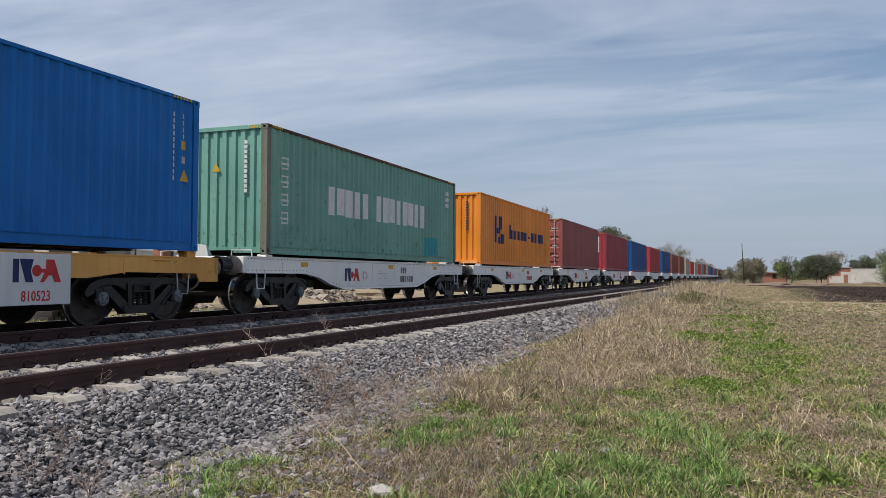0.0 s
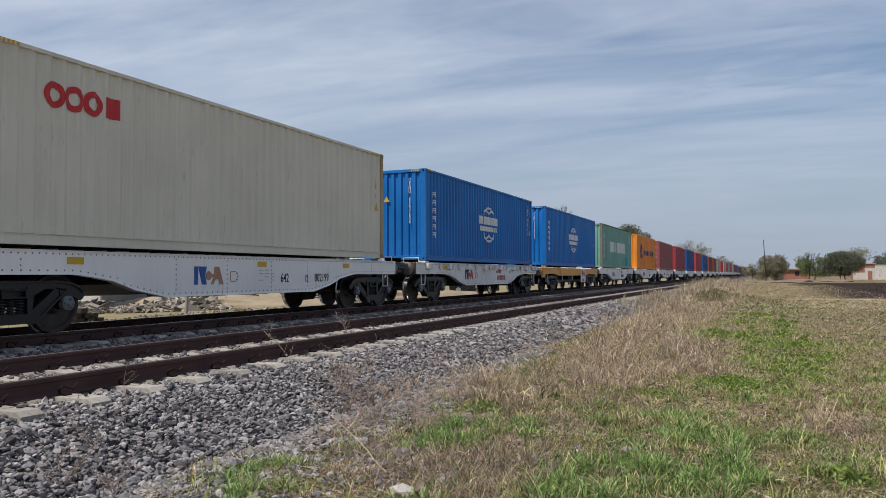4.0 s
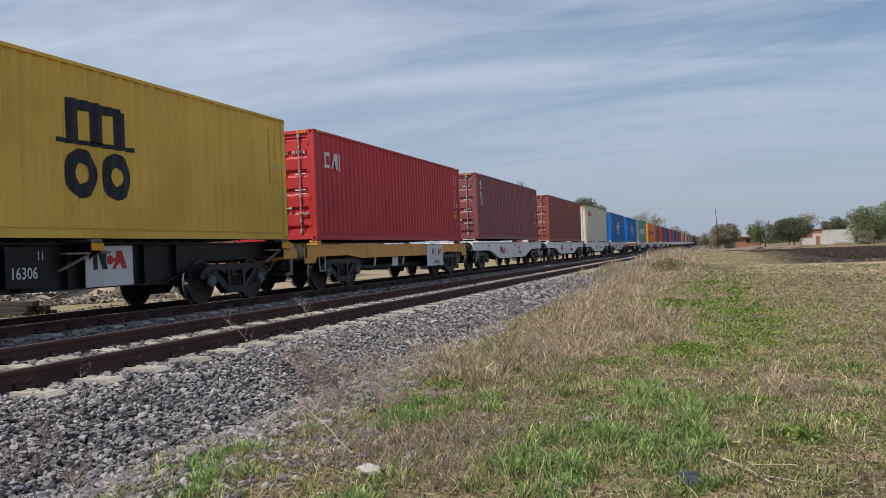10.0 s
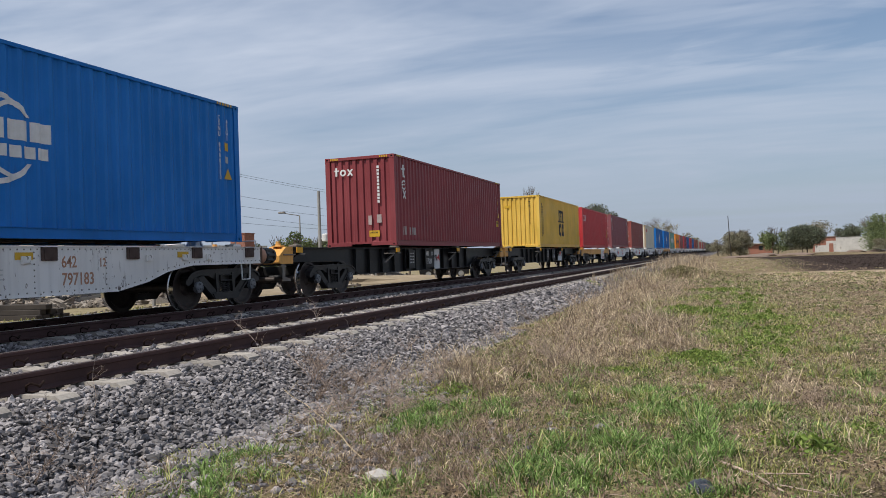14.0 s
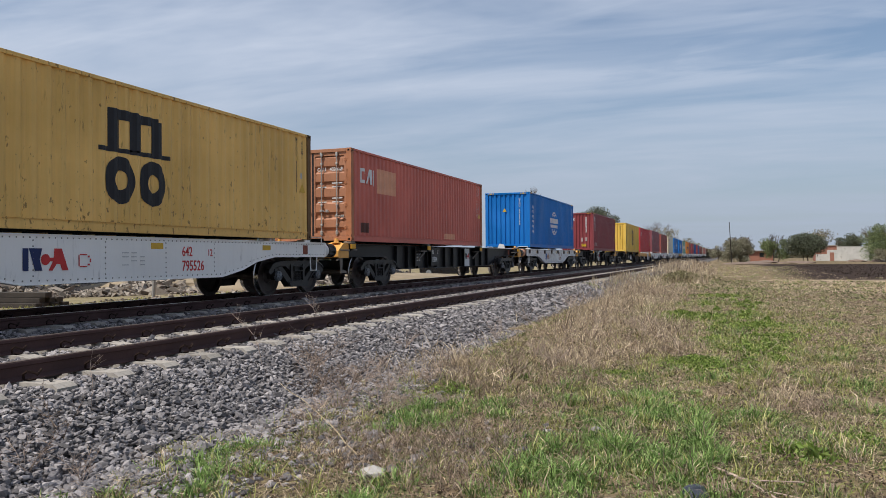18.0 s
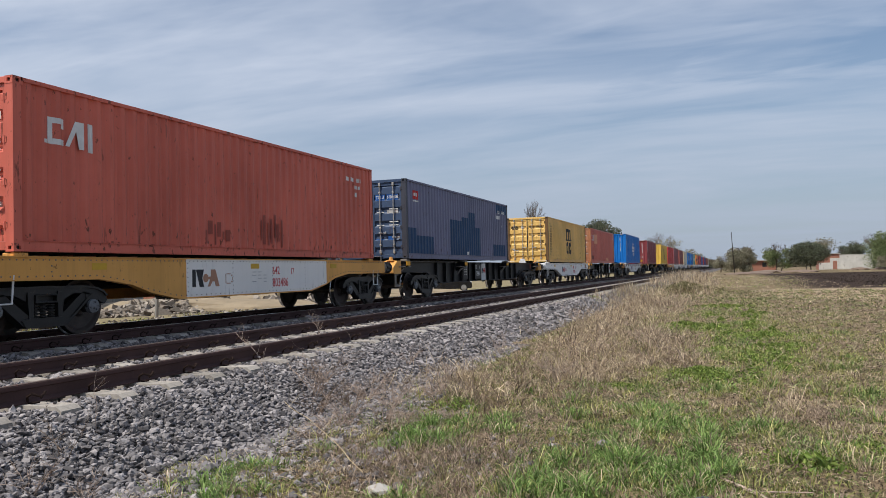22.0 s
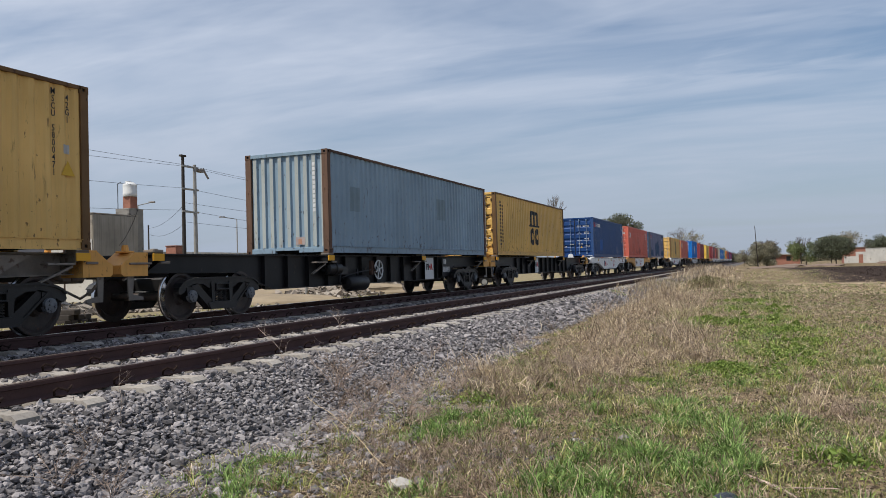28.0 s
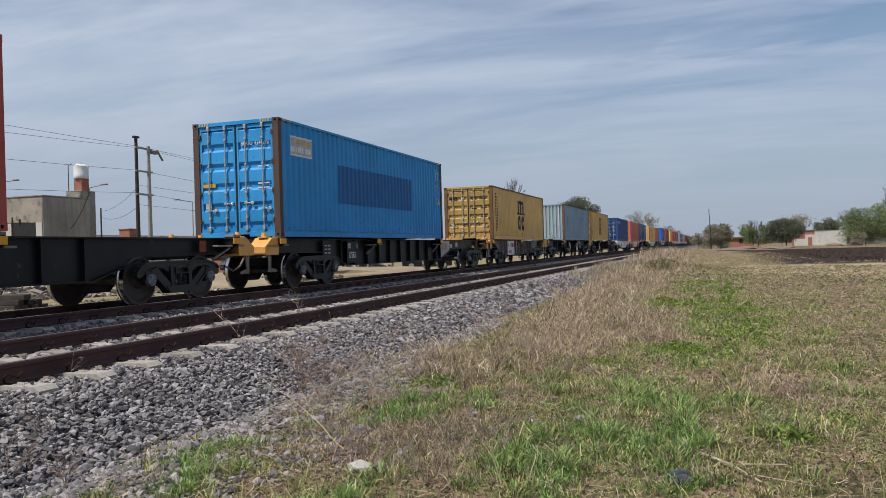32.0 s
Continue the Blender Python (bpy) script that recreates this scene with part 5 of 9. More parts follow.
        add([(-5.50, -4.32, 2.50, 2.54), (-5.50, -4.32, 2.04, 2.08), (-5.50, -5.46, 2.04, 2.54), (-4.36, -4.32, 2.04, 2.54)] + word(-5.40, -4.45, 2.14, 2.28, 6, 0.3), MARK_WHITE, "white framed emblem")
        add([(-5.25, -4.45, 2.36, 2.39), (-5.15, -4.45, 2.42, 2.45)], MARK_YELLOW, "yellow lines of the emblem")
        add([(-2.83, 2.88, 0.95, 2.03)], row["darkpatch"], "dark blue repainted panel")
    if row.get("patches") == "beige":
        add([(-4.36, -2.97, 1.45, 2.18), (1.55, 2.7, 0.2, 0.40)], MARK_TAN, "beige repainted patch")
        add([(-5.45, -4.95, 0.26, 0.54)], MARK_BROWN, "brown patch")
    if row.get("patches") == "burnt":
        soot = random.Random(9)
        for a, b, top in ((-1.65, -0.8, 0.72), (0.3, 1.35, 0.98)):
            for k in range(int((b - a) / 0.139)):
                y = a + 0.139 * k
                add([(y + soot.uniform(0, 0.03), y + soot.uniform(0.08, 0.139), soot.uniform(0.2, 0.45), top - soot.uniform(0, 0.25))], BURNT_STAIN, "faint sooty streak")
    if row["key"] == "navy":
        scrape = random.Random(5)
        for y in (3.3, 3.52, 3.62, 3.84, 4.08, 4.34, 5.12, 5.34, 5.56, 5.74):
            z = scrape.uniform(0.19, 0.32)
            add([(y, y + scrape.uniform(0.012, 0.03), z, z + scrape.uniform(0.2, 0.6))], MARK_GREY, "pale upright scratch in the paint")
    tall = row.get("id_mat", MARK_WHITE)
    idt, code, face = row.get("idt"), "45G1" if row["high"] else "42G1", SIDE_X + 0.012
    if row.get("id_rows") and idt:
        for dy, txt in ((0.0, idt[:4]), (0.62, idt[4:])):
            side_text(txt.strip(), 0.19, ob, tall, 4.42 + dy, 2.10 + up, face, "box number " + idt)
        side_text(code, 0.18, ob, tall, 4.5, 1.88 + up, face, "type code " + code)
    elif row.get("id_rows"):
        add(word(4.45, 4.95, 2.12 + up, 2.23 + up, 4, 0.45) + word(5.06, 5.40, 2.12 + up, 2.23 + up, 5, 0.45) + word(4.98, 5.28, 1.92 + up, 2.02 + up, 4, 0.45) + [(4.98, 5.09, 1.70 + up, 1.82 + up)], tall, "rows of small painted bars")
    elif idt:
        words(idt, 0.14, ob, tall, pose(face, 5.42, 2.36 + up, 90, 0, 90), "box number " + idt, True)
        words(code, 0.14, ob, tall, pose(face, 5.68, 2.30 + up, 90, 0, 90), "type code " + code, True)
    else:
        add(stack(5.40, 5.45, 1.15 + up, 2.42 + up, 11, 0.3) + stack(5.66, 5.71, 1.95 + up, 2.42 + up, 4, 0.3), tall, "column of small painted bars")
    if kind not in ("long_row", "grey", "square") and not row.get("id_rows"):
        if row["high"]:
            add([(5.60, 5.76, 1.74 + up, 1.91 + up)], MARK_YELLOW, "small yellow height sticker")
        add([(5.61, 5.75, 1.48 + up, 1.62 + up)], MARK_GREY, "small pale sticker")
        part("sticker", Shape().prism([(5.55, 1.14 + up), (5.81, 1.14 + up), (5.68, 1.37 + up)], face, face + 0.004), MARK_YELLOW, ob, "yellow warning triangle")
    if row["key"] in ("wine", "dark_red", "red"):
        add([(5.28, 5.68, 0.72 + up, 0.98 + up)], MARK_YELLOW, "yellow height warning sticker")
        words("CAUTION", 0.085, ob, MARK_BLACK, pose(face + 0.006, 5.30, 0.87 + up, 90, 0, 90), "word on the warning sticker")
    if row["high"]:
        part("hazard_stripes", flat_marks([(5.35 + 0.09 * k, 5.40 + 0.09 * k, h - 0.058, h - 0.006) for k in range(6)], C_WID / 2 + 0.001, 0), MARK_YELLOW, ob, "yellow and black height stripes")["kind"] = "stuff"


def words(text, size, parent, mat, at, label, upright=False):
    """Lettering; upright: one character under another, from the top down."""
    cu = bpy.data.curves.new("text", "FONT")
    cu.body, cu.size, cu.extrude, cu.resolution_u = ("\n".join(text) if upright else text), size, 0.002, 2
    cu.offset = size * 0.012
    if upright:
        cu.align_x, cu.space_line = "CENTER", 0.80
    tmp = new("text", cu)
    bpy.context.view_layer.update()
    me = bpy.data.meshes.new_from_object(tmp)
    me.transform(Matrix.Diagonal((0.80, 1, 1, 1)))
    bpy.data.objects.remove(tmp)
    ob = part("lettering", me, mat, parent, label, at)
    ob["kind"] = "stuff"
    return ob


def small_emblem(ob, x, z, y, k=1.0):
    def at(*pts):
        return [(x + a * k, z + b * k) for a, b in pts]
    part("marking", Shape().prism(at((0.05, 0), (0.11, 0), (0.11, 0.14), (0.17, 0.14), (0.17, 0.18), (0.11, 0.18), (0.11, 0.25), (0.05, 0.25), (0.05, 0.18), (0, 0.18), (0, 0.14), (0.05, 0.14)), y - 0.004, y, axis=1), MARK_WHITE, ob, "white cross of the emblem")
    ring = Shape()
    n = 14
    v = [(x + (0.30 + r * math.cos(i * math.tau / n)) * k, y - d, z + (0.095 + r * math.sin(i * math.tau / n)) * k) for d in (0.0, 0.004) for r in (0.10, 0.05) for i in range(n)]
    f = []
    for i in range(n):
        j = (i + 1) % n
        f += [(2 * n + i, 2 * n + j, 3 * n + j, 3 * n + i), (i, n + i, n + j, j), (i, j, 2 * n + j, 2 * n + i), (n + i, 3 * n + i, 3 * n + j, n + j)]
    part("marking", ring.add(v, f), MARK_WHITE, ob, "white ring of the emblem")
    for a, b in ((0.43, 0.57), (0.57, 0.43)):
        part("marking", Shape().prism(at((a, 0), (a + 0.06, 0), (b + 0.06, 0.19), (b, 0.19)), y - 0.004 - 0.001 * (a > b), y, axis=1), MARK_WHITE, ob, "white slanting bar of the emblem")


def triangle(ob, x, z, size, y):
    part("sticker", Shape().prism([(x - size / 2, z), (x + size / 2, z), (x, z + size * 0.87)], y - 0.005, y, axis=1), MARK_YELLOW, ob, "yellow warning triangle")


def end_marks(ob, row, h):
    y, tall = -C_LEN / 2 + 0.043, row.get("id_mat", MARK_WHITE)
    if row["high"]:
        rects = []
        for x in (-1.02, 0.72):
            rects += [(x + 0.075 * k, x + 0.075 * k + 0.04, h - 0.085, h - 0.02) for k in range(4)]
        part("hazard_stripes", flat_marks(rects, -C_LEN / 2 + 0.004, 1), MARK_YELLOW, ob, "yellow and black height stripes")["kind"] = "stuff"
        part("hazard_stripes", flat_marks([(-5.9 + 0.075 * k, -5.9 + 0.075 * k + 0.04, h - 0.058, h - 0.006) for k in range(6)], C_WID / 2 + 0.001, 0), MARK_YELLOW, ob, "yellow and black height stripes")["kind"] = "stuff"
    code = "45G1" if row["high"] else "42G1"
    if row["end"] == "doors":
        if row.get("idt"):
            for dx, txt in ((0.14, row["idt"][:4]), (0.53, row["idt"][4:])):
                words(txt.strip(), 0.145, ob, tall, pose(dx, y + 0.001, h - 0.62, 90, 0, 0), "box number " + row["idt"])
        else:
            part("number", flat_marks([(0.18 + 0.078 * k, 0.18 + 0.078 * k + 0.05, h - 0.62, h - 0.50) for k in range(10) if k != 4], y + 0.006, 1), tall, ob, "box number in painted bars")["kind"] = "stuff"
        if row["key"] in ("brown", "navy_grey"):
            part("sticker", flat_marks([(-0.45, -0.10, h - 0.92, h - 0.52)], y + 0.006, 1), MARK_RED, ob, "red square sticker")
            part("sticker", flat_marks([(-0.43, -0.12, h - 0.99, h - 0.94)], y + 0.006, 1), MARK_WHITE, ob, "white bar under the sticker")
        if row["key"] == "navy_grey":
            for x0, x1, z0, z1 in ((0.12, 0.46, h - 0.72, h - 0.42), (0.52, 0.92, h - 0.72, h - 0.42), (-0.94, -0.56, 0.52, 0.86), (-0.46, -0.12, 0.52, 0.82), (0.12, 0.40, 0.48, 0.66), (0.55, 0.80, 0.55, 0.74)):
                part("marking", flat_marks([(x0, x1, z0, z1)], y + 0.008, 1), MARK_BLUE, ob, "dark blue repainted patch")
            part("data_panel", flat_marks([(0.52, 0.92, 1.28, 1.60)], y + 0.008, 1), MARK_GREY, ob, "pale worn data panel")
        words(code, 0.16, ob, tall, pose(0.58, y + 0.003, h - 0.83, 90, 0, 0), "type code " + code)
        z0 = h * 0.38
        part("data_panel", flat_marks([(x, x + w, z0 + 0.105 * k, z0 + 0.105 * k + 0.03) for k in range(7) for x, w in ((0.16, 0.26 if k % 2 else 0.0), (0.60, 0.32)) if w], y + 0.006, 1), tall, ob, "weight data in small bars")["kind"] = "stuff"
        part("sticker", flat_marks([(-0.92, -0.74, 0.75, 1.02)], y + 0.006, 1), MARK_GREY, ob, "grey safety plate")
        part("sticker", flat_marks([(0.62, 0.76, 0.90, 1.03)], y + 0.006, 1), MARK_YELLOW if row["high"] else MARK_GREY, ob, "small square sticker")
        if row["high"]:
            part("sticker", flat_marks([(-1.0, -0.62, 1.28, 1.46)], y + 0.006, 1), MARK_YELLOW, ob, "yellow height warning sticker")
            words("CAUTION", 0.085, ob, MARK_BLACK, pose(-0.99, y - 0.001, 1.38, 90, 0, 0), "word on the warning sticker")
        if row.get("logo") == "arch":
            part("marking", flat_marks([(-0.93 + d, -0.93 + d + 0.07, h - 0.58, h - 0.38) for d in (0.02, 0.15, 0.28)] + [(-0.93, -0.55, h - 0.42, h - 0.37), (-0.95, -0.52, h - 0.60, h - 0.57), (-0.9, -0.74, h - 0.74, h - 0.64), (-0.70, -0.55, h - 0.74, h - 0.64)], y + 0.006, 1), MARK_BLACK, ob, "small black emblem of blocks")
            part("sticker", flat_marks([(-0.36, -0.22, h - 0.62, h - 0.44)], y + 0.006, 1), MARK_WHITE, ob, "round white sticker")
        if row.get("logo") == "column":
            small_emblem(ob, -0.95, h - 0.94, y + 0.004, 1.0)
        if row.get("logo") == "red_white":
            triangle(ob, 0.42, 0.50, 0.28, y + 0.006)
    else:
        yb = -C_LEN / 2 + 0.028
        if row.get("idt") or row.get("end_id"):
            txt = row.get("end_id") or row["idt"]
            words(txt, 0.15, ob, tall, pose(0.66, yb - 0.004, h - 0.40, 90, 0, 0), "box number " + txt, True)
        elif row["key"] == "slate":
            for k in range(9):
                x = -1.0 + 0.25 * k
                part("faded_rib", flat_marks([(x + 0.006, x + 0.104, 0.17, h - 0.12)], yb + 0.004, 1), FADED_RIB, ob, "rib bleached to pale grey")
            part("number", flat_marks([(0.775, 0.845, h - 0.40 - 0.115 * k, h - 0.315 - 0.115 * k) for k in range(11)], yb - 0.003, 1), MARK_WHITE, ob, "box number in painted bars")["kind"] = "stuff"
            part("sticker", flat_marks([(0.25, 0.52, 0.22, 0.42)], yb - 0.003, 1), PALE_RUST, ob, "pale repaired patch")
            part("sticker", flat_marks([(0.33, 0.43, 0.24, 0.37)], yb - 0.007, 1), MARK_BEIGE, ob, "rusty square on the patch")
        else:
            part("number", flat_marks([(0.60, 0.68, h - 0.42 - 0.11 * k, h - 0.34 - 0.11 * k) for k in range(11)], yb, 1), tall, ob, "box number in painted bars")["kind"] = "stuff"
        if row.get("logo") == "column":
            small_emblem(ob, -0.92, h - 0.60, yb, 1.1)
            part("sticker", flat_marks([(0.28, 0.64, 0.30, 0.50)], yb, 1), MARK_YELLOW, ob, "yellow height warning sticker")
            words("CAUTION", 0.075, ob, MARK_BLACK, pose(0.30, yb - 0.006, 0.41, 90, 0, 0), "word on the warning sticker")
            for a in ((0.26, 0.38, 0.68, 0.98), (0.56, 0.72, 0.74, 1.0)):
                part("marking", flat_marks([a], yb, 1), PALE_RUST, ob, "pale worn patch")
        elif row.get("logo") == "flower":
            part("marking", flat_marks([(-0.42 + 0.17 * k, -0.30 + 0.17 * k, h - 0.82, h - 0.70) for k in range(4)], yb, 1), MARK_RED, ob, "small red emblem of blocks")
        elif row.get("logo") == "arch":
            part("sticker", flat_marks([(-0.78, -0.42, h - 0.66, h - 0.50)], yb, 1), MARK_YELLOW, ob, "orange warning sticker")
        elif row.get("logo") in ("globe", "long_row"):
            triangle(ob, -0.16, h - 1.02, 0.22, yb)


FADED_RIB = paint("bleached_paint", (0.40, 0.43, 0.41), 0.2, 0.6, 0.3, 0.55, 14.0)
BURNT_STAIN = surface("faint_soot", (0.30, 0.075, 0.055), 0.6, 0.0, 0.25, 4.0, 0.05, 40.0)
PALE_RUST = surface("pale_scrawl", (0.40, 0.33, 0.31), 0.6, 0.0, 0.2, 6.0)
RUSTY_POST = paint("rusty_post", (0.13, 0.075, 0.05), 0.35, 1.0, 0.7, 0.7, 8.0)
MUSTARD_POST = paint("rusty_mustard_post", (0.17, 0.095, 0.04), 0.4, 1.0, 0.6, 0.6, 9.0)
BLUE, MAROON, MUSTARD = (0.003, 0.100, 0.315), (0.19, 0.052, 0.047), (0.455, 0.282, 0.068)
WHITE_W, YELLOW_W, BLACK_W = "white-painted riveted steel flat wagon with fish-belly sides", "yellow steel flat wagon with a white number plate", "black steel skeletal wagon with yellow end blocks"

DULL_PLATE = surface("dull_plate", (0.40, 0.385, 0.36), 0.6, 0.0, 0.3, 5.0, 0.1, 30.0, (0.25, 0.16, 0.11), 0.62)
SKY_NOTES = ((6.62, 0.54, 1.1, 0.58, DULL_PLATE), (7.76, 0.93, 0.3, 0.16, MARK_GREY), (8.5, 0.97, 0.06, 0.18, MARK_GREY), (8.62, 0.97, 0.18, 0.18, MARK_GREY), (10.9, 0.90, 0.35, 0.11, MARK_YELLOW), (6.75, 0.78, 0.16, 0.26, MARK_BEIGE), (6.97, 0.86, 0.12, 0.24, MARK_BEIGE), (7.15, 0.86, 0.20, 0.28, MARK_BEIGE))

# key, offset of the near end, high cube, near end, colour, logo, wagon and its overhangs beyond the box (far, near)
TRAIN = [
    dict(key="plum", o=61.12, high=1, end="front", rgb=(0.20, 0.026, 0.034), kind="flat", far=1.5, near=1.5, label="dark red corrugated steel container on a white flat wagon"),
    dict(key="maroon", o=45.23, high=1, end="doors", rgb=MAROON, kind="flat", far=1.5, near=1.55, label="maroon corrugated steel container with closed doors"),
    dict(key="orange", o=29.89, high=1, end="front", rgb=(0.62, 0.17, 0.018), logo="orange", id_mat=MARK_NAVY, kind="flat", far=1.6, near=1.48, rust=0.2, label="bright orange corrugated container with navy marks"),
    dict(key="green", o=14.73, high=1, end="front", rgb=(0.115, 0.245, 0.198), logo="long_row", kind="flat", far=1.48, near=1.43, rust=0.8, rail_mat=RUSTY_POST, post_mat=paint("green_rusty_post", (0.19, 0.19, 0.15), 0.35, 1.0, 0.7, 0.6, 12.0), nmm=MARK_BLACK, label="sea-green weathered container with white marks and rusty posts"),
    dict(key="blue_a", lift=-0.02, end_id="CSNU7510048", numtxt=("", "", "810523"), o=0.21, high=1, end="front", rgb=BLUE, logo="globe", kind="yellow", far=0.9, near=0.9, plate=(1.80, 3.05), label="deep blue container with a white ring emblem on a yellow wagon"),
    dict(key="blue_b", idt="CSNU 6397636", lg=-2.15, nm=1.05, gear=tuple((y, "w") for y in (-6.0, -4.2, -2.4, -0.57, 1.32, 3.10, 4.97, 6.5)) + tuple((y, "e") for y in (-5.0, -3.3, -1.5, 0.06, 0.63, 2.18, 3.71, 4.23, 5.98)) + ((0.94, "r"), (2.68, "r")), o=-14.38, high=1, end="front", rgb=(0.003, 0.092, 0.29), logo="globe", kind="flat", far=1.5, near=1.48, w_rust=1, label="deep blue container with a white ring emblem and rusty post"),
    dict(key="cream", numtxt=("642", "12", "802199"), one_line=1, lg=-1.3, nm=1.1, lgm=(MARK_BLUE, MARK_BEIGE), o=-29.52, high=1, end="front", rgb=(0.43, 0.405, 0.33), logo="flower", id_mat=MARK_GREY, kind="flat", far=1.47, near=1.55, fade=0.08, rust=0.5, dirt=0.25, post_mat=paint("cream_rusty_post", (0.36, 0.27, 0.17), 0.3, 1.0, 0.6, 0.6, 4.0), nmm=MARK_BLACK, label="pale grey-green container with a red emblem"),
    dict(key="brown", idt="TCLU 774057", o=-44.82, high=1, end="doors", rgb=(0.185, 0.050, 0.043), logo=None, kind="flat", far=1.55, near=1.64, label="red-brown corrugated container with closed ribbed doors"),
    dict(key="wine", lift=0.08, idt="TGBU 8045687", numtxt=("642", "12", "796847"), buf=RUSTY_PLATE, o=-60.30, high=1, end="doors", rgb=(0.172, 0.054, 0.062), logo="column", kind="flat", far=1.64, near=1.5, label="maroon container with white block emblem and ribbed doors"),
    dict(key="red", idt="CAIU 4914916", o=-74.89, high=1, end="doors", rgb=(0.34, 0.029, 0.034), logo="corner", kind="yellow", far=0.9, near=0.8, plate=(2.04, 3.73), small_plate=1, label="bright red container with white block emblem on a yellow wagon"),
    dict(key="mustard_a", end_id="MSMU7800450", numtxt=("", "11", "16306"), o=-88.53, high=1, end="front", rgb=(0.47, 0.30, 0.05), logo="arch", id_mat=MARK_BLACK, kind="black", far=0.66, near=7.2, num=-1.6, panel=(-0.1, 1.04), label="mustard yellow container with black arch emblem, clean paint"),
    dict(key="dark_red", numtxt=("682", "11", "17320"), o=-108.58, high=1, end="front", rgb=(0.165, 0.034, 0.038), logo="column", kind="black", far=0.65, near=6.8, num=-2.81, panel=(-2.02, -1.48), label="dark red container with white block emblem and worn end"),
    dict(key="blue_c", numtxt=("642", "12", "797183"), lift=0.04, idt="CSNU 8480380", buf=MARK_BEIGE, lg=-1.95, nm=1.26, nmm=MARK_BEIGE, lgm=(MARK_BLUE, MARK_BEIGE), gear=tuple((y, "p") for y in (-6.2, -4.4, -2.6, -0.77, 1.02, 2.82, 4.58, 6.37)) + tuple((y, "s") for y in (-0.36, 0.59, 3.23, 4.23, 4.95)), o=-129.09, high=1, end="front", rgb=(0.003, 0.105, 0.34), logo="globe", kind="flat", far=1.5, near=1.47, w_rust=1, label="blue container with a white ring emblem, fresh paint"),
    dict(key="rust_orange", idt="CAIU 4056669", numtxt=("82", "11", "15884"), post_mat=paint("orange_rusty_post", (0.42, 0.17, 0.08), 0.25, 0.9, 0.5, 0.5, 2.5), o=-149.74, high=0, end="doors", rgb=(0.37, 0.097, 0.072), logo="corner_low", patches="beige", kind="black", far=7.0, near=0.70, num=0.9, panel=(4.6, 5.2), door_mat=paint("pale_orange_doors", (0.42, 0.19, 0.105), 0.2, 0.7, 0.4, 0.5, 2.0), label="faded brick-orange container with beige repainted patches"),
    dict(key="mustard_b", numtxt=("642", "12", "795526"), idt="MEDU 4159441", buf=WHITE_PLATE, red_plate=1, o=-164.15, high=0, end="doors", rgb=(0.52, 0.32, 0.095), logo="arch", id_mat=MARK_BLACK, kind="flat", far=1.5, near=1.5, rust=0.8, post_mat=MUSTARD_POST, label="dull mustard container with black arch emblem and rusty posts"),
    dict(key="navy_grey", numtxt=("82", "11", "17544"), lift=0.02, idt="TCLU 6106488", id_rows=1, rust=0.6, door_mat=paint("blue_doors", (0.062, 0.098, 0.178), 0.35, 0.6, 0.45, 0.45, 3.5), post_mat=paint("dark_grey_post", (0.062, 0.066, 0.085), 0.3, 0.6, 0.4, 0.45, 5.5), o=-184.92, high=0, end="doors", rgb=(0.108, 0.112, 0.172), logo="square", kind="black", far=7.1, near=1.0, num=1.94, panel=(2.73, 3.32), label="faded grey-blue container with dark repainted blocks"),
    dict(key="brick", numtxt=("642", "17", "803486"), id_rows=1, lg=-1.65, nm=0.75, rust=0.95, lgm=(MARK_BLACK, MARK_BEIGE), o=-199.63, high=0, end="doors", rgb=(0.40, 0.094, 0.064), logo="corner_low", patches="burnt", kind="flat", far=1.5, near=1.55, tint=1, label="brick-red container with white emblem and sooty stain"),
    dict(key="navy", red_plate=1, numtxt=("642", "12", "797373"), idt="GESU 6602972", buf=WHITE_PLATE, o=-214.89, high=0, end="doors", rgb=(0.020, 0.050, 0.132), logo="red_white", kind="flat", far=1.52, near=1.5, bar_mat=paint("pale_blue_bars", (0.20, 0.28, 0.40), 0.2, 0.3, 0.3, 0.5, 1.0), door_mat=paint("navy_doors", (0.016, 0.060, 0.20), 0.2, 0.4, 0.4, 0.4, 1.5), label="navy blue container with red and white emblem"),
    dict(key="mustard_c", idt="MSCU 4910540", rail_mat=MUSTARD_POST, o=-235.58, high=0, end="doors", rgb=(0.45, 0.28, 0.078), logo="arch", id_mat=MARK_BLACK, kind="black", far=7.0, near=0.66, panel=(0.9, 1.5), rust=0.9, post_mat=MUSTARD_POST, label="mustard yellow container with black arch emblem and rust streaks"),
    dict(key="slate", lift=-0.01, brake=1, num=2.2, o=-249.11, high=0, end="front", rail_mat=RUSTY_POST, rgb=(0.152, 0.212, 0.262), logo="grey", kind="black", far=0.66, near=6.85, panel=(0.6, 1.32), rust=0.8, post_mat=RUSTY_POST, label="faded grey-blue container with rusty corner posts"),
    dict(key="mustard_d", lift=-0.03, idt="MSCU 5800471", rail_mat=MUSTARD_POST, door_mat=paint("dull_mustard_doors", (0.44, 0.29, 0.09), 0.25, 0.9, 0.45, 0.5, 6.5), o=-268.79, high=0, end="doors", rgb=(0.445, 0.282, 0.09), logo="arch", id_mat=MARK_BLACK, kind="grey", far=0.65, near=0.70, inset=2.3, rust=0.9, post_mat=MUSTARD_POST, label="mustard yellow container with black arch emblem, dented side"),
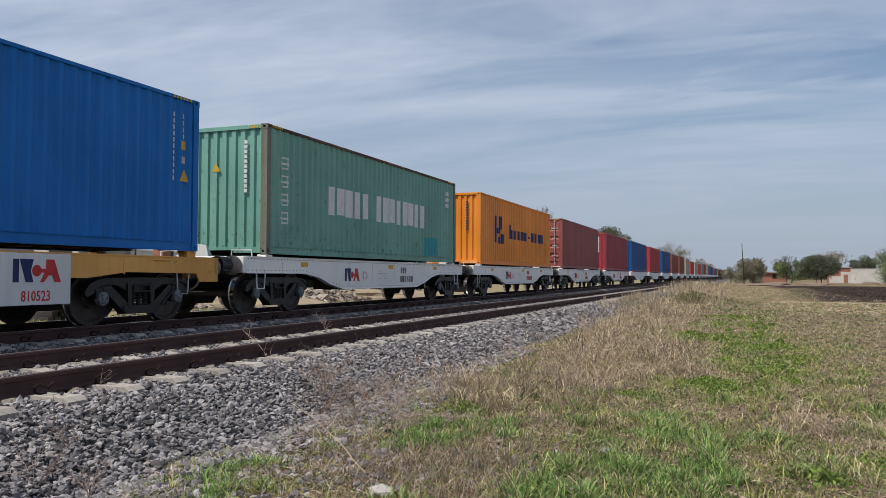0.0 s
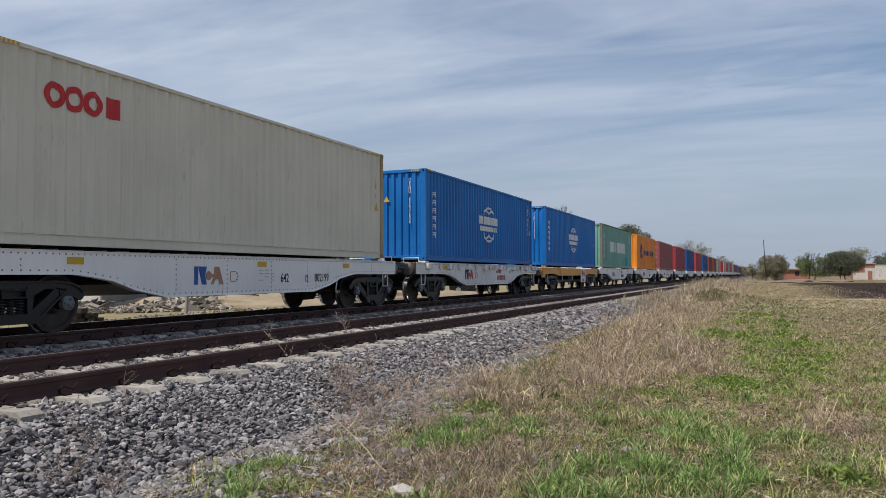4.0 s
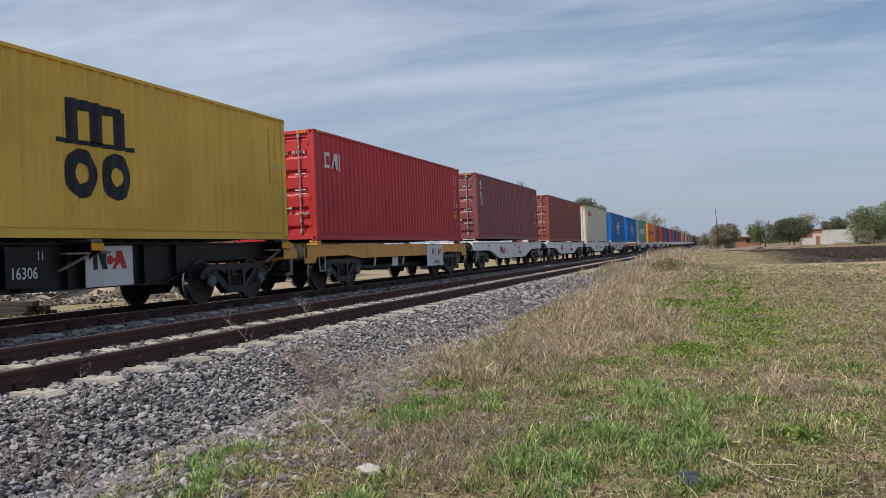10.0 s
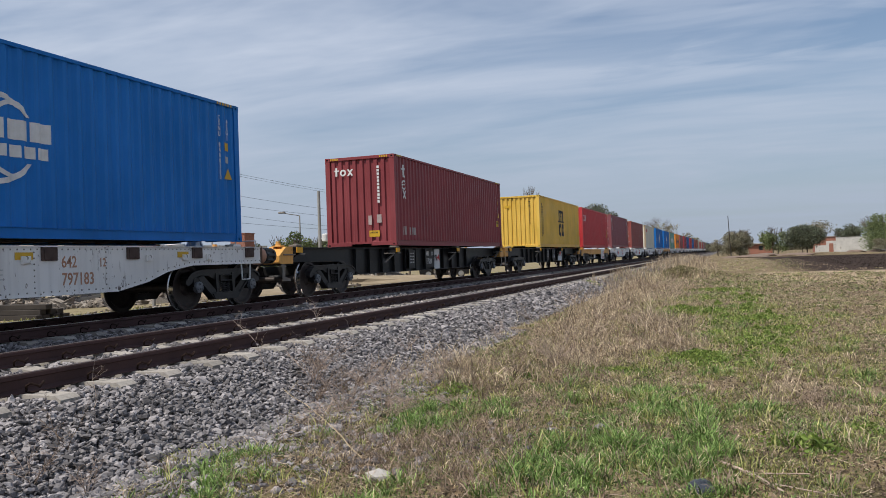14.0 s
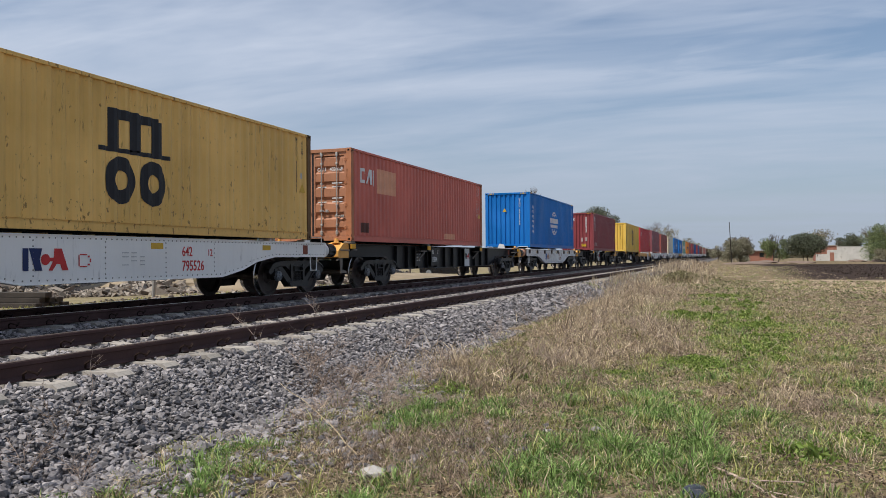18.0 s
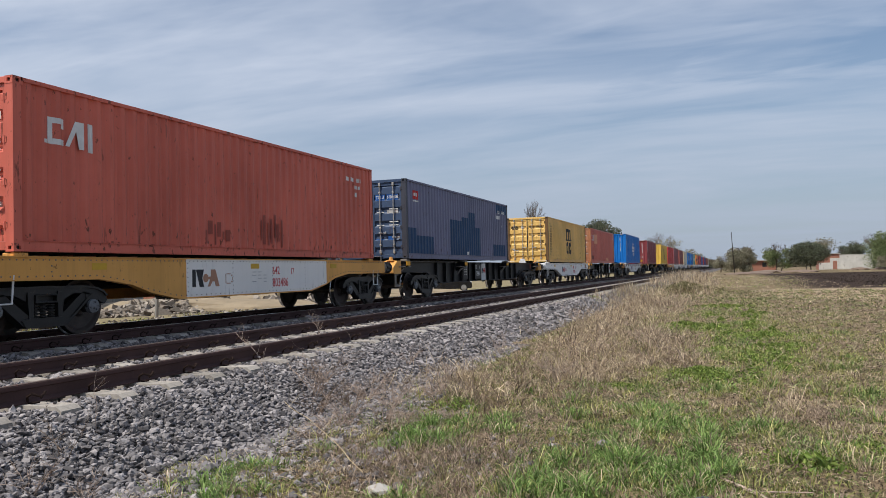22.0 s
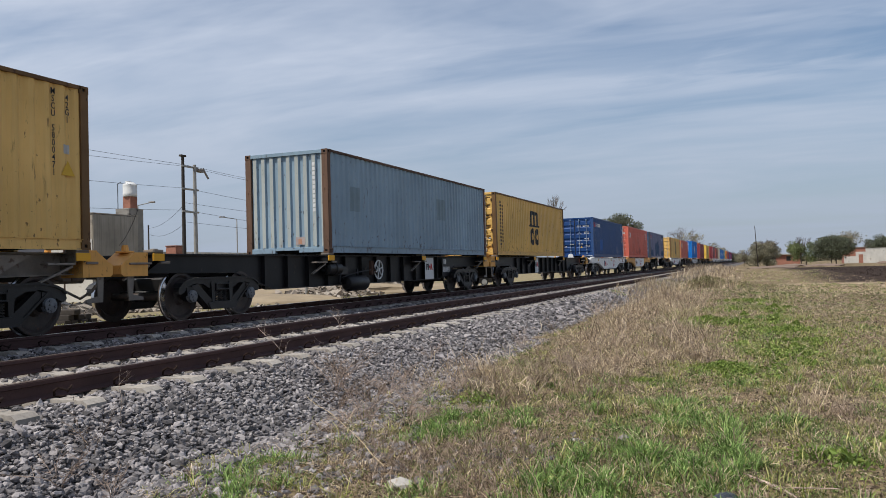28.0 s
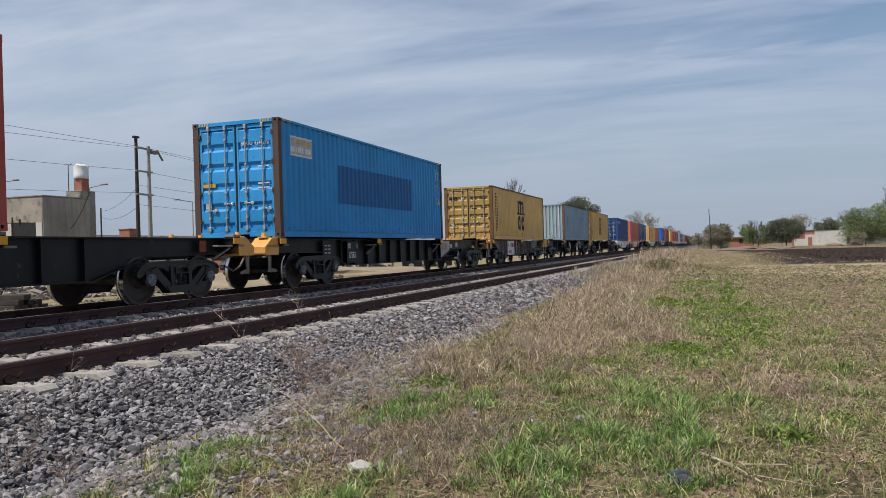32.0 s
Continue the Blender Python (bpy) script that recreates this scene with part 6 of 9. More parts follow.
    dict(key="sky_blue", lift=-0.03, idt="BMOU 4246273", numtxt=("82", "11", "17585"), dip_far=7.2, notes=SKY_NOTES, o=-288.45, high=1, end="doors", rgb=(0.016, 0.178, 0.395), logo="framed", kind="black", far=7.3, near=0.66, num=-1.78, rust=0.6, post_mat=paint("rusty_blue_post", (0.10, 0.062, 0.045), 0.35, 1.0, 0.6, 0.6, 7.0), label="sky blue container with a dark repainted panel"),
    dict(key="last_red", o=-308.42, high=1, end="doors", rgb=(0.25, 0.05, 0.038), kind="black", far=6.85, near=0.66, num=-1.6, label="red-brown corrugated steel container"),
]
FAR_COLOURS = dict(b=(0.012, 0.075, 0.24), r=(0.42, 0.04, 0.042), n=(0.22, 0.06, 0.045), c=(0.40, 0.37, 0.29), g=(0.2, 0.22, 0.23), m=(0.40, 0.27, 0.055), o=(0.5, 0.14, 0.02))
FAR_LABEL = dict(b="blue", r="red", n="brown", c="cream", g="grey", m="mustard", o="orange")
FAR_ROW = "brbnncrcrgncnbbrnbcmrbnobgrnbcrb"

# way of the train along the line, seconds and metres
WAY = ((0, 0.0), (1.5, 13.86), (3, 27.63), (4, 36.88), (4.5, 41.59), (6.5, 60.42), (7.5, 69.92), (8.5, 79.32), (9.5, 88.40), (11, 102.50), (12, 112.00), (13.5, 126.47), (14.5, 135.90), (17, 159.78), (18.5, 173.96),
       (19.5, 183.80), (21, 198.30), (22, 208.15), (23, 217.89), (24.5, 232.28), (26.5, 251.54), (27.5, 261.20), (28.5, 270.93), (29.5, 280.52), (30.5, 290.22), (31.2, 297.24), (32, 305.10))
ROLLING, SPINNING = [], []


def far_bogie():
    s = Shape()
    for sx in (-1, 1):
        f = side_frame()
        s.add([(x + sx * 1.06, y, z) for x, y, z in f.v], f.f)
        for dy in (-0.915, 0.915):
            s.rod((sx * 0.78, dy, WHEEL_R), (sx * 0.9, dy, WHEEL_R), WHEEL_R, 16)
    return s


def far_wagon():
    ob = thing("flat_wagon", WHITE_W, "railway wagon", "wagons of the train")
    part("frame", shared("flat_frame", flat_frame), STEEL_BLACK, ob)
    for sx in (1, -1):
        part("side_sill", shared("flat_sill", flat_sill), WHITE_PAINT, ob, at=pose(0, 0, 0, 0, 0, 0 if sx > 0 else 180))
        part("end_sill", shared("end_sill", end_sill), WHITE_PAINT, ob, at=pose(0, 0, 0, 0, 0, 0 if sx > 0 else 180) @ pose(0, -6.8, 0))
        part("bogie", shared("far_bogie", far_bogie), BOGIE, ob, at=pose(0, 5.5 * sx, 0))
        for sy in (1, -1):
            part("lock_pad", shared("lock_pad", lock_pad), WHITE_PAINT, ob, at=pose(sx * 1.1, sy * 5.95, 1.255))
    return ob


def make_train():
    for k, row in enumerate(TRAIN):
        row["off"] = 3.7 * k
        row["grafmat"] = PALE_RUST
        if row["key"] in ("slate", "sky_blue"):
            row["darkpatch"] = surface("patch_" + row["key"], (0.17, 0.235, 0.27) if row["key"] == "slate" else (0.010, 0.115, 0.31), 0.5, 0.0, 0.15, 3.0)
        ob, h = container(row)
        paint_logo(ob, row, h)
        end_marks(ob, row, h)
        y = row["o"] + C_LEN / 2
        base = 1.327 + row.get("lift", 0.0)
        ROLLING.append((ob, pose(TRAIN_TRACK, y, RAIL + base)))
        if row["kind"] == "flat":
            row["w_mat"], row["w_label"] = WHITE_PAINT, WHITE_W
            if row.get("w_rust"):
                row["w_mat"], row["end_mat"], row["w_label"] = WHITE_RUSTY, RUSTY_POST, "white-painted flat wagon, rust-stained along its top edge"
            if row.get("tint"):
                row["w_end"], row["w_mat"], row["w_label"] = YELLOW_PAINT, YELLOW_PAINT, "flat wagon with yellow ends and a white middle panel"
            w, wheels = flat_wagon(row)
        elif row["kind"] == "yellow":
            row["w_label"] = YELLOW_W
            w, wheels = yellow_wagon(row)
        elif row["kind"] == "grey":
            row["w_label"], row["w_mat"] = "short grey weathered skeletal wagon with a white plate", SILVER_GREY
            w, wheels = grey_wagon(row)
        else:
            row["w_label"] = BLACK_W
            row["rig"] = 6.096 + row["far"] - 0.9 if row["far"] > 3 else -6.096 - row["near"] + 0.9
            w, wheels = skeleton_wagon(row)
        ROLLING.append((w, pose(TRAIN_TRACK, y, RAIL)))
        SPINNING.extend(wheels)
    o = TRAIN[0]["o"]
    tall = random.Random(4)
    far_mats = {}
    for c in FAR_ROW:
        o += 15.35
        if c not in far_mats:
            far_mats[c] = paint("far_" + FAR_LABEL[c], FAR_COLOURS[c], 0.15, 0.3, 0.3, 0.45, len(far_mats) * 2.1)
        row = dict(key="far_" + c, rgb=FAR_COLOURS[c], mat=far_mats[c], high=tall.random() < 0.75, end="front", off=0, label=FAR_LABEL[c] + " corrugated steel container on a white flat wagon")
        ob, h = container(row, True)
        ROLLING.append((ob, pose(TRAIN_TRACK, o + C_LEN / 2, RAIL + 1.327)))
        ROLLING.append((far_wagon(), pose(TRAIN_TRACK, o + C_LEN / 2, RAIL)))


def motions():
    """The whole train rolls along the line; its wheels turn with it."""
    for ob, m in ROLLING:
        walk(ob, [(t, Matrix.Translation((0, s, 0)) @ m) for t, s in WAY])
    times = [k / 15 for k in range(481)]
    gone = np.interp(times, [t for t, _ in WAY], [s for _, s in WAY])
    for k, (w, dy) in enumerate(SPINNING):
        first = (k * 37) % 60
        walk(w, [(t, pose(0, dy, WHEEL_R, first - math.degrees(s / WHEEL_R))) for t, s in zip(times, gone)])


WHITE_RUSTY = paint("rust_stained_white", (0.76, 0.745, 0.72), 0.10, 1.0, 0.35, 0.55, 11.0)
make_train()

# ---- ground and tracks ----
def ground_height(x, y):
    """Height of the bare ground."""
    z = 0.06 * noise.noise(Vector((x * 0.35, y * 0.22, 0))) + 0.03 * noise.noise(Vector((x * 1.3, y * 1.1, 3)))
    z *= min(1.0, max(0.0, 1 - (abs(x) + abs(y)) / 900))
    open_z = z
    if x < -4.3:
        t = min(1, (-4.3 - x) / 1.0)
        z = z * (1 - t) + t * 0.30
    if x < -13.2:
        t = min(1, (-13.2 - x) / 2.0)
        z = 0.30 * (1 - t) + t * (0.05 + open_z)
    return z


def make_ground():
    xs = sorted({*np.arange(-60, 60.1, 4).tolist(), *np.arange(-16, 12, 0.4).tolist(), -2500, -900, -400, -180, -100, 100, 180, 400, 900, 2500})
    ys = sorted({*np.arange(-20, 40, 0.5).tolist(), *np.arange(40, 260, 5).tolist(), -2500, -600, -150, -60, 350, 500, 900, 1600, 3000, 4500})
    v = [(x, y, ground_height(x, y)) for y in ys for x in xs]
    n = len(xs)
    f = [(j * n + i, j * n + i + 1, (j + 1) * n + i + 1, (j + 1) * n + i) for j in range(len(ys) - 1) for i in range(n - 1)]
    ob = part("ground", Shape().add(v, f).mesh("ground", False), GROUND)
    ob.data.polygons.foreach_set("use_smooth", [True] * len(ob.data.polygons))
    tagged(ob, "dry straw-coloured field with green grass and bare soil", "ground", kind="structure")


def ground_material():
    m, n, ln, b = material("field_soil")
    v = coords(n, ln)
    big, mid, fine = noise_node(n, ln, v, 0.16, 5.0), noise_node(n, ln, v, 1.1, 6.0, 0.65), noise_node(n, ln, v, 14.0, 6.0, 0.7)
    straw = mix_node(n, ln, ramp_node(n, ln, fine, 0.36, 0.60), (0.045, 0.032, 0.022), (0.32, 0.235, 0.145))
    green = mix_node(n, ln, ramp_node(n, ln, fine, 0.36, 0.60), (0.03, 0.028, 0.015), (0.16, 0.15, 0.07))
    col = mix_node(n, ln, ramp_node(n, ln, mid, 0.46, 0.62), straw, green)
    soil = mix_node(n, ln, ramp_node(n, ln, fine, 0.3, 0.7), (0.22, 0.17, 0.115), (0.42, 0.34, 0.24))
    col = mix_node(n, ln, ramp_node(n, ln, big, 0.55, 0.68), col, soil)
    # sandy yard beyond the line
    sep = n.new("ShaderNodeSeparateXYZ")
    ln.new(v, sep.inputs[0])
    west = n.new("ShaderNodeMapRange")
    west.inputs["From Min"].default_value, west.inputs["From Max"].default_value = -12.5, -14.5
    ln.new(sep.outputs[0], west.inputs["Value"])
    sand = mix_node(n, ln, ramp_node(n, ln, mid, 0.35, 0.7), (0.185, 0.15, 0.09), (0.30, 0.255, 0.15))
    col = mix_node(n, ln, west.outputs[0], col, sand)
    # burnt strip
    mp = n.new("ShaderNodeMapping")
    mp.inputs["Location"].default_value, mp.inputs["Scale"].default_value = (-30 / 23, -97 / 41, 0), (1 / 23, 1 / 41, 0)
    ln.new(v, mp.inputs[0])
    warp = mix_node(n, ln, 0.12, mp.outputs[0], noise_colour(n, ln, v, 0.12))
    fold, sides, edge = n.new("ShaderNodeVectorMath"), n.new("ShaderNodeSeparateXYZ"), n.new("ShaderNodeMath")
    fold.operation, edge.operation = "ABSOLUTE", "MAXIMUM"
    ln.new(warp, fold.inputs[0]); ln.new(fold.outputs[0], sides.inputs[0])
    ln.new(sides.outputs[0], edge.inputs[0]); ln.new(sides.outputs[1], edge.inputs[1])
    mp2, far = n.new("ShaderNodeMapping"), n.new("ShaderNodeVectorMath")
    mp2.inputs["Location"].default_value, mp2.inputs["Scale"].default_value = (-9 / 6, -45 / 9, 0), (1 / 6, 1 / 9, 0)
    far.operation = "LENGTH"
    ln.new(v, mp2.inputs[0]); ln.new(mix_node(n, ln, 0.25, mp2.outputs[0], noise_colour(n, ln, v, 0.3)), far.inputs[0])
    col = mix_node(n, ln, ramp_node(n, ln, far.outputs["Value"], 0.75, 1.1, (1, 1, 1), (0, 0, 0)), col, mix_node(n, ln, ramp_node(n, ln, fine, 0.3, 0.7), (0.30, 0.225, 0.145), (0.50, 0.40, 0.28)))
    burn = ramp_node(n, ln, edge.outputs[0], 0.88, 0.97, (1, 1, 1), (0, 0, 0))
    col = mix_node(n, ln, burn, col, mix_node(n, ln, ramp_node(n, ln, mid, 0.3, 0.7), (0.022, 0.015, 0.012), (0.062, 0.042, 0.032)))
    ln.new(col, b.inputs["Base Color"])
    b.inputs["Roughness"].default_value, b.inputs["Specular IOR Level"].default_value = 0.95, 0.08
    bump_node(n, ln, b, fine, 0.8, 0.03)
    return m


def noise_colour(n, ln, vec, scale):
    t = n.new("ShaderNodeTexNoise")
    t.inputs["Scale"].default_value, t.inputs["Detail"].default_value = scale, 4.0
    ln.new(vec, t.inputs["Vector"])
    return t.outputs["Color"]


GROUND = ground_material()
make_ground()
BALLAST_BED = surface("ballast_bed", (0.12, 0.108, 0.104), 0.95, 0.0, 0.5, 9.0, 0.9, 26.0)


def ballast_top(x):
    """Height of the ballast across the line."""
    pts = ((-13.9, 0.0), (-12.6, 0.39), (-9.45, 0.39), (-8.9, 0.33), (-8.2, 0.39), (-5.2, 0.39), (-4.95, 0.33), (-4.05, -0.08))
    return float(np.interp(x, [p[0] for p in pts], [p[1] for p in pts]))


def make_bed():
    xs = [-13.9, -13.2, -12.6, -11, -9.45, -8.9, -8.2, -6.5, -5.25, -4.95, -4.5, -4.05]
    ys = [-40, -10, 0, *np.arange(2, 60, 2).tolist(), 80, 120, 200, 400, 800, 1500]
    v = [(x, y, ballast_top(x) + 0.02 * noise.noise(Vector((x * 2, y, 0)))) for y in ys for x in xs]
    n = len(xs)
    f = [(j * n + i, j * n + i + 1, (j + 1) * n + i + 1, (j + 1) * n + i) for j in range(len(ys) - 1) for i in range(n - 1)]
    tagged(part("ballast_bed", Shape().add(v, f), BALLAST_BED), "grey crushed-stone track bed", "ballast", kind="structure")


make_bed()


def rail_profile():
    return [(-0.07, 0.0), (0.07, 0.0), (0.07, 0.012), (0.012, 0.035), (0.012, 0.115), (0.035, 0.125), (0.036, 0.155), (0.028, 0.165), (-0.028, 0.165), (-0.036, 0.155), (-0.035, 0.125), (-0.012, 0.115), (-0.012, 0.035), (-0.07, 0.012)]


def make_track(name, centre, top_mat, label):
    t = thing(name, label, "railway track", kind="structure")
    for sx in (-1, 1):
        s = Shape()
        s.prism(rail_profile(), -60, 1500, axis=1)
        part("rail", s, RAIL_SIDE, t, at=pose(centre + sx * HALF_GAUGE, 0, RAIL - 0.165))
        part("rail_head", Shape().box(-0.03, 0.03, -60, 1500, 0, 0.003), top_mat, t, "worn running surface", pose(centre + sx * HALF_GAUGE, 0, RAIL - 0.002))
    return t


near_track = make_track("near_track", NEAR_TRACK, RAIL_TOP, "unused track with rusty rails on concrete sleepers")
train_track = make_track("train_track", TRAIN_TRACK, RAIL_BRIGHT, "track in use with shiny rails on concrete sleepers")


def sleeper():
    """Concrete sleeper, its top hollowed in the middle, chamfered at the ends."""
    s = Shape()
    prof = [(-1.36, 0.02), (-1.30, 0.055), (-0.6, 0.055), (-0.4, 0.03), (0.4, 0.03), (0.6, 0.055), (1.30, 0.055), (1.36, 0.02)]
    v, f = [], []
    for x, z in prof:
        v += [(x, -0.13, -0.12), (x, -0.105, z), (x, 0.105, z), (x, 0.13, -0.12)]
    for i in range(len(prof) - 1):
        for j in range(3):
            f.append((4 * i + j, 4 * i + 4 + j, 4 * i + 5 + j, 4 * i + 1 + j))
    f += [(0, 1, 2, 3), (4 * len(prof) - 1, 4 * len(prof) - 2, 4 * len(prof) - 3, 4 * len(prof) - 4)]
    s.add(v, f)
    return s


def clips():
    """Spring clips that hold the rails, two a rail."""
    s = Shape()
    for g in (-HALF_GAUGE, HALF_GAUGE):
        for sx in (-1, 1):
            x = g + sx * 0.11
            s.pipe([(x - sx * 0.04, -0.03, 0.075), (x, -0.07, 0.12), (x + sx * 0.06, -0.08, 0.15), (x + sx * 0.10, -0.02, 0.12), (x + sx * 0.08, 0.04, 0.14), (x + sx * 0.04, 0.08, 0.145), (x, 0.07, 0.09)], 0.011, 5)
            s.box(x - 0.03, x + 0.03, -0.035, 0.035, 0.05, 0.068)
    return s


CLIP = surface("dark_clip", (0.026, 0.016, 0.013), 0.9, 0.0, 0.3, 8.0, 0.2, 40.0, spec=0.08)
SLEEPER_MAT = piece_material("sleeper_concrete", (0.37, 0.335, 0.295), (0.46, 0.42, 0.375), 0.9, 0.25, 0.3, 30.0, False)


def lay_sleepers(track, centre, y0, count, pitch, clip_to):
    me, cl = shared("sleeper", sleeper), shared("clips", clips)
    for k in range(count):
        y = y0 + k * pitch
        s = part("sleeper", me, SLEEPER_MAT, track, at=pose(centre, y, RAIL - 0.165 - 0.055, 0, 0, 0.6 * math.sin(k * 2.3)))
        if y < clip_to:
            part("rail_clips", cl, CLIP, s, at=pose(0, 0, 0))


lay_sleepers(near_track, NEAR_TRACK, 1.05 - 24 * 0.67, 174, 0.67, 45)
lay_sleepers(train_track, TRAIN_TRACK, 4.1 - 28 * 0.67, 138, 0.67, 40)

# ---- ballast stones, grass and weeds ----
RNG = np.random.default_rng(7)


def stuff(name, verts, faces, mat, label, category, smooth=False):
    """One joined mesh of what nobody could count. faces: array (n, 3) or (n, 4)."""
    me = bpy.data.meshes.new(name)
    k = faces.shape[1]
    me.vertices.add(len(verts))
    me.vertices.foreach_set("co", np.ascontiguousarray(verts, dtype=np.float32).ravel())
    me.loops.add(faces.size)
    me.loops.foreach_set("vertex_index", np.ascontiguousarray(faces, dtype=np.int32).ravel())
    me.polygons.add(len(faces))
    me.polygons.foreach_set("loop_start", np.arange(0, faces.size, k, dtype=np.int32))
    me.update(calc_edges=True)
    me.validate()
    me.polygons.foreach_set("use_smooth", [smooth] * len(faces))
    ob = new(name, me)
    me.materials.append(mat)
    return tagged(ob, label, category, kind="stuff")


def turns(n, rng):
    """n random rotation matrices."""
    q = rng.normal(size=(n, 4))
    q /= np.linalg.norm(q, axis=1)[:, None]
    w, x, y, z = q.T
    return np.stack([1 - 2 * (y * y + z * z), 2 * (x * y - z * w), 2 * (x * z + y * w), 2 * (x * y + z * w), 1 - 2 * (x * x + z * z), 2 * (y * z - x * w),
                     2 * (x * z - y * w), 2 * (y * z + x * w), 1 - 2 * (x * x + y * y)], 1).reshape(n, 3, 3)


OCTA = np.array([(1, 0, 0), (-1, 0, 0), (0, 1, 0), (0, -1, 0), (0, 0, 1), (0, 0, -1)], float)
OCTA_F = np.array([(0, 2, 4), (2, 1, 4), (1, 3, 4), (3, 0, 4), (2, 0, 5), (1, 2, 5), (3, 1, 5), (0, 3, 5)])


def round_stone():
    """Corners and faces of an icosahedron."""
    bm = bmesh.new()
    bmesh.ops.create_icosphere(bm, subdivisions=1, radius=1)
    bm.verts.ensure_lookup_table()
    v, f = np.array([tuple(p.co) for p in bm.verts]), np.array([[p.index for p in q.verts] for q in bm.faces])
    bm.free()
    return v, f


def lying(n, rng, tilt):
    """Turns about the upright, with a small tilt."""
    a, b, c = rng.uniform(0, math.tau, n), rng.normal(0, tilt, n), rng.normal(0, tilt, n)
    o, i = np.zeros(n), np.ones(n)
    z = np.stack([np.cos(a), -np.sin(a), o, np.sin(a), np.cos(a), o, o, o, i], 1).reshape(n, 3, 3)
    x = np.stack([i, o, o, o, np.cos(b), -np.sin(b), o, np.sin(b), np.cos(b)], 1).reshape(n, 3, 3)
    y = np.stack([np.cos(c), o, np.sin(c), o, i, o, -np.sin(c), o, np.cos(c)], 1).reshape(n, 3, 3)
    return np.einsum("nij,njk,nkl->nil", x, y, z)


def stones(places, radius, rng, shape=(OCTA, OCTA_F), rough=0.19):
    """Crushed stones: sharp-edged lumps, one at each place."""
    n, k = len(places), len(shape[0])
    v = shape[0][None] * rng.uniform(0.8, 1.2, (n, k, 1)) + rng.normal(0, rough, (n, k, 3))
    v = v * (np.array([1.28, 0.92, 0.60])[None, None] * rng.uniform(0.72, 1.28, (n, 1, 3)))
    v = np.einsum("nij,nkj->nki", lying(n, rng, 0.42), v)
    v = v * radius[:, None, None] + places[:, None]
    f = shape[1][None] + (np.arange(n) * k)[:, None, None]
    return v.reshape(-1, 3), f.reshape(-1, 3)


def scatter(x0, x1, y0, y1, per_m2, rng):
    n = int((x1 - x0) * (y1 - y0) * per_m2)
    return rng.uniform(x0, x1, n), rng.uniform(y0, y1, n)


STONE = piece_material("crushed_granite", (0.222, 0.206, 0.207), (0.41, 0.378, 0.374), 0.95, 0.6, 0.5, 45.0)


def make_ballast():
    sets = []
    for x0, x1, y0, y1, d, r in ((-5.4, -4.12, 2.4, 11, 2900, 0.0222), (-5.4, -4.12, 11, 18, 1700, 0.031), (-5.4, -4.2, 18, 33, 550, 0.050), (-7.95, -5.4, 2.4, 16, 1150, 0.0255), (-7.95, -5.4, 16, 34, 330, 0.042),
                                (-9.7, -7.95, 4, 20, 900, 0.029), (-9.7, -7.95, 20, 44, 240, 0.05), (-12.6, -9.7, 6, 34, 240, 0.040), (-4.25, -3.75, 2.4, 15, 850, 0.028), (-3.75, -3.3, 2.4, 10, 420, 0.027), (-3.3, -2.7, 3.6, 8.5, 150, 0.025), (-5.4, -4.12, -12, 2.4, 420, 0.042), (-7.95, -5.4, -12, 2.4, 260, 0.045), (-9.7, -7.95, -12, 4, 200, 0.05), (-12.6, -9.7, -12, 6, 110, 0.055)):
        x, y = scatter(x0, x1, y0, y1, d, RNG)
        z = np.array([ballast_top(a) for a in x]) + RNG.uniform(-0.03, 0.05, len(x))
        if x0 < -4.5 and x1 < -4.0:
            # keep rails and sleeper tops free
            c, s0 = (NEAR_TRACK, 1.05) if x0 > -9 else (TRAIN_TRACK, 4.1)
            ph = np.abs((y - s0 + 0.335) % 0.67 - 0.335)
            on = (ph < 0.155) & (np.abs(x - c) < 1.41)
            rail = np.minimum(np.abs(x - c - HALF_GAUGE), np.abs(x - c + HALF_GAUGE)) < 0.11
            keep = ~(on | rail)
            x, y, z = x[keep], y[keep], np.minimum(z[keep] + 0.025 * (np.abs(x[keep] - c) < 1.3), RAIL - 0.19)
        if x0 > -4.3:
            z = np.array([max(ballast_top(a), ground_height(a, b)) for a, b in zip(x, y)]) + 0.01
        sets.append((np.stack([x, y, z], 1), RNG.lognormal(0, 0.28, len(x)) * r))
    # stray stones on the worn spots
    for a, b, r in ((-2.0, 6.2, 0.7), (-2.4, 5.3, 0.6), (-3.0, 5.9, 0.5)):
        q = int(130 * r)
        x, y = RNG.normal(a, r * 0.5, q), RNG.normal(b, r * 0.6, q)
        sets.append((np.stack([x, y, np.array([ground_height(u, w) for u, w in zip(x, y)]) + 0.008], 1), RNG.lognormal(0, 0.3, q) * 0.024))
    # a few stones lying on the sleepers
    k = 260
    x, y = RNG.uniform(-7.9, -5.3, k), 1.05 + 0.67 * RNG.integers(0, 40, k) + RNG.uniform(-0.1, 0.1, k)
    sets.append((np.stack([x, y, np.full(k, RAIL - 0.15)], 1), RNG.uniform(0.012, 0.03, k)))
    p, r = np.concatenate([s[0] for s in sets]), np.concatenate([s[1] for s in sets])
    near = ((p[:, 0] > -5.45) & (p[:, 1] < 11)) | ((p[:, 0] > -8.2) & (p[:, 1] < 9))
    v, f = stones(p[near], r[near], RNG, round_stone(), 0.14)
    stuff("ballast", v, f, STONE, "grey crushed-stone ballast on the shoulder of the track", "gravel")
    v, f = stones(p[~near], r[~near], RNG)
    stuff("ballast", v, f, STONE, "grey crushed-stone ballast round the sleepers", "gravel")


make_ballast()


ARCH, LYING = (0.40, 1.0, 1.65), (0.94, 1.0, 1.05)


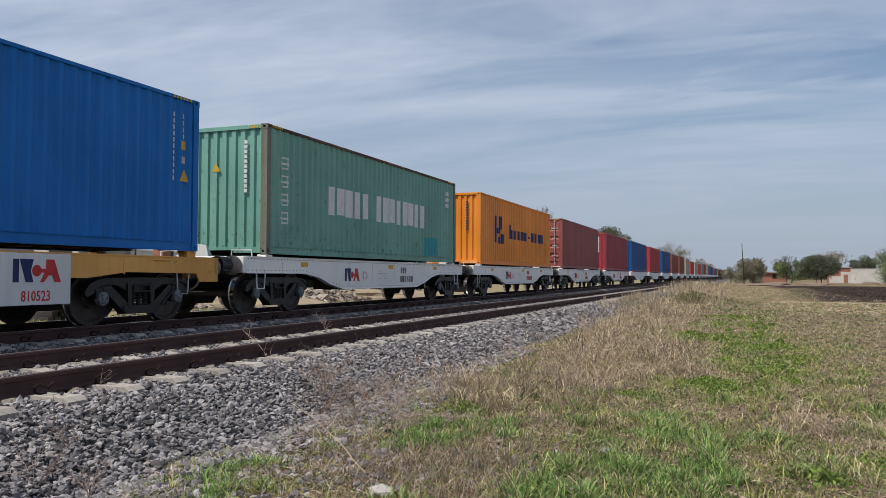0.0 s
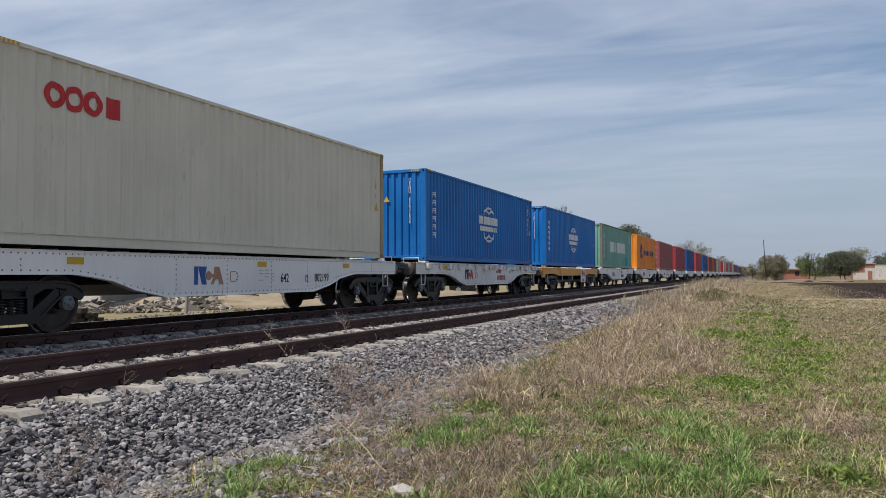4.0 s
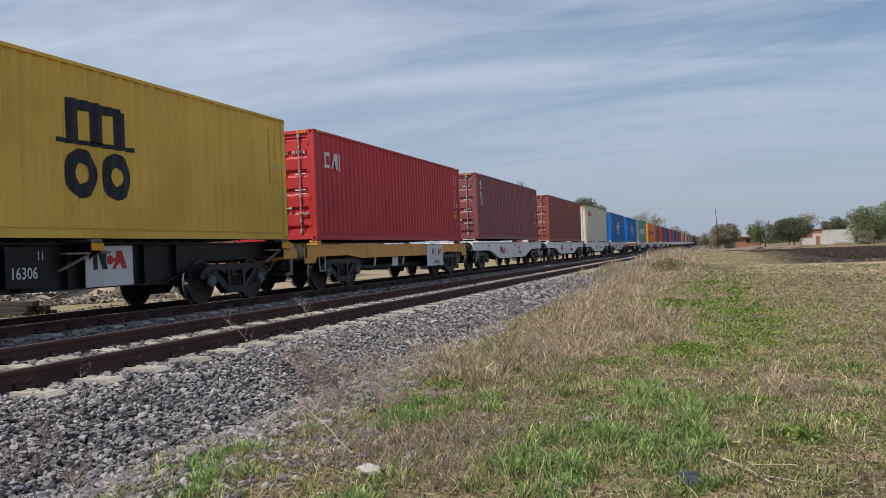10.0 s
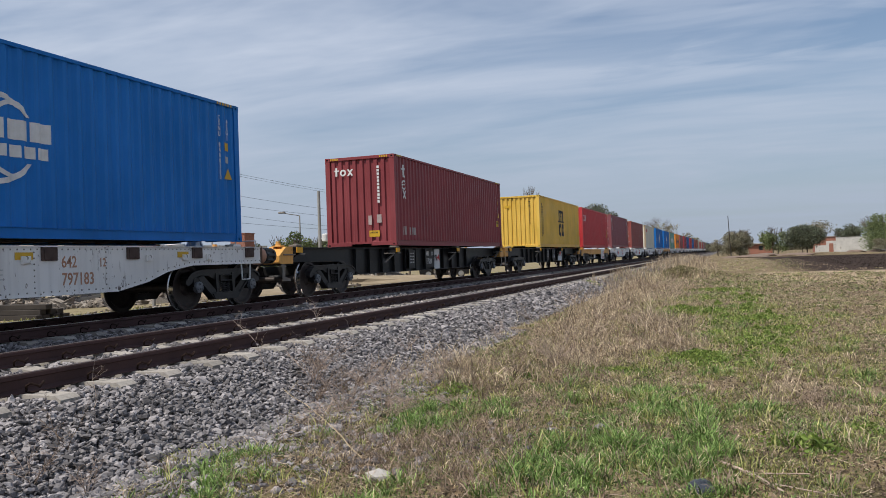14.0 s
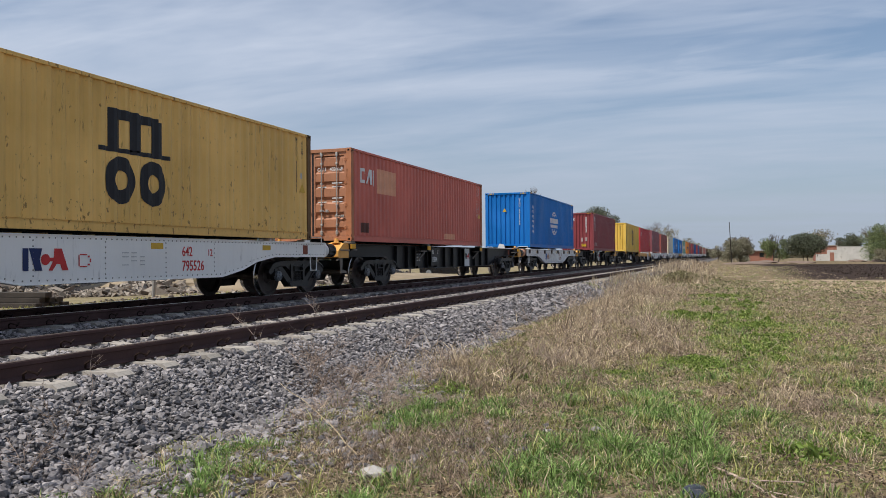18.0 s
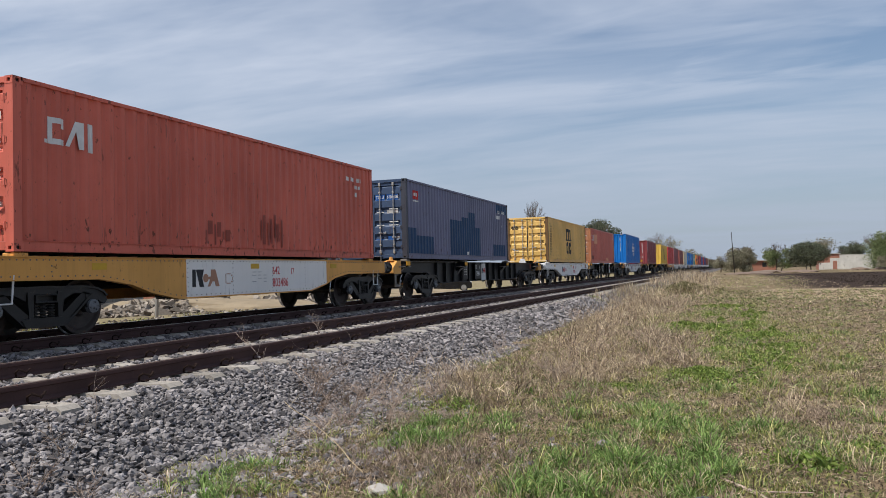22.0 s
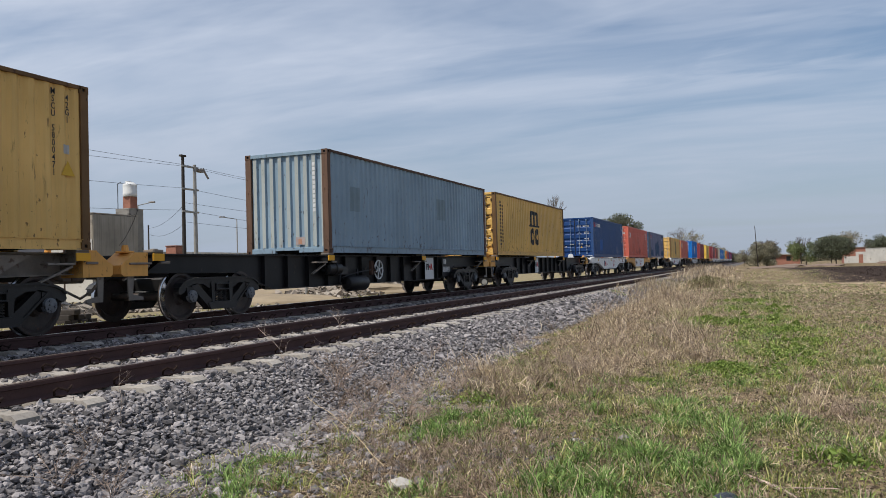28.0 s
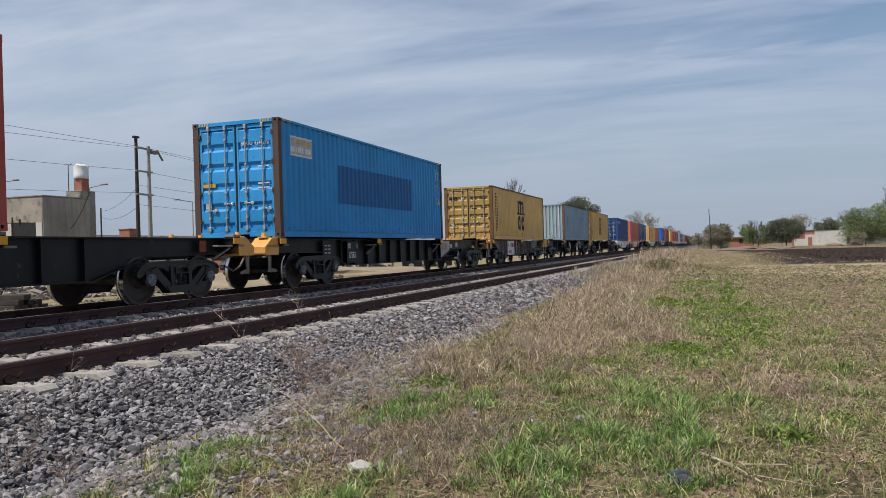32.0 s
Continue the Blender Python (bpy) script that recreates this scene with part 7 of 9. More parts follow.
def blades(x, y, h, lean, width, rng, base=None, way=None, arc=ARCH, curl=0.30):
    """Arching blades of three pieces; arc: how the lean grows along the blade; curl: how it wanders sideways."""
    n = len(x)
    a = rng.uniform(0, math.tau, n) if way is None else way.copy()
    t = a + rng.normal(0, 0.6, n)
    side = np.stack([-np.sin(t), np.cos(t), rng.normal(0, 0.25, n)], 1) * (width / 2)[:, None]
    p = np.stack([x, y, base if base is not None else np.zeros(n)], 1)
    rows = [p - side * 0.8, p + side * 0.8]
    for k, (part_of, bend, wide) in enumerate(zip((0.40, 0.34, 0.26), arc, (1.0, 0.7, 0.0))):
        tilt = lean * bend
        p = p + (h * part_of)[:, None] * np.stack([np.sin(tilt) * np.cos(a), np.sin(tilt) * np.sin(a), np.cos(tilt)], 1)
        rows += [p + side * wide, p - side * wide] if k < 2 else [p]
        a = a + rng.normal(0, curl, n)
    v = np.stack(rows, 1).reshape(-1, 3)
    k = (np.arange(n) * 7)[:, None]
    f = np.concatenate([k + np.array([q]) for q in ([0, 1, 2], [0, 2, 3], [3, 2, 4], [3, 4, 5], [5, 4, 6])])
    return v, f


def field(x, y, seed, scale):
    return np.array([noise.noise(Vector((a * scale, b * scale * 0.8, seed))) for a, b in zip(x, y)])


def heights(x, y):
    return np.array([max(ground_height(a, b), ballast_top(a) if -13 < a < -4.05 else -9) for a, b in zip(x, y)])


GRASS = leaf_material("fresh_grass", (0.185, 0.30, 0.078), (0.43, 0.58, 0.20))
LIME = leaf_material("yellow_green_grass", (0.36, 0.375, 0.11), (0.68, 0.64, 0.27))
STRAW = leaf_material("dry_straw", (0.57, 0.445, 0.29), (0.92, 0.77, 0.55))
DEAD = leaf_material("dead_stems", (0.30, 0.22, 0.165), (0.56, 0.44, 0.34))
WEED = leaf_material("broad_weed_leaves", (0.20, 0.29, 0.06), (0.43, 0.525, 0.145))
OLIVE = leaf_material("dull_olive_leaves", (0.24, 0.22, 0.11), (0.42, 0.37, 0.20))

# lush spots: x, y, reach
LUSH = ((-1.08, 6.0, 0.9), (-0.68, 7.2, 0.75), (-1.15, 5.2, 0.55), (-0.4, 5.7, 0.8), (0.1, 5.4, 0.6), (-0.36, 11.3, 0.5), (-1.4, 10.1, 0.42), (0.3, 14.1, 0.75), (0.45, 11.8, 0.5), (-0.05, 16.4, 0.75), (0.1, 18.6, 0.8), (0.9, 6.4, 0.4),
        (-3.7, 5.1, 0.36), (-4.0, 4.6, 0.28), (-2.7, 6.6, 0.45), (-2.9, 7.2, 0.4), (-1.9, 8.6, 0.5), (-1.5, 8.0, 0.4), (-2.35, 9.4, 0.4), (0.4, 21, 0.9), (-0.3, 26, 1.4), (0.5, 36, 1.8), (-1.2, 19.7, 0.5), (0.45, 6.3, 0.5), (-2.1, 7.4, 0.42), (-3.05, 8.6, 0.5), (-5.1, 30, 1.6), (-0.68, 8.2, 0.5), (1.33, 12.1, 0.3), (1.4, 9.9, 0.3), (0.26, 7.3, 0.5), (-3.35, 4.7, 0.36), (-3.0, 8.5, 0.35), (-2.0, 7.6, 0.3), (-1.8, 9.9, 0.4), (1.5, 13.4, 0.35), (-1.4, 19.2, 0.7), (0.6, 13.4, 0.6), (0.2, 15.3, 0.6))
# dry thickets: x, y, reach along x, along y
DRY = ((-2.2, 10.3, 0.7, 1.6), (-2.4, 13.5, 0.8, 2.2), (-2.9, 17.5, 0.8, 3.0), (-3.3, 23, 0.9, 4.0), (-3.7, 33, 1.2, 7), (-2.6, 30, 1.4, 6), (-1.0, 12.7, 0.7, 0.9), (-1.7, 11.7, 0.5, 0.8), (0.32, 8.1, 0.3, 0.35), (-3.4, 9.6, 0.7, 1.2), (-2.6, 8.6, 0.45, 0.6), (-1.2, 15.2, 0.6, 1.4), (-1.9, 17.5, 0.6, 2.0))


def lush_at(x, y):
    v = np.zeros(len(x))
    for a, b, r in LUSH:
        v = np.maximum(v, 1.25 - np.hypot(x - a, (y - b) * 0.8) / r)
    return v


# worn spots of brown litter: x, y, reach
WORN = ((-1.85, 5.6, 0.5), (-1.75, 4.9, 0.4), (-2.0, 6.2, 0.7), (-2.4, 5.3, 0.6), (-1.75, 9.2, 0.4), (-3.0, 5.9, 0.5), (0.75, 8.3, 0.4), (-1.9, 7.6, 0.35))


def worn_at(x, y):
    v = np.zeros(len(x))
    for a, b, r in WORN:
        v = np.maximum(v, 1.2 - np.hypot(x - a, (y - b) * 0.8) / r)
    return v


def dry_at(x, y):
    v = np.zeros(len(x))
    for a, b, r, s in DRY:
        v = np.maximum(v, 1.2 - np.hypot((x - a) / r, (y - b) / s))
    return v


def make_grass():
    pools = {"grass": [], "lime": [], "straw": [], "dead": []}
    # tufts a square metre, blades a tuft, blade size
    # tufts round and behind the standpoint
    x, y = scatter(-4, 9, -9, 9, 30, RNG)
    ok = ((y < 2.6) | (x > 0.19 * y + 0.7)) & (field(x, y, 3.0, 1.2) > -0.2)
    x, y = np.repeat(x[ok], 6), np.repeat(y[ok], 6)
    n = len(x)
    x, y = x + RNG.normal(0, 0.05, n), y + RNG.normal(0, 0.05, n)
    tone = RNG.random(n) + 0.5 * field(x, y, 4.0, 0.7)
    for name, sel in (("grass", tone > 0.75), ("lime", (tone <= 0.75) & (tone > 0.4)), ("straw", tone <= 0.4)):
        q = sel.sum()
        pools[name].append(blades(x[sel], y[sel], RNG.uniform(0.03, 0.10, q), RNG.uniform(0.2, 1.4, q), RNG.uniform(0.006, 0.014, q), RNG, heights(x[sel], y[sel])))
    for x0, x1, y0, y1, d, m, k in ((-4.3, 2.6, 2.6, 8, 250, 9, 1.0), (-4.4, 3.6, 8, 14, 190, 8, 1.15), (-4.6, 5.5, 14, 26, 95, 7, 1.5), (-5.2, 9.5, 26, 50, 24, 6, 2.1), (-6.5, 19, 50, 110, 6.0, 5, 3.4)):
        x, y = scatter(x0, x1, y0, y1, d, RNG)
        see = (x < 0.19 * y + 0.7) & (x > -1.3 * y)
        toe = -4.15 + 0.25 * field(x, y, 9.0, 1.1)
        see &= (x > toe) | (y > 29)
        see &= np.maximum(np.abs(x - 30) / 23, np.abs(y - 97) / 41) > 0.98
        x, y = x[see], y[see]
        dry = dry_at(x, y)
        g = 0.9 * field(x, y, 1.0, 0.8) + 1.25 * field(x, y, 5.0, 2.6) + 0.9 * field(x, y, 6.0, 6.5) + np.where(y < 9, 1.0, 0.8) * lush_at(x, y) - np.where(y < 11.5, 0.45, 0.9) * dry - 0.29 - 0.5 * np.clip(x - 0.6 - 0.06 * y, 0, 1)
        roll = RNG.random(len(x))
        bare = field(x, y, 20.0, 1.9) + 0.4 * field(x, y, 22.0, 5.0) > 0.34 + 0.6 * np.clip(g, -0.3, 1) - 0.35 * np.clip(x - 0.8 - 0.06 * y, 0, 1)
        keep = RNG.random(len(x)) < np.where(bare, 0.22, 1.0) * (1 - 0.8 * np.clip(worn_at(x, y), 0, 1)) * np.clip(np.hypot((x - 9) / 6, (y - 45) / 9) - 0.1, 0.1, 1) * np.where(y < 16, np.clip(0.25 + 0.75 * (x + 4.1) / 1.1 + 0.7 * field(x, y, 8.0, 1.4), 0.15, 1), 1)
        x, y, g, dry, roll = x[keep], y[keep], g[keep], dry[keep], roll[keep]
        # small clumps with gaps between them
        sc = 5.5 if y0 < 20 else 2.2
        lumpy = field(x, y, 77.0, sc) + 0.5 * field(x, y, 78.0, sc * 2.1)
        keep = lumpy > -0.10 - 0.8 * np.clip(g, 0, 1)
        x, y, g, dry, roll, lumpy = x[keep], y[keep], g[keep], dry[keep], roll[keep], lumpy[keep]
        if y1 < 30:
            for _ in range(2):
                more = RNG.random(len(x)) < np.clip((g - 0.15) * 2.4, 0, 0.9)
                x, y = np.concatenate([x, x[more] + RNG.normal(0, 0.04, more.sum())]), np.concatenate([y, y[more] + RNG.normal(0, 0.04, more.sum())])
                g, dry, roll, lumpy = (np.concatenate([q, q[more]]) for q in (g, dry, roll, lumpy))
        l = field(x, y, 12.0, 1.3)
        kinds = np.where(g > 0.16 + 1.3 * (roll - 0.35), 0, np.where((g > -0.75) & (l > -0.45) & (roll < 0.78), 1, np.where(roll < 0.80, 2, 3)))
        kinds = np.where((kinds == 0) & (RNG.random(len(x)) < np.clip((y - 8) * 0.25, 0.12, 0.6)), 1, kinds)
        kinds = np.where((kinds == 1) & (y > 22) & (RNG.random(len(x)) < 0.45), 2, kinds)
        big = RNG.lognormal(0, 0.3, len(x)) * (1 + 0.35 * field(x, y, 40.0, 1.0)) * np.clip(0.75 + 1.7 * lumpy, 0.5, 2.0)
        # blades of each tuft
        x, y, g, dry, kinds, big = (np.repeat(q, m) for q in (x, y, g, dry, kinds, big))
        n = len(x)
        way = RNG.uniform(0, math.tau, n)
        off = np.abs(RNG.normal(0, 0.028, n)) * k * big
        x, y = x + off * np.cos(way), y + off * np.sin(way)
        stray = RNG.random(n)
        kinds = np.where(stray < 0.13, 2, np.where(stray < 0.19, 3, kinds))
        tall = RNG.lognormal(0, 0.3, n) * big
        h = np.select([kinds == 0, kinds == 1, kinds == 2], [0.050 * np.minimum(tall, 1.8) * (1 + 0.75 * np.clip(g, 0, 1.3)), 0.060 * tall, 0.075 * tall * (1 + 1.1 * np.clip(dry, 0, 1))], 0.075 * tall * (1 + 1.1 * np.clip(dry, 0, 1)))
        h = np.where((kinds > 1) & (dry < 0.15), h * 0.85, h)
        lean = np.select([kinds == 0, kinds == 1], [RNG.uniform(0.30, 1.25, n), RNG.uniform(0.35, 1.35, n)], RNG.uniform(0.35, 1.45, n))
        flat = (kinds > 1) & (RNG.random(n) < 0.40)
        lean = np.where(flat, RNG.uniform(0.85, 1.1, n), lean)
        w = np.select([kinds == 0, kinds == 1, kinds == 2], [RNG.uniform(0.0045, 0.0115, n), RNG.uniform(0.004, 0.009, n), RNG.uniform(0.003, 0.007, n)], RNG.uniform(0.003, 0.007, n)) * k
        base = heights(x, y) - 0.004 + np.where(flat, RNG.uniform(0.0, 0.03, n), 0)
        for j, name in enumerate(pools):
            s = kinds == j
            if s.any():
                pools[name].append(blades(x[s], y[s], h[s] * (0.92 + 0.08 * k), lean[s], w[s], RNG, base[s], way[s], curl=0.30 if j < 2 else 0.6))
    # flat straw litter
    for x0, x1, y0, y1, d, k in ((-4.2, 2.4, 2.6, 9, 400, 1.1), (-4.3, 3.8, 9, 16, 250, 1.4), (-4.4, 5.6, 16, 26, 120, 2.0), (-5, 9, 26, 45, 55, 3.0)):
        x, y = scatter(x0, x1, y0, y1, d, RNG)
        see = (x < 0.19 * y + 0.7) & (x > -4.15 + 0.25 * field(x, y, 9.0, 1.1))
        x, y = x[see], y[see]
        bed = (RNG.random(len(x)) > 0.85 * np.clip(1.3 * lush_at(x, y), 0, 1)) & (RNG.random(len(x)) > 0.7 * np.clip(worn_at(x, y), 0, 1))
        x, y = x[bed], y[bed]
        n = len(x)
        pale = RNG.random(n) < 0.5 + 0.35 * field(x, y, 33.0, 1.5)
        for name, s in (("straw", pale), ("dead", ~pale)):
            q = s.sum()
            pools[name].append(blades(x[s], y[s], RNG.uniform(0.05, 0.17, q) * (0.6 + 0.4 * k), RNG.uniform(1.25, 1.6, q), RNG.uniform(0.0025, 0.005, q) * k, RNG, heights(x[s], y[s]) + RNG.uniform(0.004, 0.04, q), arc=LYING, curl=0.55))
    # brown litter on the worn spots
    for a, b, r in WORN:
        n = int(2300 * r * r)
        x, y = RNG.normal(a, r * 0.5, n), RNG.normal(b, r * 0.6, n)
        pools["dead"].append(blades(x, y, RNG.uniform(0.05, 0.17, n), RNG.uniform(0.5, 1.5, n), RNG.uniform(0.003, 0.006, n), RNG, heights(x, y) + RNG.uniform(0.003, 0.04, n), arc=LYING, curl=0.6))
    # thin grass of the yard beyond the train
    x, y = scatter(-20, -13.6, 8, 70, 7, RNG)
    ok = field(x, y, 61.0, 0.5) > -0.1
    x, y = np.repeat(x[ok], 7), np.repeat(y[ok], 7)
    n = len(x)
    x, y = x + RNG.normal(0, 0.09, n), y + RNG.normal(0, 0.09, n)
    pools["lime"].append(blades(x, y, RNG.uniform(0.04, 0.16, n), RNG.uniform(0.2, 1.3, n), RNG.uniform(0.012, 0.025, n), RNG, heights(x, y)))
    # standing dry thickets
    for a, b, r, s in DRY:
        n = int(1000 * r * s * (1.0 if b < 20 else 0.5))
        x, y = RNG.normal(a, r * 0.55, n), RNG.normal(b, s * 0.55, n)
        ok = (x > -4.6) & (field(x, y, 50.0, 2.6) > -0.04)
        x, y = x[ok], y[ok]
        kk = 1.0 + 0.03 * b
        lift = np.clip(0.85 + 1.3 * field(x, y, 52.0, 1.6), 0.35, 1.6)
        pale = RNG.random(len(x)) < 0.44
        for name, q in (("straw", pale), ("dead", ~pale)):
            n = q.sum()
            pools[name].append(blades(x[q], y[q], RNG.uniform(0.10, 0.40, n) * lift[q], RNG.uniform(0.5, 1.9, n), RNG.uniform(0.004, 0.008, n) * kk, RNG, heights(x[q], y[q]) + RNG.uniform(0, 0.16, n) * lift[q], arc=(0.6, 1.0, 1.5), curl=0.85))
    # tall weeds along the far end of the shoulder
    for a0, a1, b0, b1, n, hm in ((-5.4, -1.0, 38, 75, 5200, 0.75), (-6.0, -2.5, 70, 130, 2600, 1.1), (-5.2, -3.4, 24, 40, 1700, 0.5)):
        x, y = RNG.uniform(a0, a1, n), RNG.uniform(b0, b1, n)
        m = field(x, y, 30.0, 0.25) + 0.6 * field(x, y, 31.0, 1.1) > -0.05
        x, y = x[m], y[m]
        q = len(x)
        pick = RNG.random(q) < 0.65
        for name, sel in (("straw", pick), ("dead", ~pick)):
            pools[name].append(blades(x[sel], y[sel], RNG.uniform(0.3, 1.0, sel.sum()) * hm, RNG.uniform(0.1, 1.2, sel.sum()), RNG.uniform(0.010, 0.022, sel.sum()) * hm * 1.6, RNG, heights(x[sel], y[sel]), arc=(0.7, 1.0, 1.4), curl=0.4))
    for name, mat, label in (("grass", GRASS, "fresh green grass in lush patches"), ("lime", LIME, "yellow-green thin grass"), ("straw", STRAW, "dry straw-coloured grass and standing stalks"), ("dead", DEAD, "dead brown grass and stems")):
        v, f, k = [], [], 0
        for a, b in pools[name]:
            v.append(a)
            f.append(b + k)
            k += len(a)
        stuff({"grass": "green_grass", "lime": "yellow_grass", "straw": "dry_grass", "dead": "dead_grass"}[name], np.concatenate(v), np.concatenate(f), mat, label, "grass")


make_grass()


def burnt_stubble():
    n = 9000
    x, y = RNG.uniform(8, 34, n), 57 + 75 * RNG.random(n) ** 1.6
    v, f = blades(x, y, RNG.uniform(0.04, 0.14, n), RNG.uniform(0.3, 1.4, n), RNG.uniform(0.02, 0.06, n), RNG, heights(x, y))
    stuff("burnt_stubble", v, f, CHAR, "charred black and brown grass stubble", "grass")


CHAR = leaf_material("charred_stalks", (0.022, 0.016, 0.012), (0.075, 0.052, 0.038))
burnt_stubble()

def twig_bush(x, y, height, reach, stems, seed, mat, label, name="dry_weed", lean=(0, 0)):
    """Dead weed: thin forked stems from one root."""
    rng = random.Random(seed)
    s = Shape()
    z = max(ground_height(x, y), ballast_top(x) if -13 < x < -4.05 else -9) - 0.01
    for _ in range(stems):
        a = rng.uniform(0, math.tau)
        h = height * rng.uniform(0.5, 1.15)
        p = Vector((rng.uniform(-0.03, 0.03), rng.uniform(-0.03, 0.03), 0))
        d = Vector((math.cos(a) * reach + lean[0], math.sin(a) * reach + lean[1], 1)).normalized()
        r = 0.0048
        for k in range(6):
            q = p + d * h / 6
            s.rod(p, q, r, 3, r * 0.85)
            for _ in range(2 if k else 0):
                e = (d * 0.6 + Vector((rng.uniform(-1, 1), rng.uniform(-1, 1), rng.uniform(-0.3, 0.7)))).normalized()
                tip = q + e * h * rng.uniform(0.10, 0.28)
                s.rod(q, tip, r * 0.65, 3, r * 0.4)
                for _ in range(2):
                    c = (e + Vector((rng.uniform(-1, 1), rng.uniform(-1, 1), rng.uniform(-0.6, 0.6)))).normalized()
                    m = q.lerp(tip, rng.uniform(0.4, 1))
                    s.rod(m, m + c * h * rng.uniform(0.04, 0.12), r * 0.45, 3, r * 0.3)
            p, r = q, r * 0.85
            d = (d + Vector((rng.uniform(-0.25, 0.25), rng.uniform(-0.25, 0.25), rng.uniform(-0.22, 0.04)))).normalized()
    return tagged(part(name, s, mat, at=pose(x, y, z)), label, "weed", "dead weeds beside the track")


TWIG = surface("grey_brown_twig", (0.38, 0.295, 0.24), 0.9, 0.0, 0.35, 8.0, 0.1, 40.0)
PALE_TWIG = surface("pale_dry_stalk", (0.46, 0.36, 0.22), 0.9, 0.0, 0.25, 8.0, 0.1, 40.0)
for i, (x, y, h, r, n) in enumerate(((-1.0, 12.0, 0.20, 1.8, 14), (-1.3, 12.5, 0.22, 1.6, 14), (-0.7, 12.3, 0.18, 1.8, 12), (-1.0, 12.9, 0.2, 1.7, 12), (-2.3, 10.8, 0.34, 0.9, 14), (-2.7, 11.5, 0.36, 0.8, 14), (-2.0, 11.6, 0.3, 1.0, 12), (-3.2, 7.5, 0.30, 1.4, 16), (-3.8, 6.9, 0.30, 1.5, 16), (-3.0, 8.2, 0.32, 1.3, 15), (-4.1, 8.4, 0.40, 1.1, 15), (-3.4, 8.8, 0.34, 1.2, 14), (-3.7, 6.4, 0.26, 1.6, 12), (-2.7, 7.6, 0.26, 1.5, 12), (-4.45, 7.8, 0.62, 0.5, 14), (-4.2, 7.4, 0.5, 0.7, 14), (-3.7, 7.1, 0.42, 0.8, 13), (-3.35, 7.3, 0.38, 0.9, 12), (-3.95, 7.7, 0.5, 0.7, 12), (-3.55, 7.9, 0.4, 0.9, 12), (-3.1, 6.9, 0.3, 1.0, 10), (-4.65, 8.3, 0.45, 0.6, 9), (-4.4, 3.95, 0.42, 0.6, 6), (-4.1, 4.1, 0.34, 0.7, 6),
                                    (-4.6, 4.4, 0.42, 0.4, 3), (-4.3, 9.2, 0.4, 0.7, 7), (-4.5, 10.6, 0.42, 0.6, 7), (-2.5, 9.4, 0.45, 0.5, 9), (-2.2, 10.2, 0.45, 0.5, 8), (-3.9, 13.5, 0.45, 0.6, 8), (-4.2, 17, 0.5, 0.6, 8),
                                    (-4.0, 21, 0.6, 0.5, 9), (-1.6, 15, 0.4, 0.6, 8))):
    twig_bush(x, y, h, r, n, 40 + i, TWIG if i % 3 else DEAD, "dead brown weed with thin forked stems by the ballast")
for i, (x, y, h, lx) in enumerate(((-4.85, 7.4, 0.95, -0.25), (-6.1, 10.9, 0.55, -0.1), (-6.0, 5.55, 0.32, -0.15), (-4.75, 4.9, 0.5, 0.1))):
    twig_bush(x, y, h, 0.06, 1 if i != 1 else 3, 80 + i, TWIG, "single thin dead stalk in the ballast", lean=(lx, 0.05))


def fallen_stalk():
    s, rng = Shape(), random.Random(6)
    pts = [Vector((-3.75, 6.0, 0.40)).lerp(Vector((-2.6, 5.22, 0.05)), k / 9) + Vector((rng.uniform(-0.02, 0.02), rng.uniform(-0.02, 0.02), 0.05 * math.sin(k / 9 * 3.1))) for k in range(10)]
    for k, (a, b) in enumerate(zip(pts, pts[1:])):
        s.rod(a, b, 0.0018 + 0.0002 * k, 5, 0.0020 + 0.0002 * k)
        if k < 7:
            s.rod(b, b + Vector((rng.uniform(-0.12, 0.12), rng.uniform(-0.12, 0.12), rng.uniform(0, 0.12))), 0.0013, 4, 0.0008)
    tagged(part("dry_stalk", s, PALE_TWIG), "long pale dry stalk leaning over the grass", "weed")
    s = Shape()
    s.rod((-0.13, 5.75, 0.04), (0.08, 5.42, 0.05), 0.011, 6, 0.013)
    s.rod((0.08, 5.42, 0.05), (0.26, 5.12, 0.03), 0.013, 6, 0.008)
    s.rod((0.08, 5.42, 0.05), (0.42, 5.30, 0.10), 0.007, 5, 0.004)
    s.rod((0.2, 5.25, 0.04), (0.55, 5.0, 0.06), 0.006, 5, 0.003)
    tagged(part("stick", s, TWIG), "fallen forked brown branch on the grass", "branch")


fallen_stalk()


def leaf_clump(x, y, reach, height, count, seed, size, label, mat=None):
    """Leafy weed: many small leaves on short stems."""
    rng = np.random.default_rng(seed)
    a, r = rng.uniform(0, math.tau, count), np.minimum(np.abs(rng.normal(0, 0.62, count)), 1.6) * reach
    c = np.stack([x + r * np.cos(a), y + r * np.sin(a), np.zeros(count)], 1)
    c[:, 2] = heights(c[:, 0], c[:, 1]) + height * rng.uniform(0.1, 1.0, count) * np.clip(1.1 - r / reach * 0.7, 0.12, 1.1)
    t = turns(count, rng)
    t[:, 2, 2] = np.abs(t[:, 2, 2])
    q = np.array([(-0.5, 0, 0), (0, -0.28, 0.06), (0.5, 0, -0.05), (0, 0.28, 0.06)]) * size
    v = np.einsum("nij,kj->nki", t, q) * rng.uniform(0.6, 1.3, (count, 1, 1)) + c[:, None]
    f = (np.arange(count) * 4)[:, None] + np.array([[0, 1, 2, 3]])
    stuff("leafy_weed", v.reshape(-1, 3), f, mat or WEED, label, "weed")


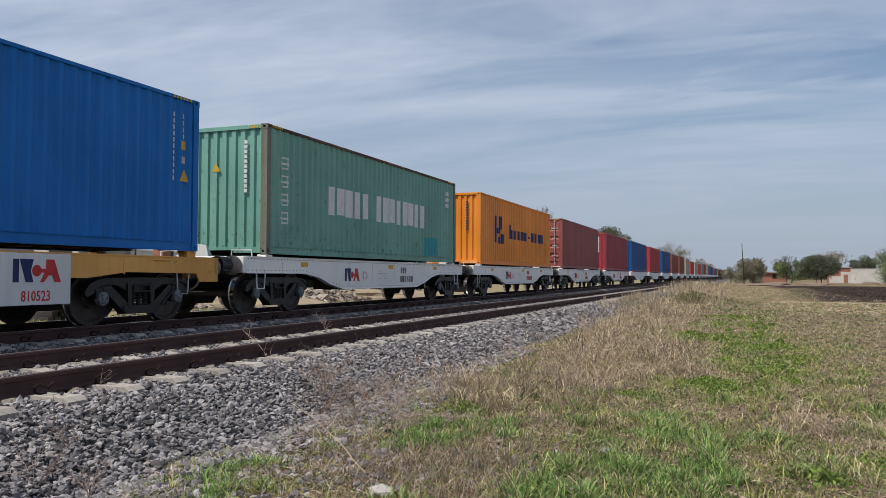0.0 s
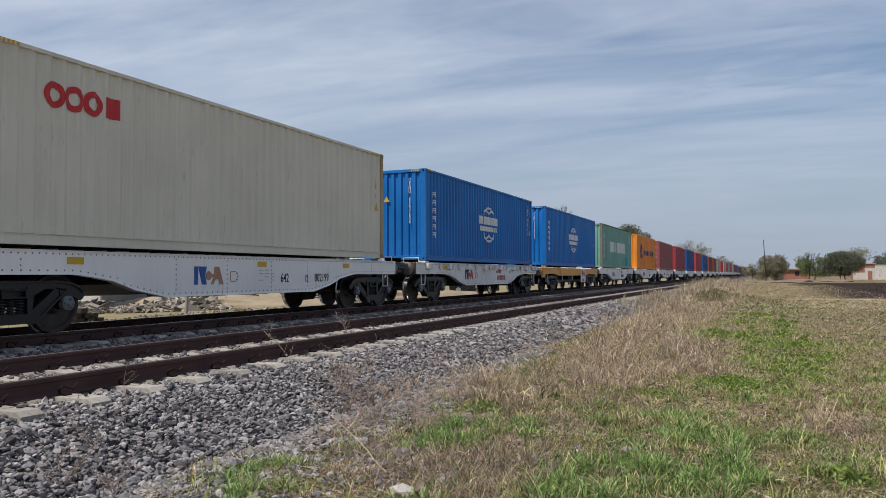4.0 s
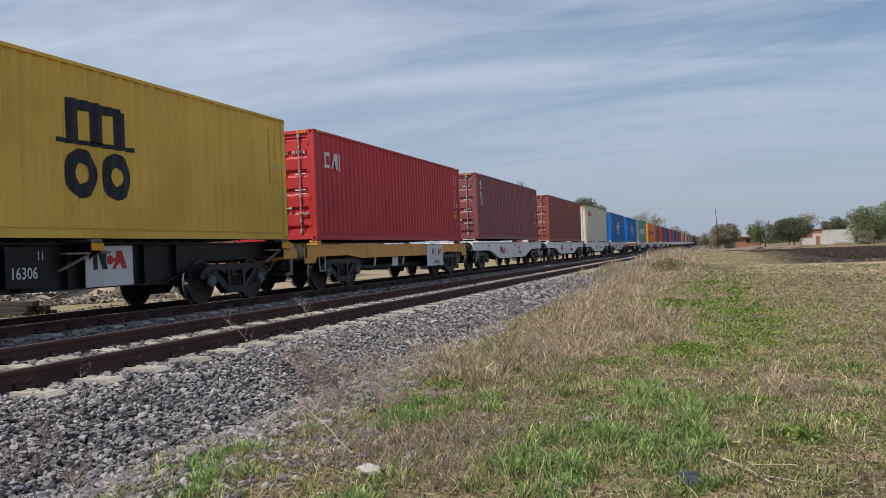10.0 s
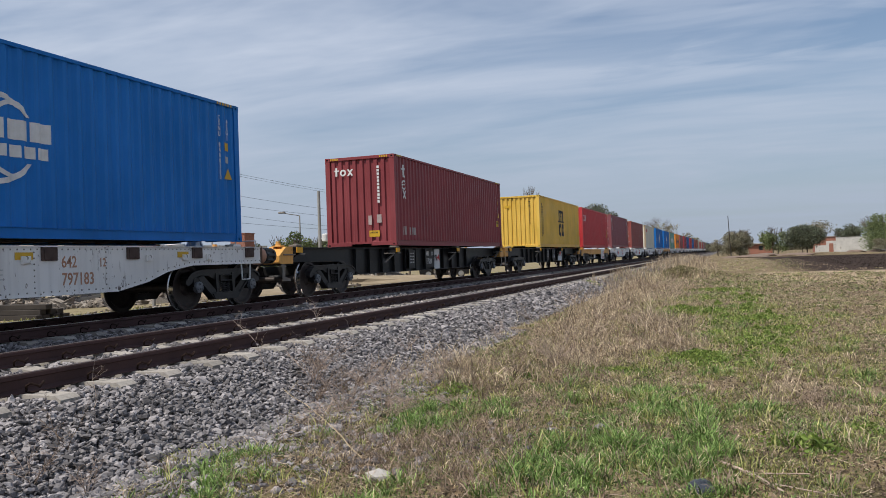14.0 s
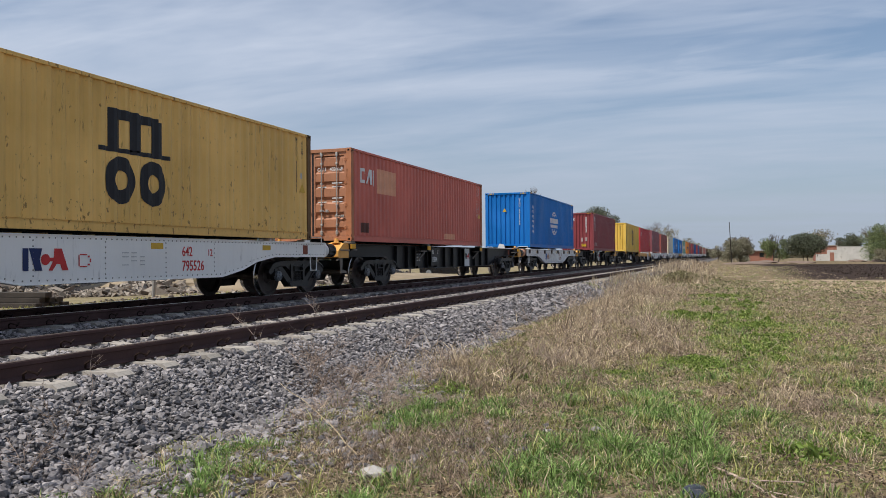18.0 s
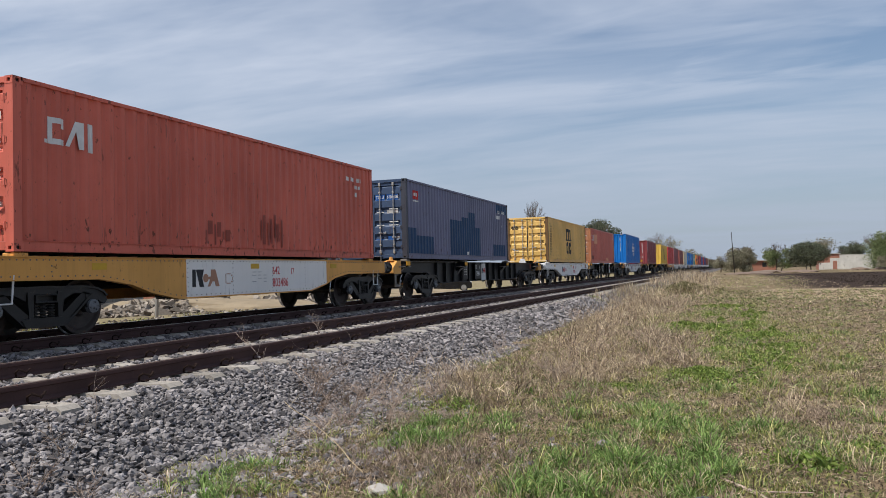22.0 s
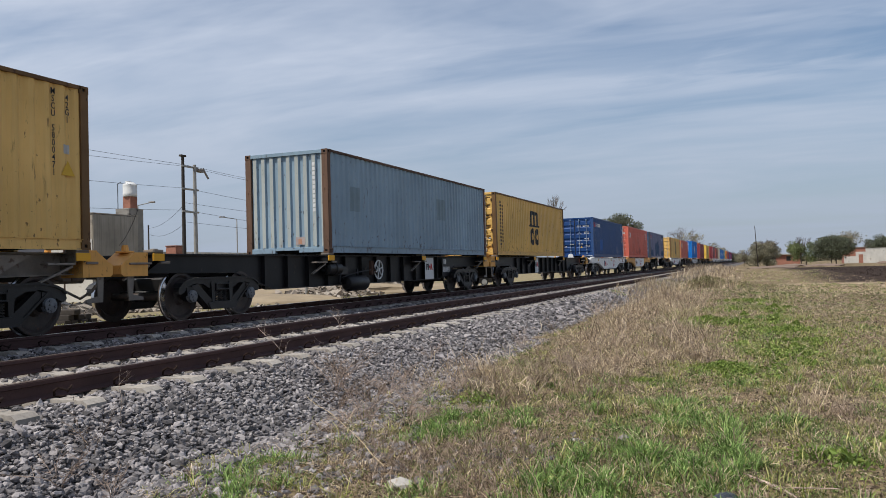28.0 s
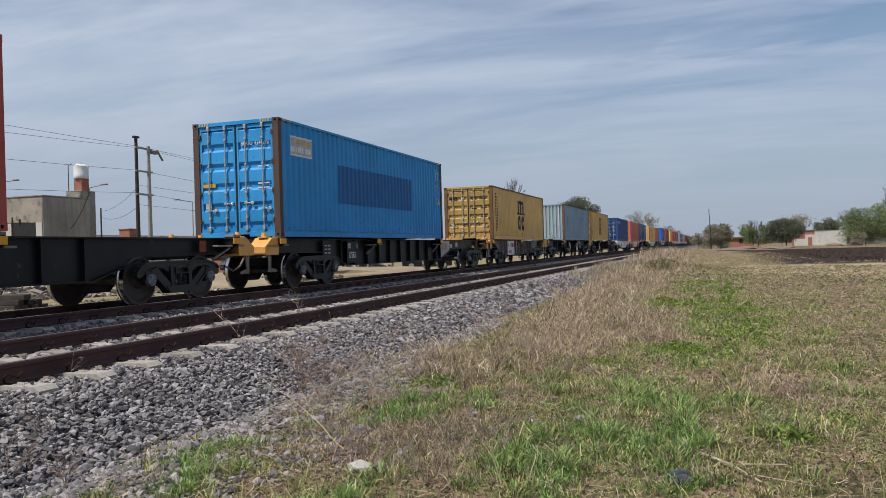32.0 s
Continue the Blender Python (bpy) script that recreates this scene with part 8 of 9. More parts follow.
for i, (x, y, r, h, n, s) in enumerate(((-0.45, 11.1, 0.36, 0.26, 1300, 0.040), (-1.33, 9.9, 0.34, 0.12, 500, 0.036), (0.25, 13.2, 0.55, 0.16, 1000, 0.045), (0.55, 17.3, 0.8, 0.2, 1200, 0.055), (-1.1, 19.6, 0.8, 0.32, 1400, 0.055),
                                       (0.45, 6.3, 0.26, 0.12, 420, 0.045), (0.95, 6.9, 0.25, 0.10, 250, 0.04), (-2.9, 8.15, 0.22, 0.24, 300, 0.035), (-0.4, 30, 1.2, 0.2, 900, 0.08), (-0.35, 7.9, 0.25, 0.10, 240, 0.035),
                                       (-0.2, 14.6, 0.5, 0.14, 600, 0.045), (0.9, 15.2, 0.7, 0.14, 700, 0.05), (-4.9, 30.5, 0.7, 0.14, 800, 0.07))):
    leaf_clump(x, y, r * 1.5, h * 0.62, int(n * 1.3), 60 + i, s * 0.9, "fresh green leafy weed in the grass")
leaf_clump(-2.6, 47, 2.4, 0.62, 2600, 69, 0.10, "dull olive bush among dry stalks", OLIVE)
band = random.Random(12)
for i in range(34):
    y = 10.3 + 16 * (i / 34) ** 1.2
    x = float(np.interp(y, (10, 12, 14.5, 20, 27), (-0.45, 0.15, 0.35, 0.15, 0.1))) + band.uniform(-0.55, 0.55) * (0.5 + 0.04 * y)
    leaf_clump(x, y + band.uniform(-0.5, 0.5), band.uniform(0.14, 0.34), band.uniform(0.07, 0.19), band.randint(120, 260), 200 + i, 0.026 + 0.0016 * y, "low leafy green weed among the grass")
leaf_clump(0.52, 6.15, 0.22, 0.10, 110, 300, 0.065, "dark broad-leaved weed lying flat in the grass")


def ground_cover():
    """Small low leaves and brown leaf litter over the whole near field."""
    rng = np.random.default_rng(77)
    sets = {"low": [], "litter": []}
    for x0, x1, y0, y1, d, size in ((-3.9, 2.3, 3.0, 8.5, 2300, 0.019), (-4.0, 3.6, 8.5, 15, 1100, 0.024), (-4.2, 5.6, 15, 27, 300, 0.036), (-4.6, 9.5, 27, 48, 70, 0.07)):
        x, y = scatter(x0, x1, y0, y1, d, rng)
        see = (x < 0.19 * y + 0.7) & (x > -3.75 + 0.3 * field(x, y, 9.0, 1.1))
        x, y = x[see], y[see]
        lumpy = field(x, y, 71.0, 4.5 if y0 < 10 else 2.5) + 0.6 * field(x, y, 72.0, 0.9) + 0.35 * lush_at(x, y) - 0.5 * dry_at(x, y)
        roll = rng.random(len(x))
        for name, sel in (("low", (lumpy > 0.02) & (roll < 0.85)), ("litter", (lumpy < 0.12) & (roll < 0.75))):
            a, b = x[sel], y[sel]
            n = len(a)
            t = turns(n, rng)
            q = np.array([(-0.5, 0, 0), (0, -0.27, 0.06), (0.5, 0, -0.05), (0, 0.27, 0.06)]) * size
            c = np.stack([a, b, heights(a, b) + rng.uniform(0.004, 0.045 if name == "low" else 0.02, n) * (1 + 0.02 * y0)], 1)
            sets[name].append((np.einsum("nij,kj->nki", t, q) * rng.uniform(0.5, 1.5, (n, 1, 1)) + c[:, None]).reshape(-1, 3))
    for name, mat, label in (("low", LOW_LEAF, "low creeping leaves among the grass"), ("litter", LITTER, "brown leaf litter and broken stems on the soil")):
        v = np.concatenate(sets[name])
        stuff("low_weeds" if name == "low" else "leaf_litter", v, (np.arange(len(v) // 4) * 4)[:, None] + np.array([[0, 1, 2, 3]]), mat, label, "weed" if name == "low" else "litter")


LOW_LEAF = leaf_material("low_weed_leaves", (0.15, 0.19, 0.065), (0.40, 0.44, 0.19))
LITTER = leaf_material("leaf_litter", (0.17, 0.125, 0.09), (0.52, 0.42, 0.31))
ground_cover()


def lump(name, x, y, sx, sy, sz, seed, mat, label, category, z=0.0, fine=3):
    bm = bmesh.new()
    bmesh.ops.create_icosphere(bm, subdivisions=fine, radius=1)
    noise.seed_set(seed)
    for v in bm.verts:
        k = 1 + 0.30 * noise.noise(v.co * 1.3) + 0.10 * noise.noise(v.co * 4)
        v.co = Vector((v.co.x * sx * k, v.co.y * sy * k, max(-0.3, v.co.z) * sz * k))
    me = bpy.data.meshes.new(name)
    bm.to_mesh(me)
    bm.free()
    return tagged(part(name, me, mat, at=pose(x, y, z + ground_height(x, y), 0, 0, seed * 40)), label, category)


WHITE_STONE = surface("pale_stone", (0.40, 0.375, 0.345), 0.9, 0.0, 0.2, 12.0, 0.6, 60.0)
DARK_BAG = surface("dark_plastic", (0.035, 0.04, 0.05), 0.35, 0.0, 0.4, 14.0, 0.6, 30.0)
lump("stone", -2.27, 4.82, 0.125, 0.10, 0.06, 3, WHITE_STONE, "pale broken stone lying in the grass", "stone", 0.03, 1)
lump("plastic_bag", -0.22, 5.05, 0.09, 0.10, 0.07, 5, DARK_BAG, "dark crumpled plastic scrap in the grass", "litter", 0.02)
noise.seed_set(1)

# ---- beyond the line and round the field ----
DARK_PLASTER = surface("stained_plaster", (0.25, 0.235, 0.21), 0.9, 0.0, 0.35, 0.9, 0.4, 18.0, (0.13, 0.12, 0.11), 0.56)
TAN_PLASTER = surface("worn_tan_plaster", (0.34, 0.30, 0.25), 0.9, 0.0, 0.3, 0.8, 0.4, 16.0, (0.20, 0.175, 0.15), 0.56)
LIME_WASH = surface("worn_white_wash", (0.55, 0.53, 0.49), 0.9, 0.0, 0.2, 0.7, 0.3, 14.0, (0.36, 0.33, 0.29), 0.6)
BRICK = surface("red_brick", (0.33, 0.15, 0.105), 0.9, 0.0, 0.3, 3.0, 0.5, 20.0, (0.22, 0.10, 0.07), 0.6)
TANK = surface("white_plastic_tank", (0.66, 0.66, 0.64), 0.45, 0.0, 0.08, 2.0, 0.1, 20.0)
POLE_WOOD = surface("grey_pole", (0.30, 0.29, 0.27), 0.85, 0.0, 0.2, 2.0, 0.2, 30.0)
DARK_WOOD = surface("tarred_timber", (0.05, 0.042, 0.036), 0.9, 0.0, 0.35, 2.0, 0.4, 25.0)
WIRE = surface("black_cable", (0.02, 0.02, 0.022), 0.6, 0.0, 0.2, 4.0, 0.0, 20.0)
# Near-black colour stands for the shade inside openings; also dark car windows.
GLASS = surface("dark_opening", (0.03, 0.03, 0.03), 0.4, 0.0, 0.3, 4.0, 0.0, 20.0)
TARP = surface("pale_blue_sheet", (0.22, 0.42, 0.66), 0.6, 0.0, 0.2, 1.5, 0.2, 12.0)


def house(name, x0, x1, y0, y1, h, mat, label, openings=(), parapet=0.15, side=None):
    """Flat-roofed house with parapet; openings: (face, along, z0, z1, from, to), dark sheets for the shade inside."""
    ob = thing(name, label, "building", at=pose((x0 + x1) / 2, (y0 + y1) / 2, 0))
    hx, hy = (x1 - x0) / 2, (y1 - y0) / 2
    t = 0.2
    for n, b in (("wall", (-hx, hx, -hy, -hy + t)), ("wall", (-hx, hx, hy - t, hy)), ("wall", (-hx, -hx + t, -hy + t, hy - t)), ("wall", (hx - t, hx, -hy + t, hy - t))):
        part(n, Shape().box(*b, -0.3, h, bev=0.02), (side or mat) if b[0] > 0 else mat, ob)
    part("roof", Shape().box(-hx + t, hx - t, -hy + t, hy - t, h - parapet - 0.2, h - parapet), DARK_PLASTER, ob)
    part("coping", Shape().box(-hx - 0.04, hx + 0.04, -hy - 0.04, -hy + t, h, h + 0.06).box(hx - t, hx + 0.04, -hy + t, hy + 0.04, h, h + 0.06), mat, ob)
    for face, a0, a1, z0, z1, m in openings:
        if face == "x":
            part("opening", Shape().box(hx - 0.02, hx + 0.015, a0, a1, z0, z1), m, ob)
        else:
            part("opening", Shape().box(a0, a1, -hy - 0.015, -hy + 0.02, z0, z1), m, ob)
    return ob


CEMENT = surface("grey_cement_render", (0.335, 0.318, 0.32), 0.9, 0.0, 0.22, 0.32, 0.5, 9.0, (0.27, 0.252, 0.245), 0.54)
STREAKED = paint("streaked_plaster", (0.30, 0.275, 0.235), 0.28, 0.0, 0.9, 0.85, 21.0)
# tall grey house beside the yard
house("grey_house", -42, -30.0, 6, 26.6, 8.15, CEMENT, "tall blank grey plastered house with a stained wall", [("x", -8.5, -7.2, 4.4, 5.6, GLASS)])
# low house with the water tower
low = house("low_house", -46, -36.0, 35.0, 38.6, 5.25, TAN_PLASTER, "low house with worn white front and stained side", [], side=DARK_PLASTER)
part("lower_render", Shape().box(-4.9, 4.95, -1.83, -1.80, 0.0, 3.75), LIME_WASH, low, "white-washed lower half of the front")
part("opening", Shape().box(2.7, 4.5, -1.85, -1.82, 2.6, 3.75), GLASS, low, "dark sheet for the shaded opening under the roof")
part("side_render", Shape().box(5.0, 5.03, -1.78, 1.78, 0.0, 5.2), STREAKED, low, "dark stained side wall")
part("tower_pier", Shape().box(3.9, 5.02, 1.1, 2.3, 0, 5.75, bev=0.02), DARK_PLASTER, low)


def water_tank():
    ob = thing("water_tank", "white plastic water tank on a brick pedestal", "water tank", at=pose(-36.5, 38.4, 5.72))
    part("pedestal", Shape().box(-0.18, 0.42, -0.30, 0.30, 0, 0.78, bev=0.01), BRICK, ob, "red brick pedestal")
    part("tank", Shape().lathe([(0.78, 0.02), (0.78, 0.40), (0.83, 0.43), (1.0, 0.43), (1.02, 0.42), (1.25, 0.43), (1.27, 0.42), (1.52, 0.43), (1.60, 0.36), (1.68, 0.24), (1.69, 0.02)], 24, 2, (0.12, 0, 0)).mesh("tank", True), TANK, ob)
    part("lid", Shape().lathe([(1.70, 0.0), (1.70, 0.2), (1.76, 0.2), (1.78, 0.0)], 16, 2), TANK, ob)
    part("pipe", Shape().pipe([(-0.58, -0.3, 0.0), (-0.58, -0.3, 1.6), (-0.4, -0.2, 1.72)], 0.025, 6), WIRE, ob)


water_tank()
# lower buildings in the distance on that side
house("far_shed", -62, -50, 44, 78, 3.6, LIME_WASH, "long low whitewashed shed in the yard")
house("yard_wall", -41.6, -41.3, 40, 90, 2.35, LIME_WASH, "low pale boundary wall of the yard")
house("brick_hut", -38.9, -38.0, 44.4, 45.4, 3.55, BRICK, "small rusty brick hut behind the wall")
house("ruined_hut", -35.7, -34.4, 50.6, 51.9, 3.9, BRICK, "narrow ruined brick hut beside bare shrubs")


def h_pole():
    """Two poles joined by three cross-arms, with a transformer head."""
    ob = thing("utility_pole", "double utility pole joined by cross-arms", "utility pole", at=pose(-36, 43.4, 0))
    part("pole", Shape().rod((0, -0.5, -0.3), (0, -0.5, 9.6), 0.15, 10, 0.10), DARK_WOOD, ob, "dark timber pole")
    part("pole", Shape().rod((0.12, 0.55, -0.3), (0.12, 0.55, 9.1), 0.16, 10, 0.11), POLE_WOOD, ob, "pale concrete pole")
    for z in (8.85, 7.3, 5.75):
        part("cross_arm", Shape().box(0.02, 0.14, -0.7, 0.95, z, z + 0.12, bev=0.01), POLE_WOOD, ob)
    part("insulator", Shape().box(0.1, 0.4, 0.7, 1.25, 8.6, 8.85, bev=0.05).rod((0.3, 1.2, 8.9), (0.45, 1.6, 8.2), 0.07, 6), SILVER_GREY, ob, "switch gear at the pole head")
    part("cap", Shape().box(-0.12, 0.12, -0.75, -0.25, 9.55, 9.68, bev=0.02), DARK_WOOD, ob)


h_pole()


def cable(pts, sag, label):
    line = [Vector(pts[0])]
    for a, b in zip(pts, pts[1:]):
        a, b = Vector(a), Vector(b)
        line += [a.lerp(b, k / 10) - Vector((0, 0, sag * 4 * (k / 10) * (1 - k / 10))) for k in range(1, 11)]
    tagged(part("cable", Shape().pipe(line, 0.012, 4), WIRE), label, "cable", "overhead cables")


for k, (z, z2) in enumerate(((9.0, 9.9), (8.9, 8.6), (7.4, 7.6), (5.9, 5.7))):
    cable([(-37.6, -8, z2 + 0.8), (-35.9, 42.9, z), (-35, 95, z - 0.4)], 0.5 + 0.1 * k, "thin black overhead cable between poles")


def street_lamp(x, y, h, arm, label):
    ob = thing("street_lamp", label, "street lamp", at=pose(x, y, 0))
    part("pole", Shape().rod((0, 0, -0.2), (0, 0, h), 0.09, 8, 0.05), POLE_WOOD, ob)
    part("arm", Shape().rod((0, 0, h), (arm * 0.8, arm * 0.5, h + 0.25), 0.035, 6), POLE_WOOD, ob)
    part("lamp_head", Shape().box(arm * 0.8 - 0.3, arm * 0.8 + 0.3, arm * 0.5 - 0.12, arm * 0.5 + 0.12, h + 0.2, h + 0.32, bev=0.03), SILVER_GREY, ob)


street_lamp(-50.5, 68.4, 7.2, -1.6, "grey street lamp on a thin pole")
street_lamp(-52, 46, 7.6, 1.6, "grey street lamp on a thin pole behind the low house")


def cable_post(x, y, h):
    ob = thing("wire_post", "thin dark post that carries wires", "post", at=pose(x, y, 0))
    part("pole", Shape().rod((0, 0, -0.2), (0, 0, h), 0.08, 8, 0.06), DARK_WOOD, ob)


cable_post(-49.8, 54.7, 6.0)
street_lamp(-47.7, 51.2, 7.4, 1.2, "grey street lamp with its arm beside the water tank")
cable([(-49.8, 54.7, 5.7), (-35.9, 43.0, 6.4), (-33.5, 95, 5.9)], 0.4, "thin black overhead cable between poles")
cable([(-49.8, 54.7, 5.2), (-35.9, 43.0, 5.1), (-33.0, 95, 4.9)], 0.5, "thin black overhead cable between poles")
cable([(-35.95, 38.6, 5.7), (-35.96, 37.0, 3.4)], 0.25, "black cable that sags down the house wall")


def antenna():
    ob = thing("wall_antenna", "dark aerial on a thin mast before the low house", "antenna", at=pose(-35.2, 32.2, 0))
    part("mast", Shape().rod((0, 0, 0), (0, 0, 3.9), 0.04, 6), RUST, ob)
    part("boom", Shape().rod((-0.7, -0.5, 3.6), (0.7, 0.5, 3.6), 0.025, 5).rod((0.3, 0.2, 3.45), (0.3, 0.2, 3.8), 0.05, 6), RUST, ob)


antenna()

# rubble heaps and timber beside the line
RUBBLE = piece_material("broken_rubble", (0.22, 0.185, 0.15), (0.40, 0.35, 0.295), 0.9, 0.6, 0.4, 12.0)


def rubble():
    rng = np.random.default_rng(21)
    ps, rs = [], []
    for x, y, rx, ry, h, n, r in ((-24, 30, 2.4, 6, 0.75, 2400, 0.10), (-26, 22, 2.0, 4, 0.5, 1300, 0.09), (-22, 40, 2.6, 9, 0.9, 2400, 0.12), (-30, 26, 4, 6, 0.4, 1300, 0.09), (-25.5, 56, 2.2, 4, 0.7, 900, 0.13), (-25, 14, 2, 2, 0.3, 350, 0.08), (-19.5, 27, 1.6, 9, 0.10, 500, 0.05)):
        a, q = rng.uniform(0, math.tau, n), np.sqrt(rng.random(n))
        px, py = x + rx * q * np.cos(a), y + ry * q * np.sin(a)
        ps.append(np.stack([px, py, h * (1 - q) * rng.uniform(0.6, 1.0, n) + 0.05], 1))
        rs.append(rng.lognormal(0, 0.5, n) * r)
    v, f = stones(np.concatenate(ps), np.concatenate(rs), rng)
    stuff("rubble", v, f, RUBBLE, "heaps of broken masonry beside the line", "rubble")
    # soil under the heaps
    for i, (x, y, rx, ry, h) in enumerate(((-24, 30, 2.4, 6, 0.55), (-22, 40, 2.6, 9, 0.65), (-25.5, 56, 2.2, 4, 0.45))):
        lump("earth_mound", x, y, rx, ry, h, 7 + i, SAND, "low mound of earth under the rubble", "mound")
    noise.seed_set(1)


EARTH = surface("pinkish_earth", (0.185, 0.135, 0.105), 0.95, 0.0, 0.3, 1.0, 0.6, 12.0)
SAND = surface("sandy_soil", (0.27, 0.215, 0.145), 0.95, 0.0, 0.3, 1.0, 0.6, 12.0)
rubble()


def timber_stack():
    ob = thing("timber_stack", "stack of old dark sleepers beside the track", "timber stack", at=pose(-20.95, 17.95, 0.05, 0, 0, 4))
    rng = random.Random(3)
    for j in range(3):
        for k in range(4 - j):
            part("timber", shared("timber", lambda: Shape().box(-1.35, 1.35, -0.12, 0.12, 0, 0.15, bev=0.01)), DARK_WOOD if rng.random() < 0.9 else SILVER_GREY, ob, at=pose(rng.uniform(-0.2, 0.2), k * 0.3 + 0.12 * j, 0.155 * j, 0, 0, rng.uniform(-4, 4)))


timber_stack()
for i, (x, y) in enumerate(((-20, 23.5), (-20.4, 33), (-21, 45))):
    ob = thing("fence_stake", "short grey stake in the yard", "stake", "stakes in the yard", at=pose(x, y, 0))
    part("stake", Shape().rod((0, 0, -0.2), (0.05, 0, 0.95), 0.07, 7, 0.06), POLE_WOOD, ob)


# ---- trees ----
BARK = surface("grey_bark", (0.13, 0.105, 0.085), 0.95, 0.0, 0.35, 3.0, 0.5, 25.0)
# Dark, pale and brownish leaf colours are lightened to stand in for haze.
LEAF_DARK_HAZED = leaf_material("haze_lightened_dark_leaves", (0.135, 0.15, 0.10), (0.25, 0.27, 0.175))
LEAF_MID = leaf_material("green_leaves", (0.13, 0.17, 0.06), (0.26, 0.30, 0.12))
LEAF_PALE_HAZED = leaf_material("haze_lightened_fresh_leaves", (0.20, 0.25, 0.11), (0.36, 0.41, 0.19))
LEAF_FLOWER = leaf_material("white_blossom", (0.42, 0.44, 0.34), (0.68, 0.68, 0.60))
LEAF_BROWN_HAZED = leaf_material("haze_lightened_brown_leaves", (0.30, 0.28, 0.19), (0.46, 0.42, 0.30))


def limbs(s, p, d, length, r, depth, rng, ends, spread, droop=0.0, split=3):
    q = p + d * length
    s.rod(p, q, r, 6 if depth > 1 else 4, r * 0.7)
    if depth == 0:
        ends.append(q)
        return
    if depth <= 2:
        ends.append(p.lerp(q, 0.7))
    for _ in range(split if depth > 1 else 2):
        e = (d + Vector((rng.uniform(-1, 1), rng.uniform(-1, 1), rng.uniform(-0.45, 0.6) - droop)) * spread).normalized()
        limbs(s, q, e, length * rng.uniform(0.62, 0.85), r * 0.62, depth - 1, rng, ends, spread, droop, split)


def tree(name, x, y, height, width, trunk, seed, leaf, count, size, label, depth=4, spread=0.75, trunks=1, bark=BARK, fill=0.5, droop=0.0, base=0.0, lobes=0, low=0.12):
    """Tapered trunk, forking limbs and a crown of leaves round the limb ends."""
    rng, nr = random.Random(seed), np.random.default_rng(seed)
    ob = thing(name, label, "tree", at=pose(x, y, base))
    s, ends = Shape(), []
    rr = 0.028 * height if depth < 5 else 0.022 * height
    for k in range(trunks):
        a = rng.uniform(0, math.tau)
        p = Vector((0.25 * width * 0.3 * math.cos(a) * (trunks > 1), 0.25 * width * 0.3 * math.sin(a) * (trunks > 1), -0.2))
        d = Vector((rng.uniform(-0.15, 0.15), rng.uniform(-0.15, 0.15), 1)).normalized()
        limbs(s, p, d, trunk, rr / (1 + 0.35 * (trunks - 1)), depth, rng, ends, spread, droop)
    # scale the limbs to the tree's size
    top = max(e.z for e in ends)
    wide = sorted(math.hypot(e.x, e.y) for e in ends)[int(len(ends) * 0.92)]
    kz, kw = height / top, width / 2 / max(wide, 0.1)
    s.v = [(a * (kw if c > trunk * 0.6 else (1 + (kw - 1) * max(0, c) / (trunk * 0.6))), b * (kw if c > trunk * 0.6 else (1 + (kw - 1) * max(0, c) / (trunk * 0.6))), c * kz) for a, b, c in s.v]
    part("trunk", s, bark, ob)
    if leaf:
        e = np.array([(q.x * kw, q.y * kw, q.z * kz) for q in ends])
        pick = e[nr.integers(0, len(e), count)]
        if lobes:
            a, u = nr.uniform(0, math.tau, lobes), np.sqrt(nr.random(lobes)) * 0.78
            dome = np.sqrt(1 - (u * 1.05) ** 2 * 0.9)
            mid = np.stack([u * np.cos(a) * width / 2, u * np.sin(a) * width / 2, height * (low + (0.93 - low) * dome * nr.uniform(0.0, 1.0, lobes) ** 0.75)], 1)
            size_l = nr.uniform(0.12, 0.24, lobes)[:, None] * np.array([width, width, min(width, height) * 0.8])
            which = nr.integers(0, lobes, count)
            way = nr.normal(size=(count, 3))
            way /= np.linalg.norm(way, axis=1)[:, None]
            c = mid[which] + way * size_l[which] * (nr.random(count) ** 0.4 * 1.15)[:, None]
        else:
            c = pick + nr.normal(0, 1, (count, 3)) * np.array([width, width, height * 0.8]) * 0.075 * (fill + 0.5)
        c[:, 2] = np.clip(c[:, 2], 0.25, height * 1.03)
        t = turns(count, nr)
        q = np.array([(-0.5, 0, 0), (0, -0.35, 0.1), (0.5, 0, 0), (0, 0.35, 0.1)]) * size
        v = np.einsum("nij,kj->nki", t, q) * nr.uniform(0.6, 1.4, (count, 1, 1)) + c[:, None]
        f = (np.arange(count) * 4)[:, None] + np.array([[0, 1, 2, 3]])
        crown = stuff("crown", v.reshape(-1, 3), f, leaf, "", "")
        del crown["kind"]
        crown.parent = ob
    return ob


def at(az, d):
    return d * math.sin(radians(az)), d * math.cos(radians(az))


# beyond the train
tree("bare_tree", *at(-14.2, 112), 11.6, 5.5, 2.6, 5, None, 0, 0, "bare grey winter tree behind the railway", 6, 0.55)
tree("evergreen_tree", *at(-8.95, 200), 14.0, 11.0, 4.8, 8, LEAF_DARK_HAZED, 13300, 0.32, "dark dense evergreen tree behind the railway", 4, 0.85, lobes=30, low=0.45)
tree("umbrella_tree", *at(-4.9, 335), 16.0, 17.0, 6.0, 11, None, 0, 0, "broad bare umbrella-shaped tree far down the line", 6, 0.95)
tree("umbrella_tree", *at(-3.95, 345), 13.5, 13.0, 5.0, 12, LEAF_BROWN_HAZED, 260, 0.8, "broad thin-leaved tree far down the line", 5, 0.95)
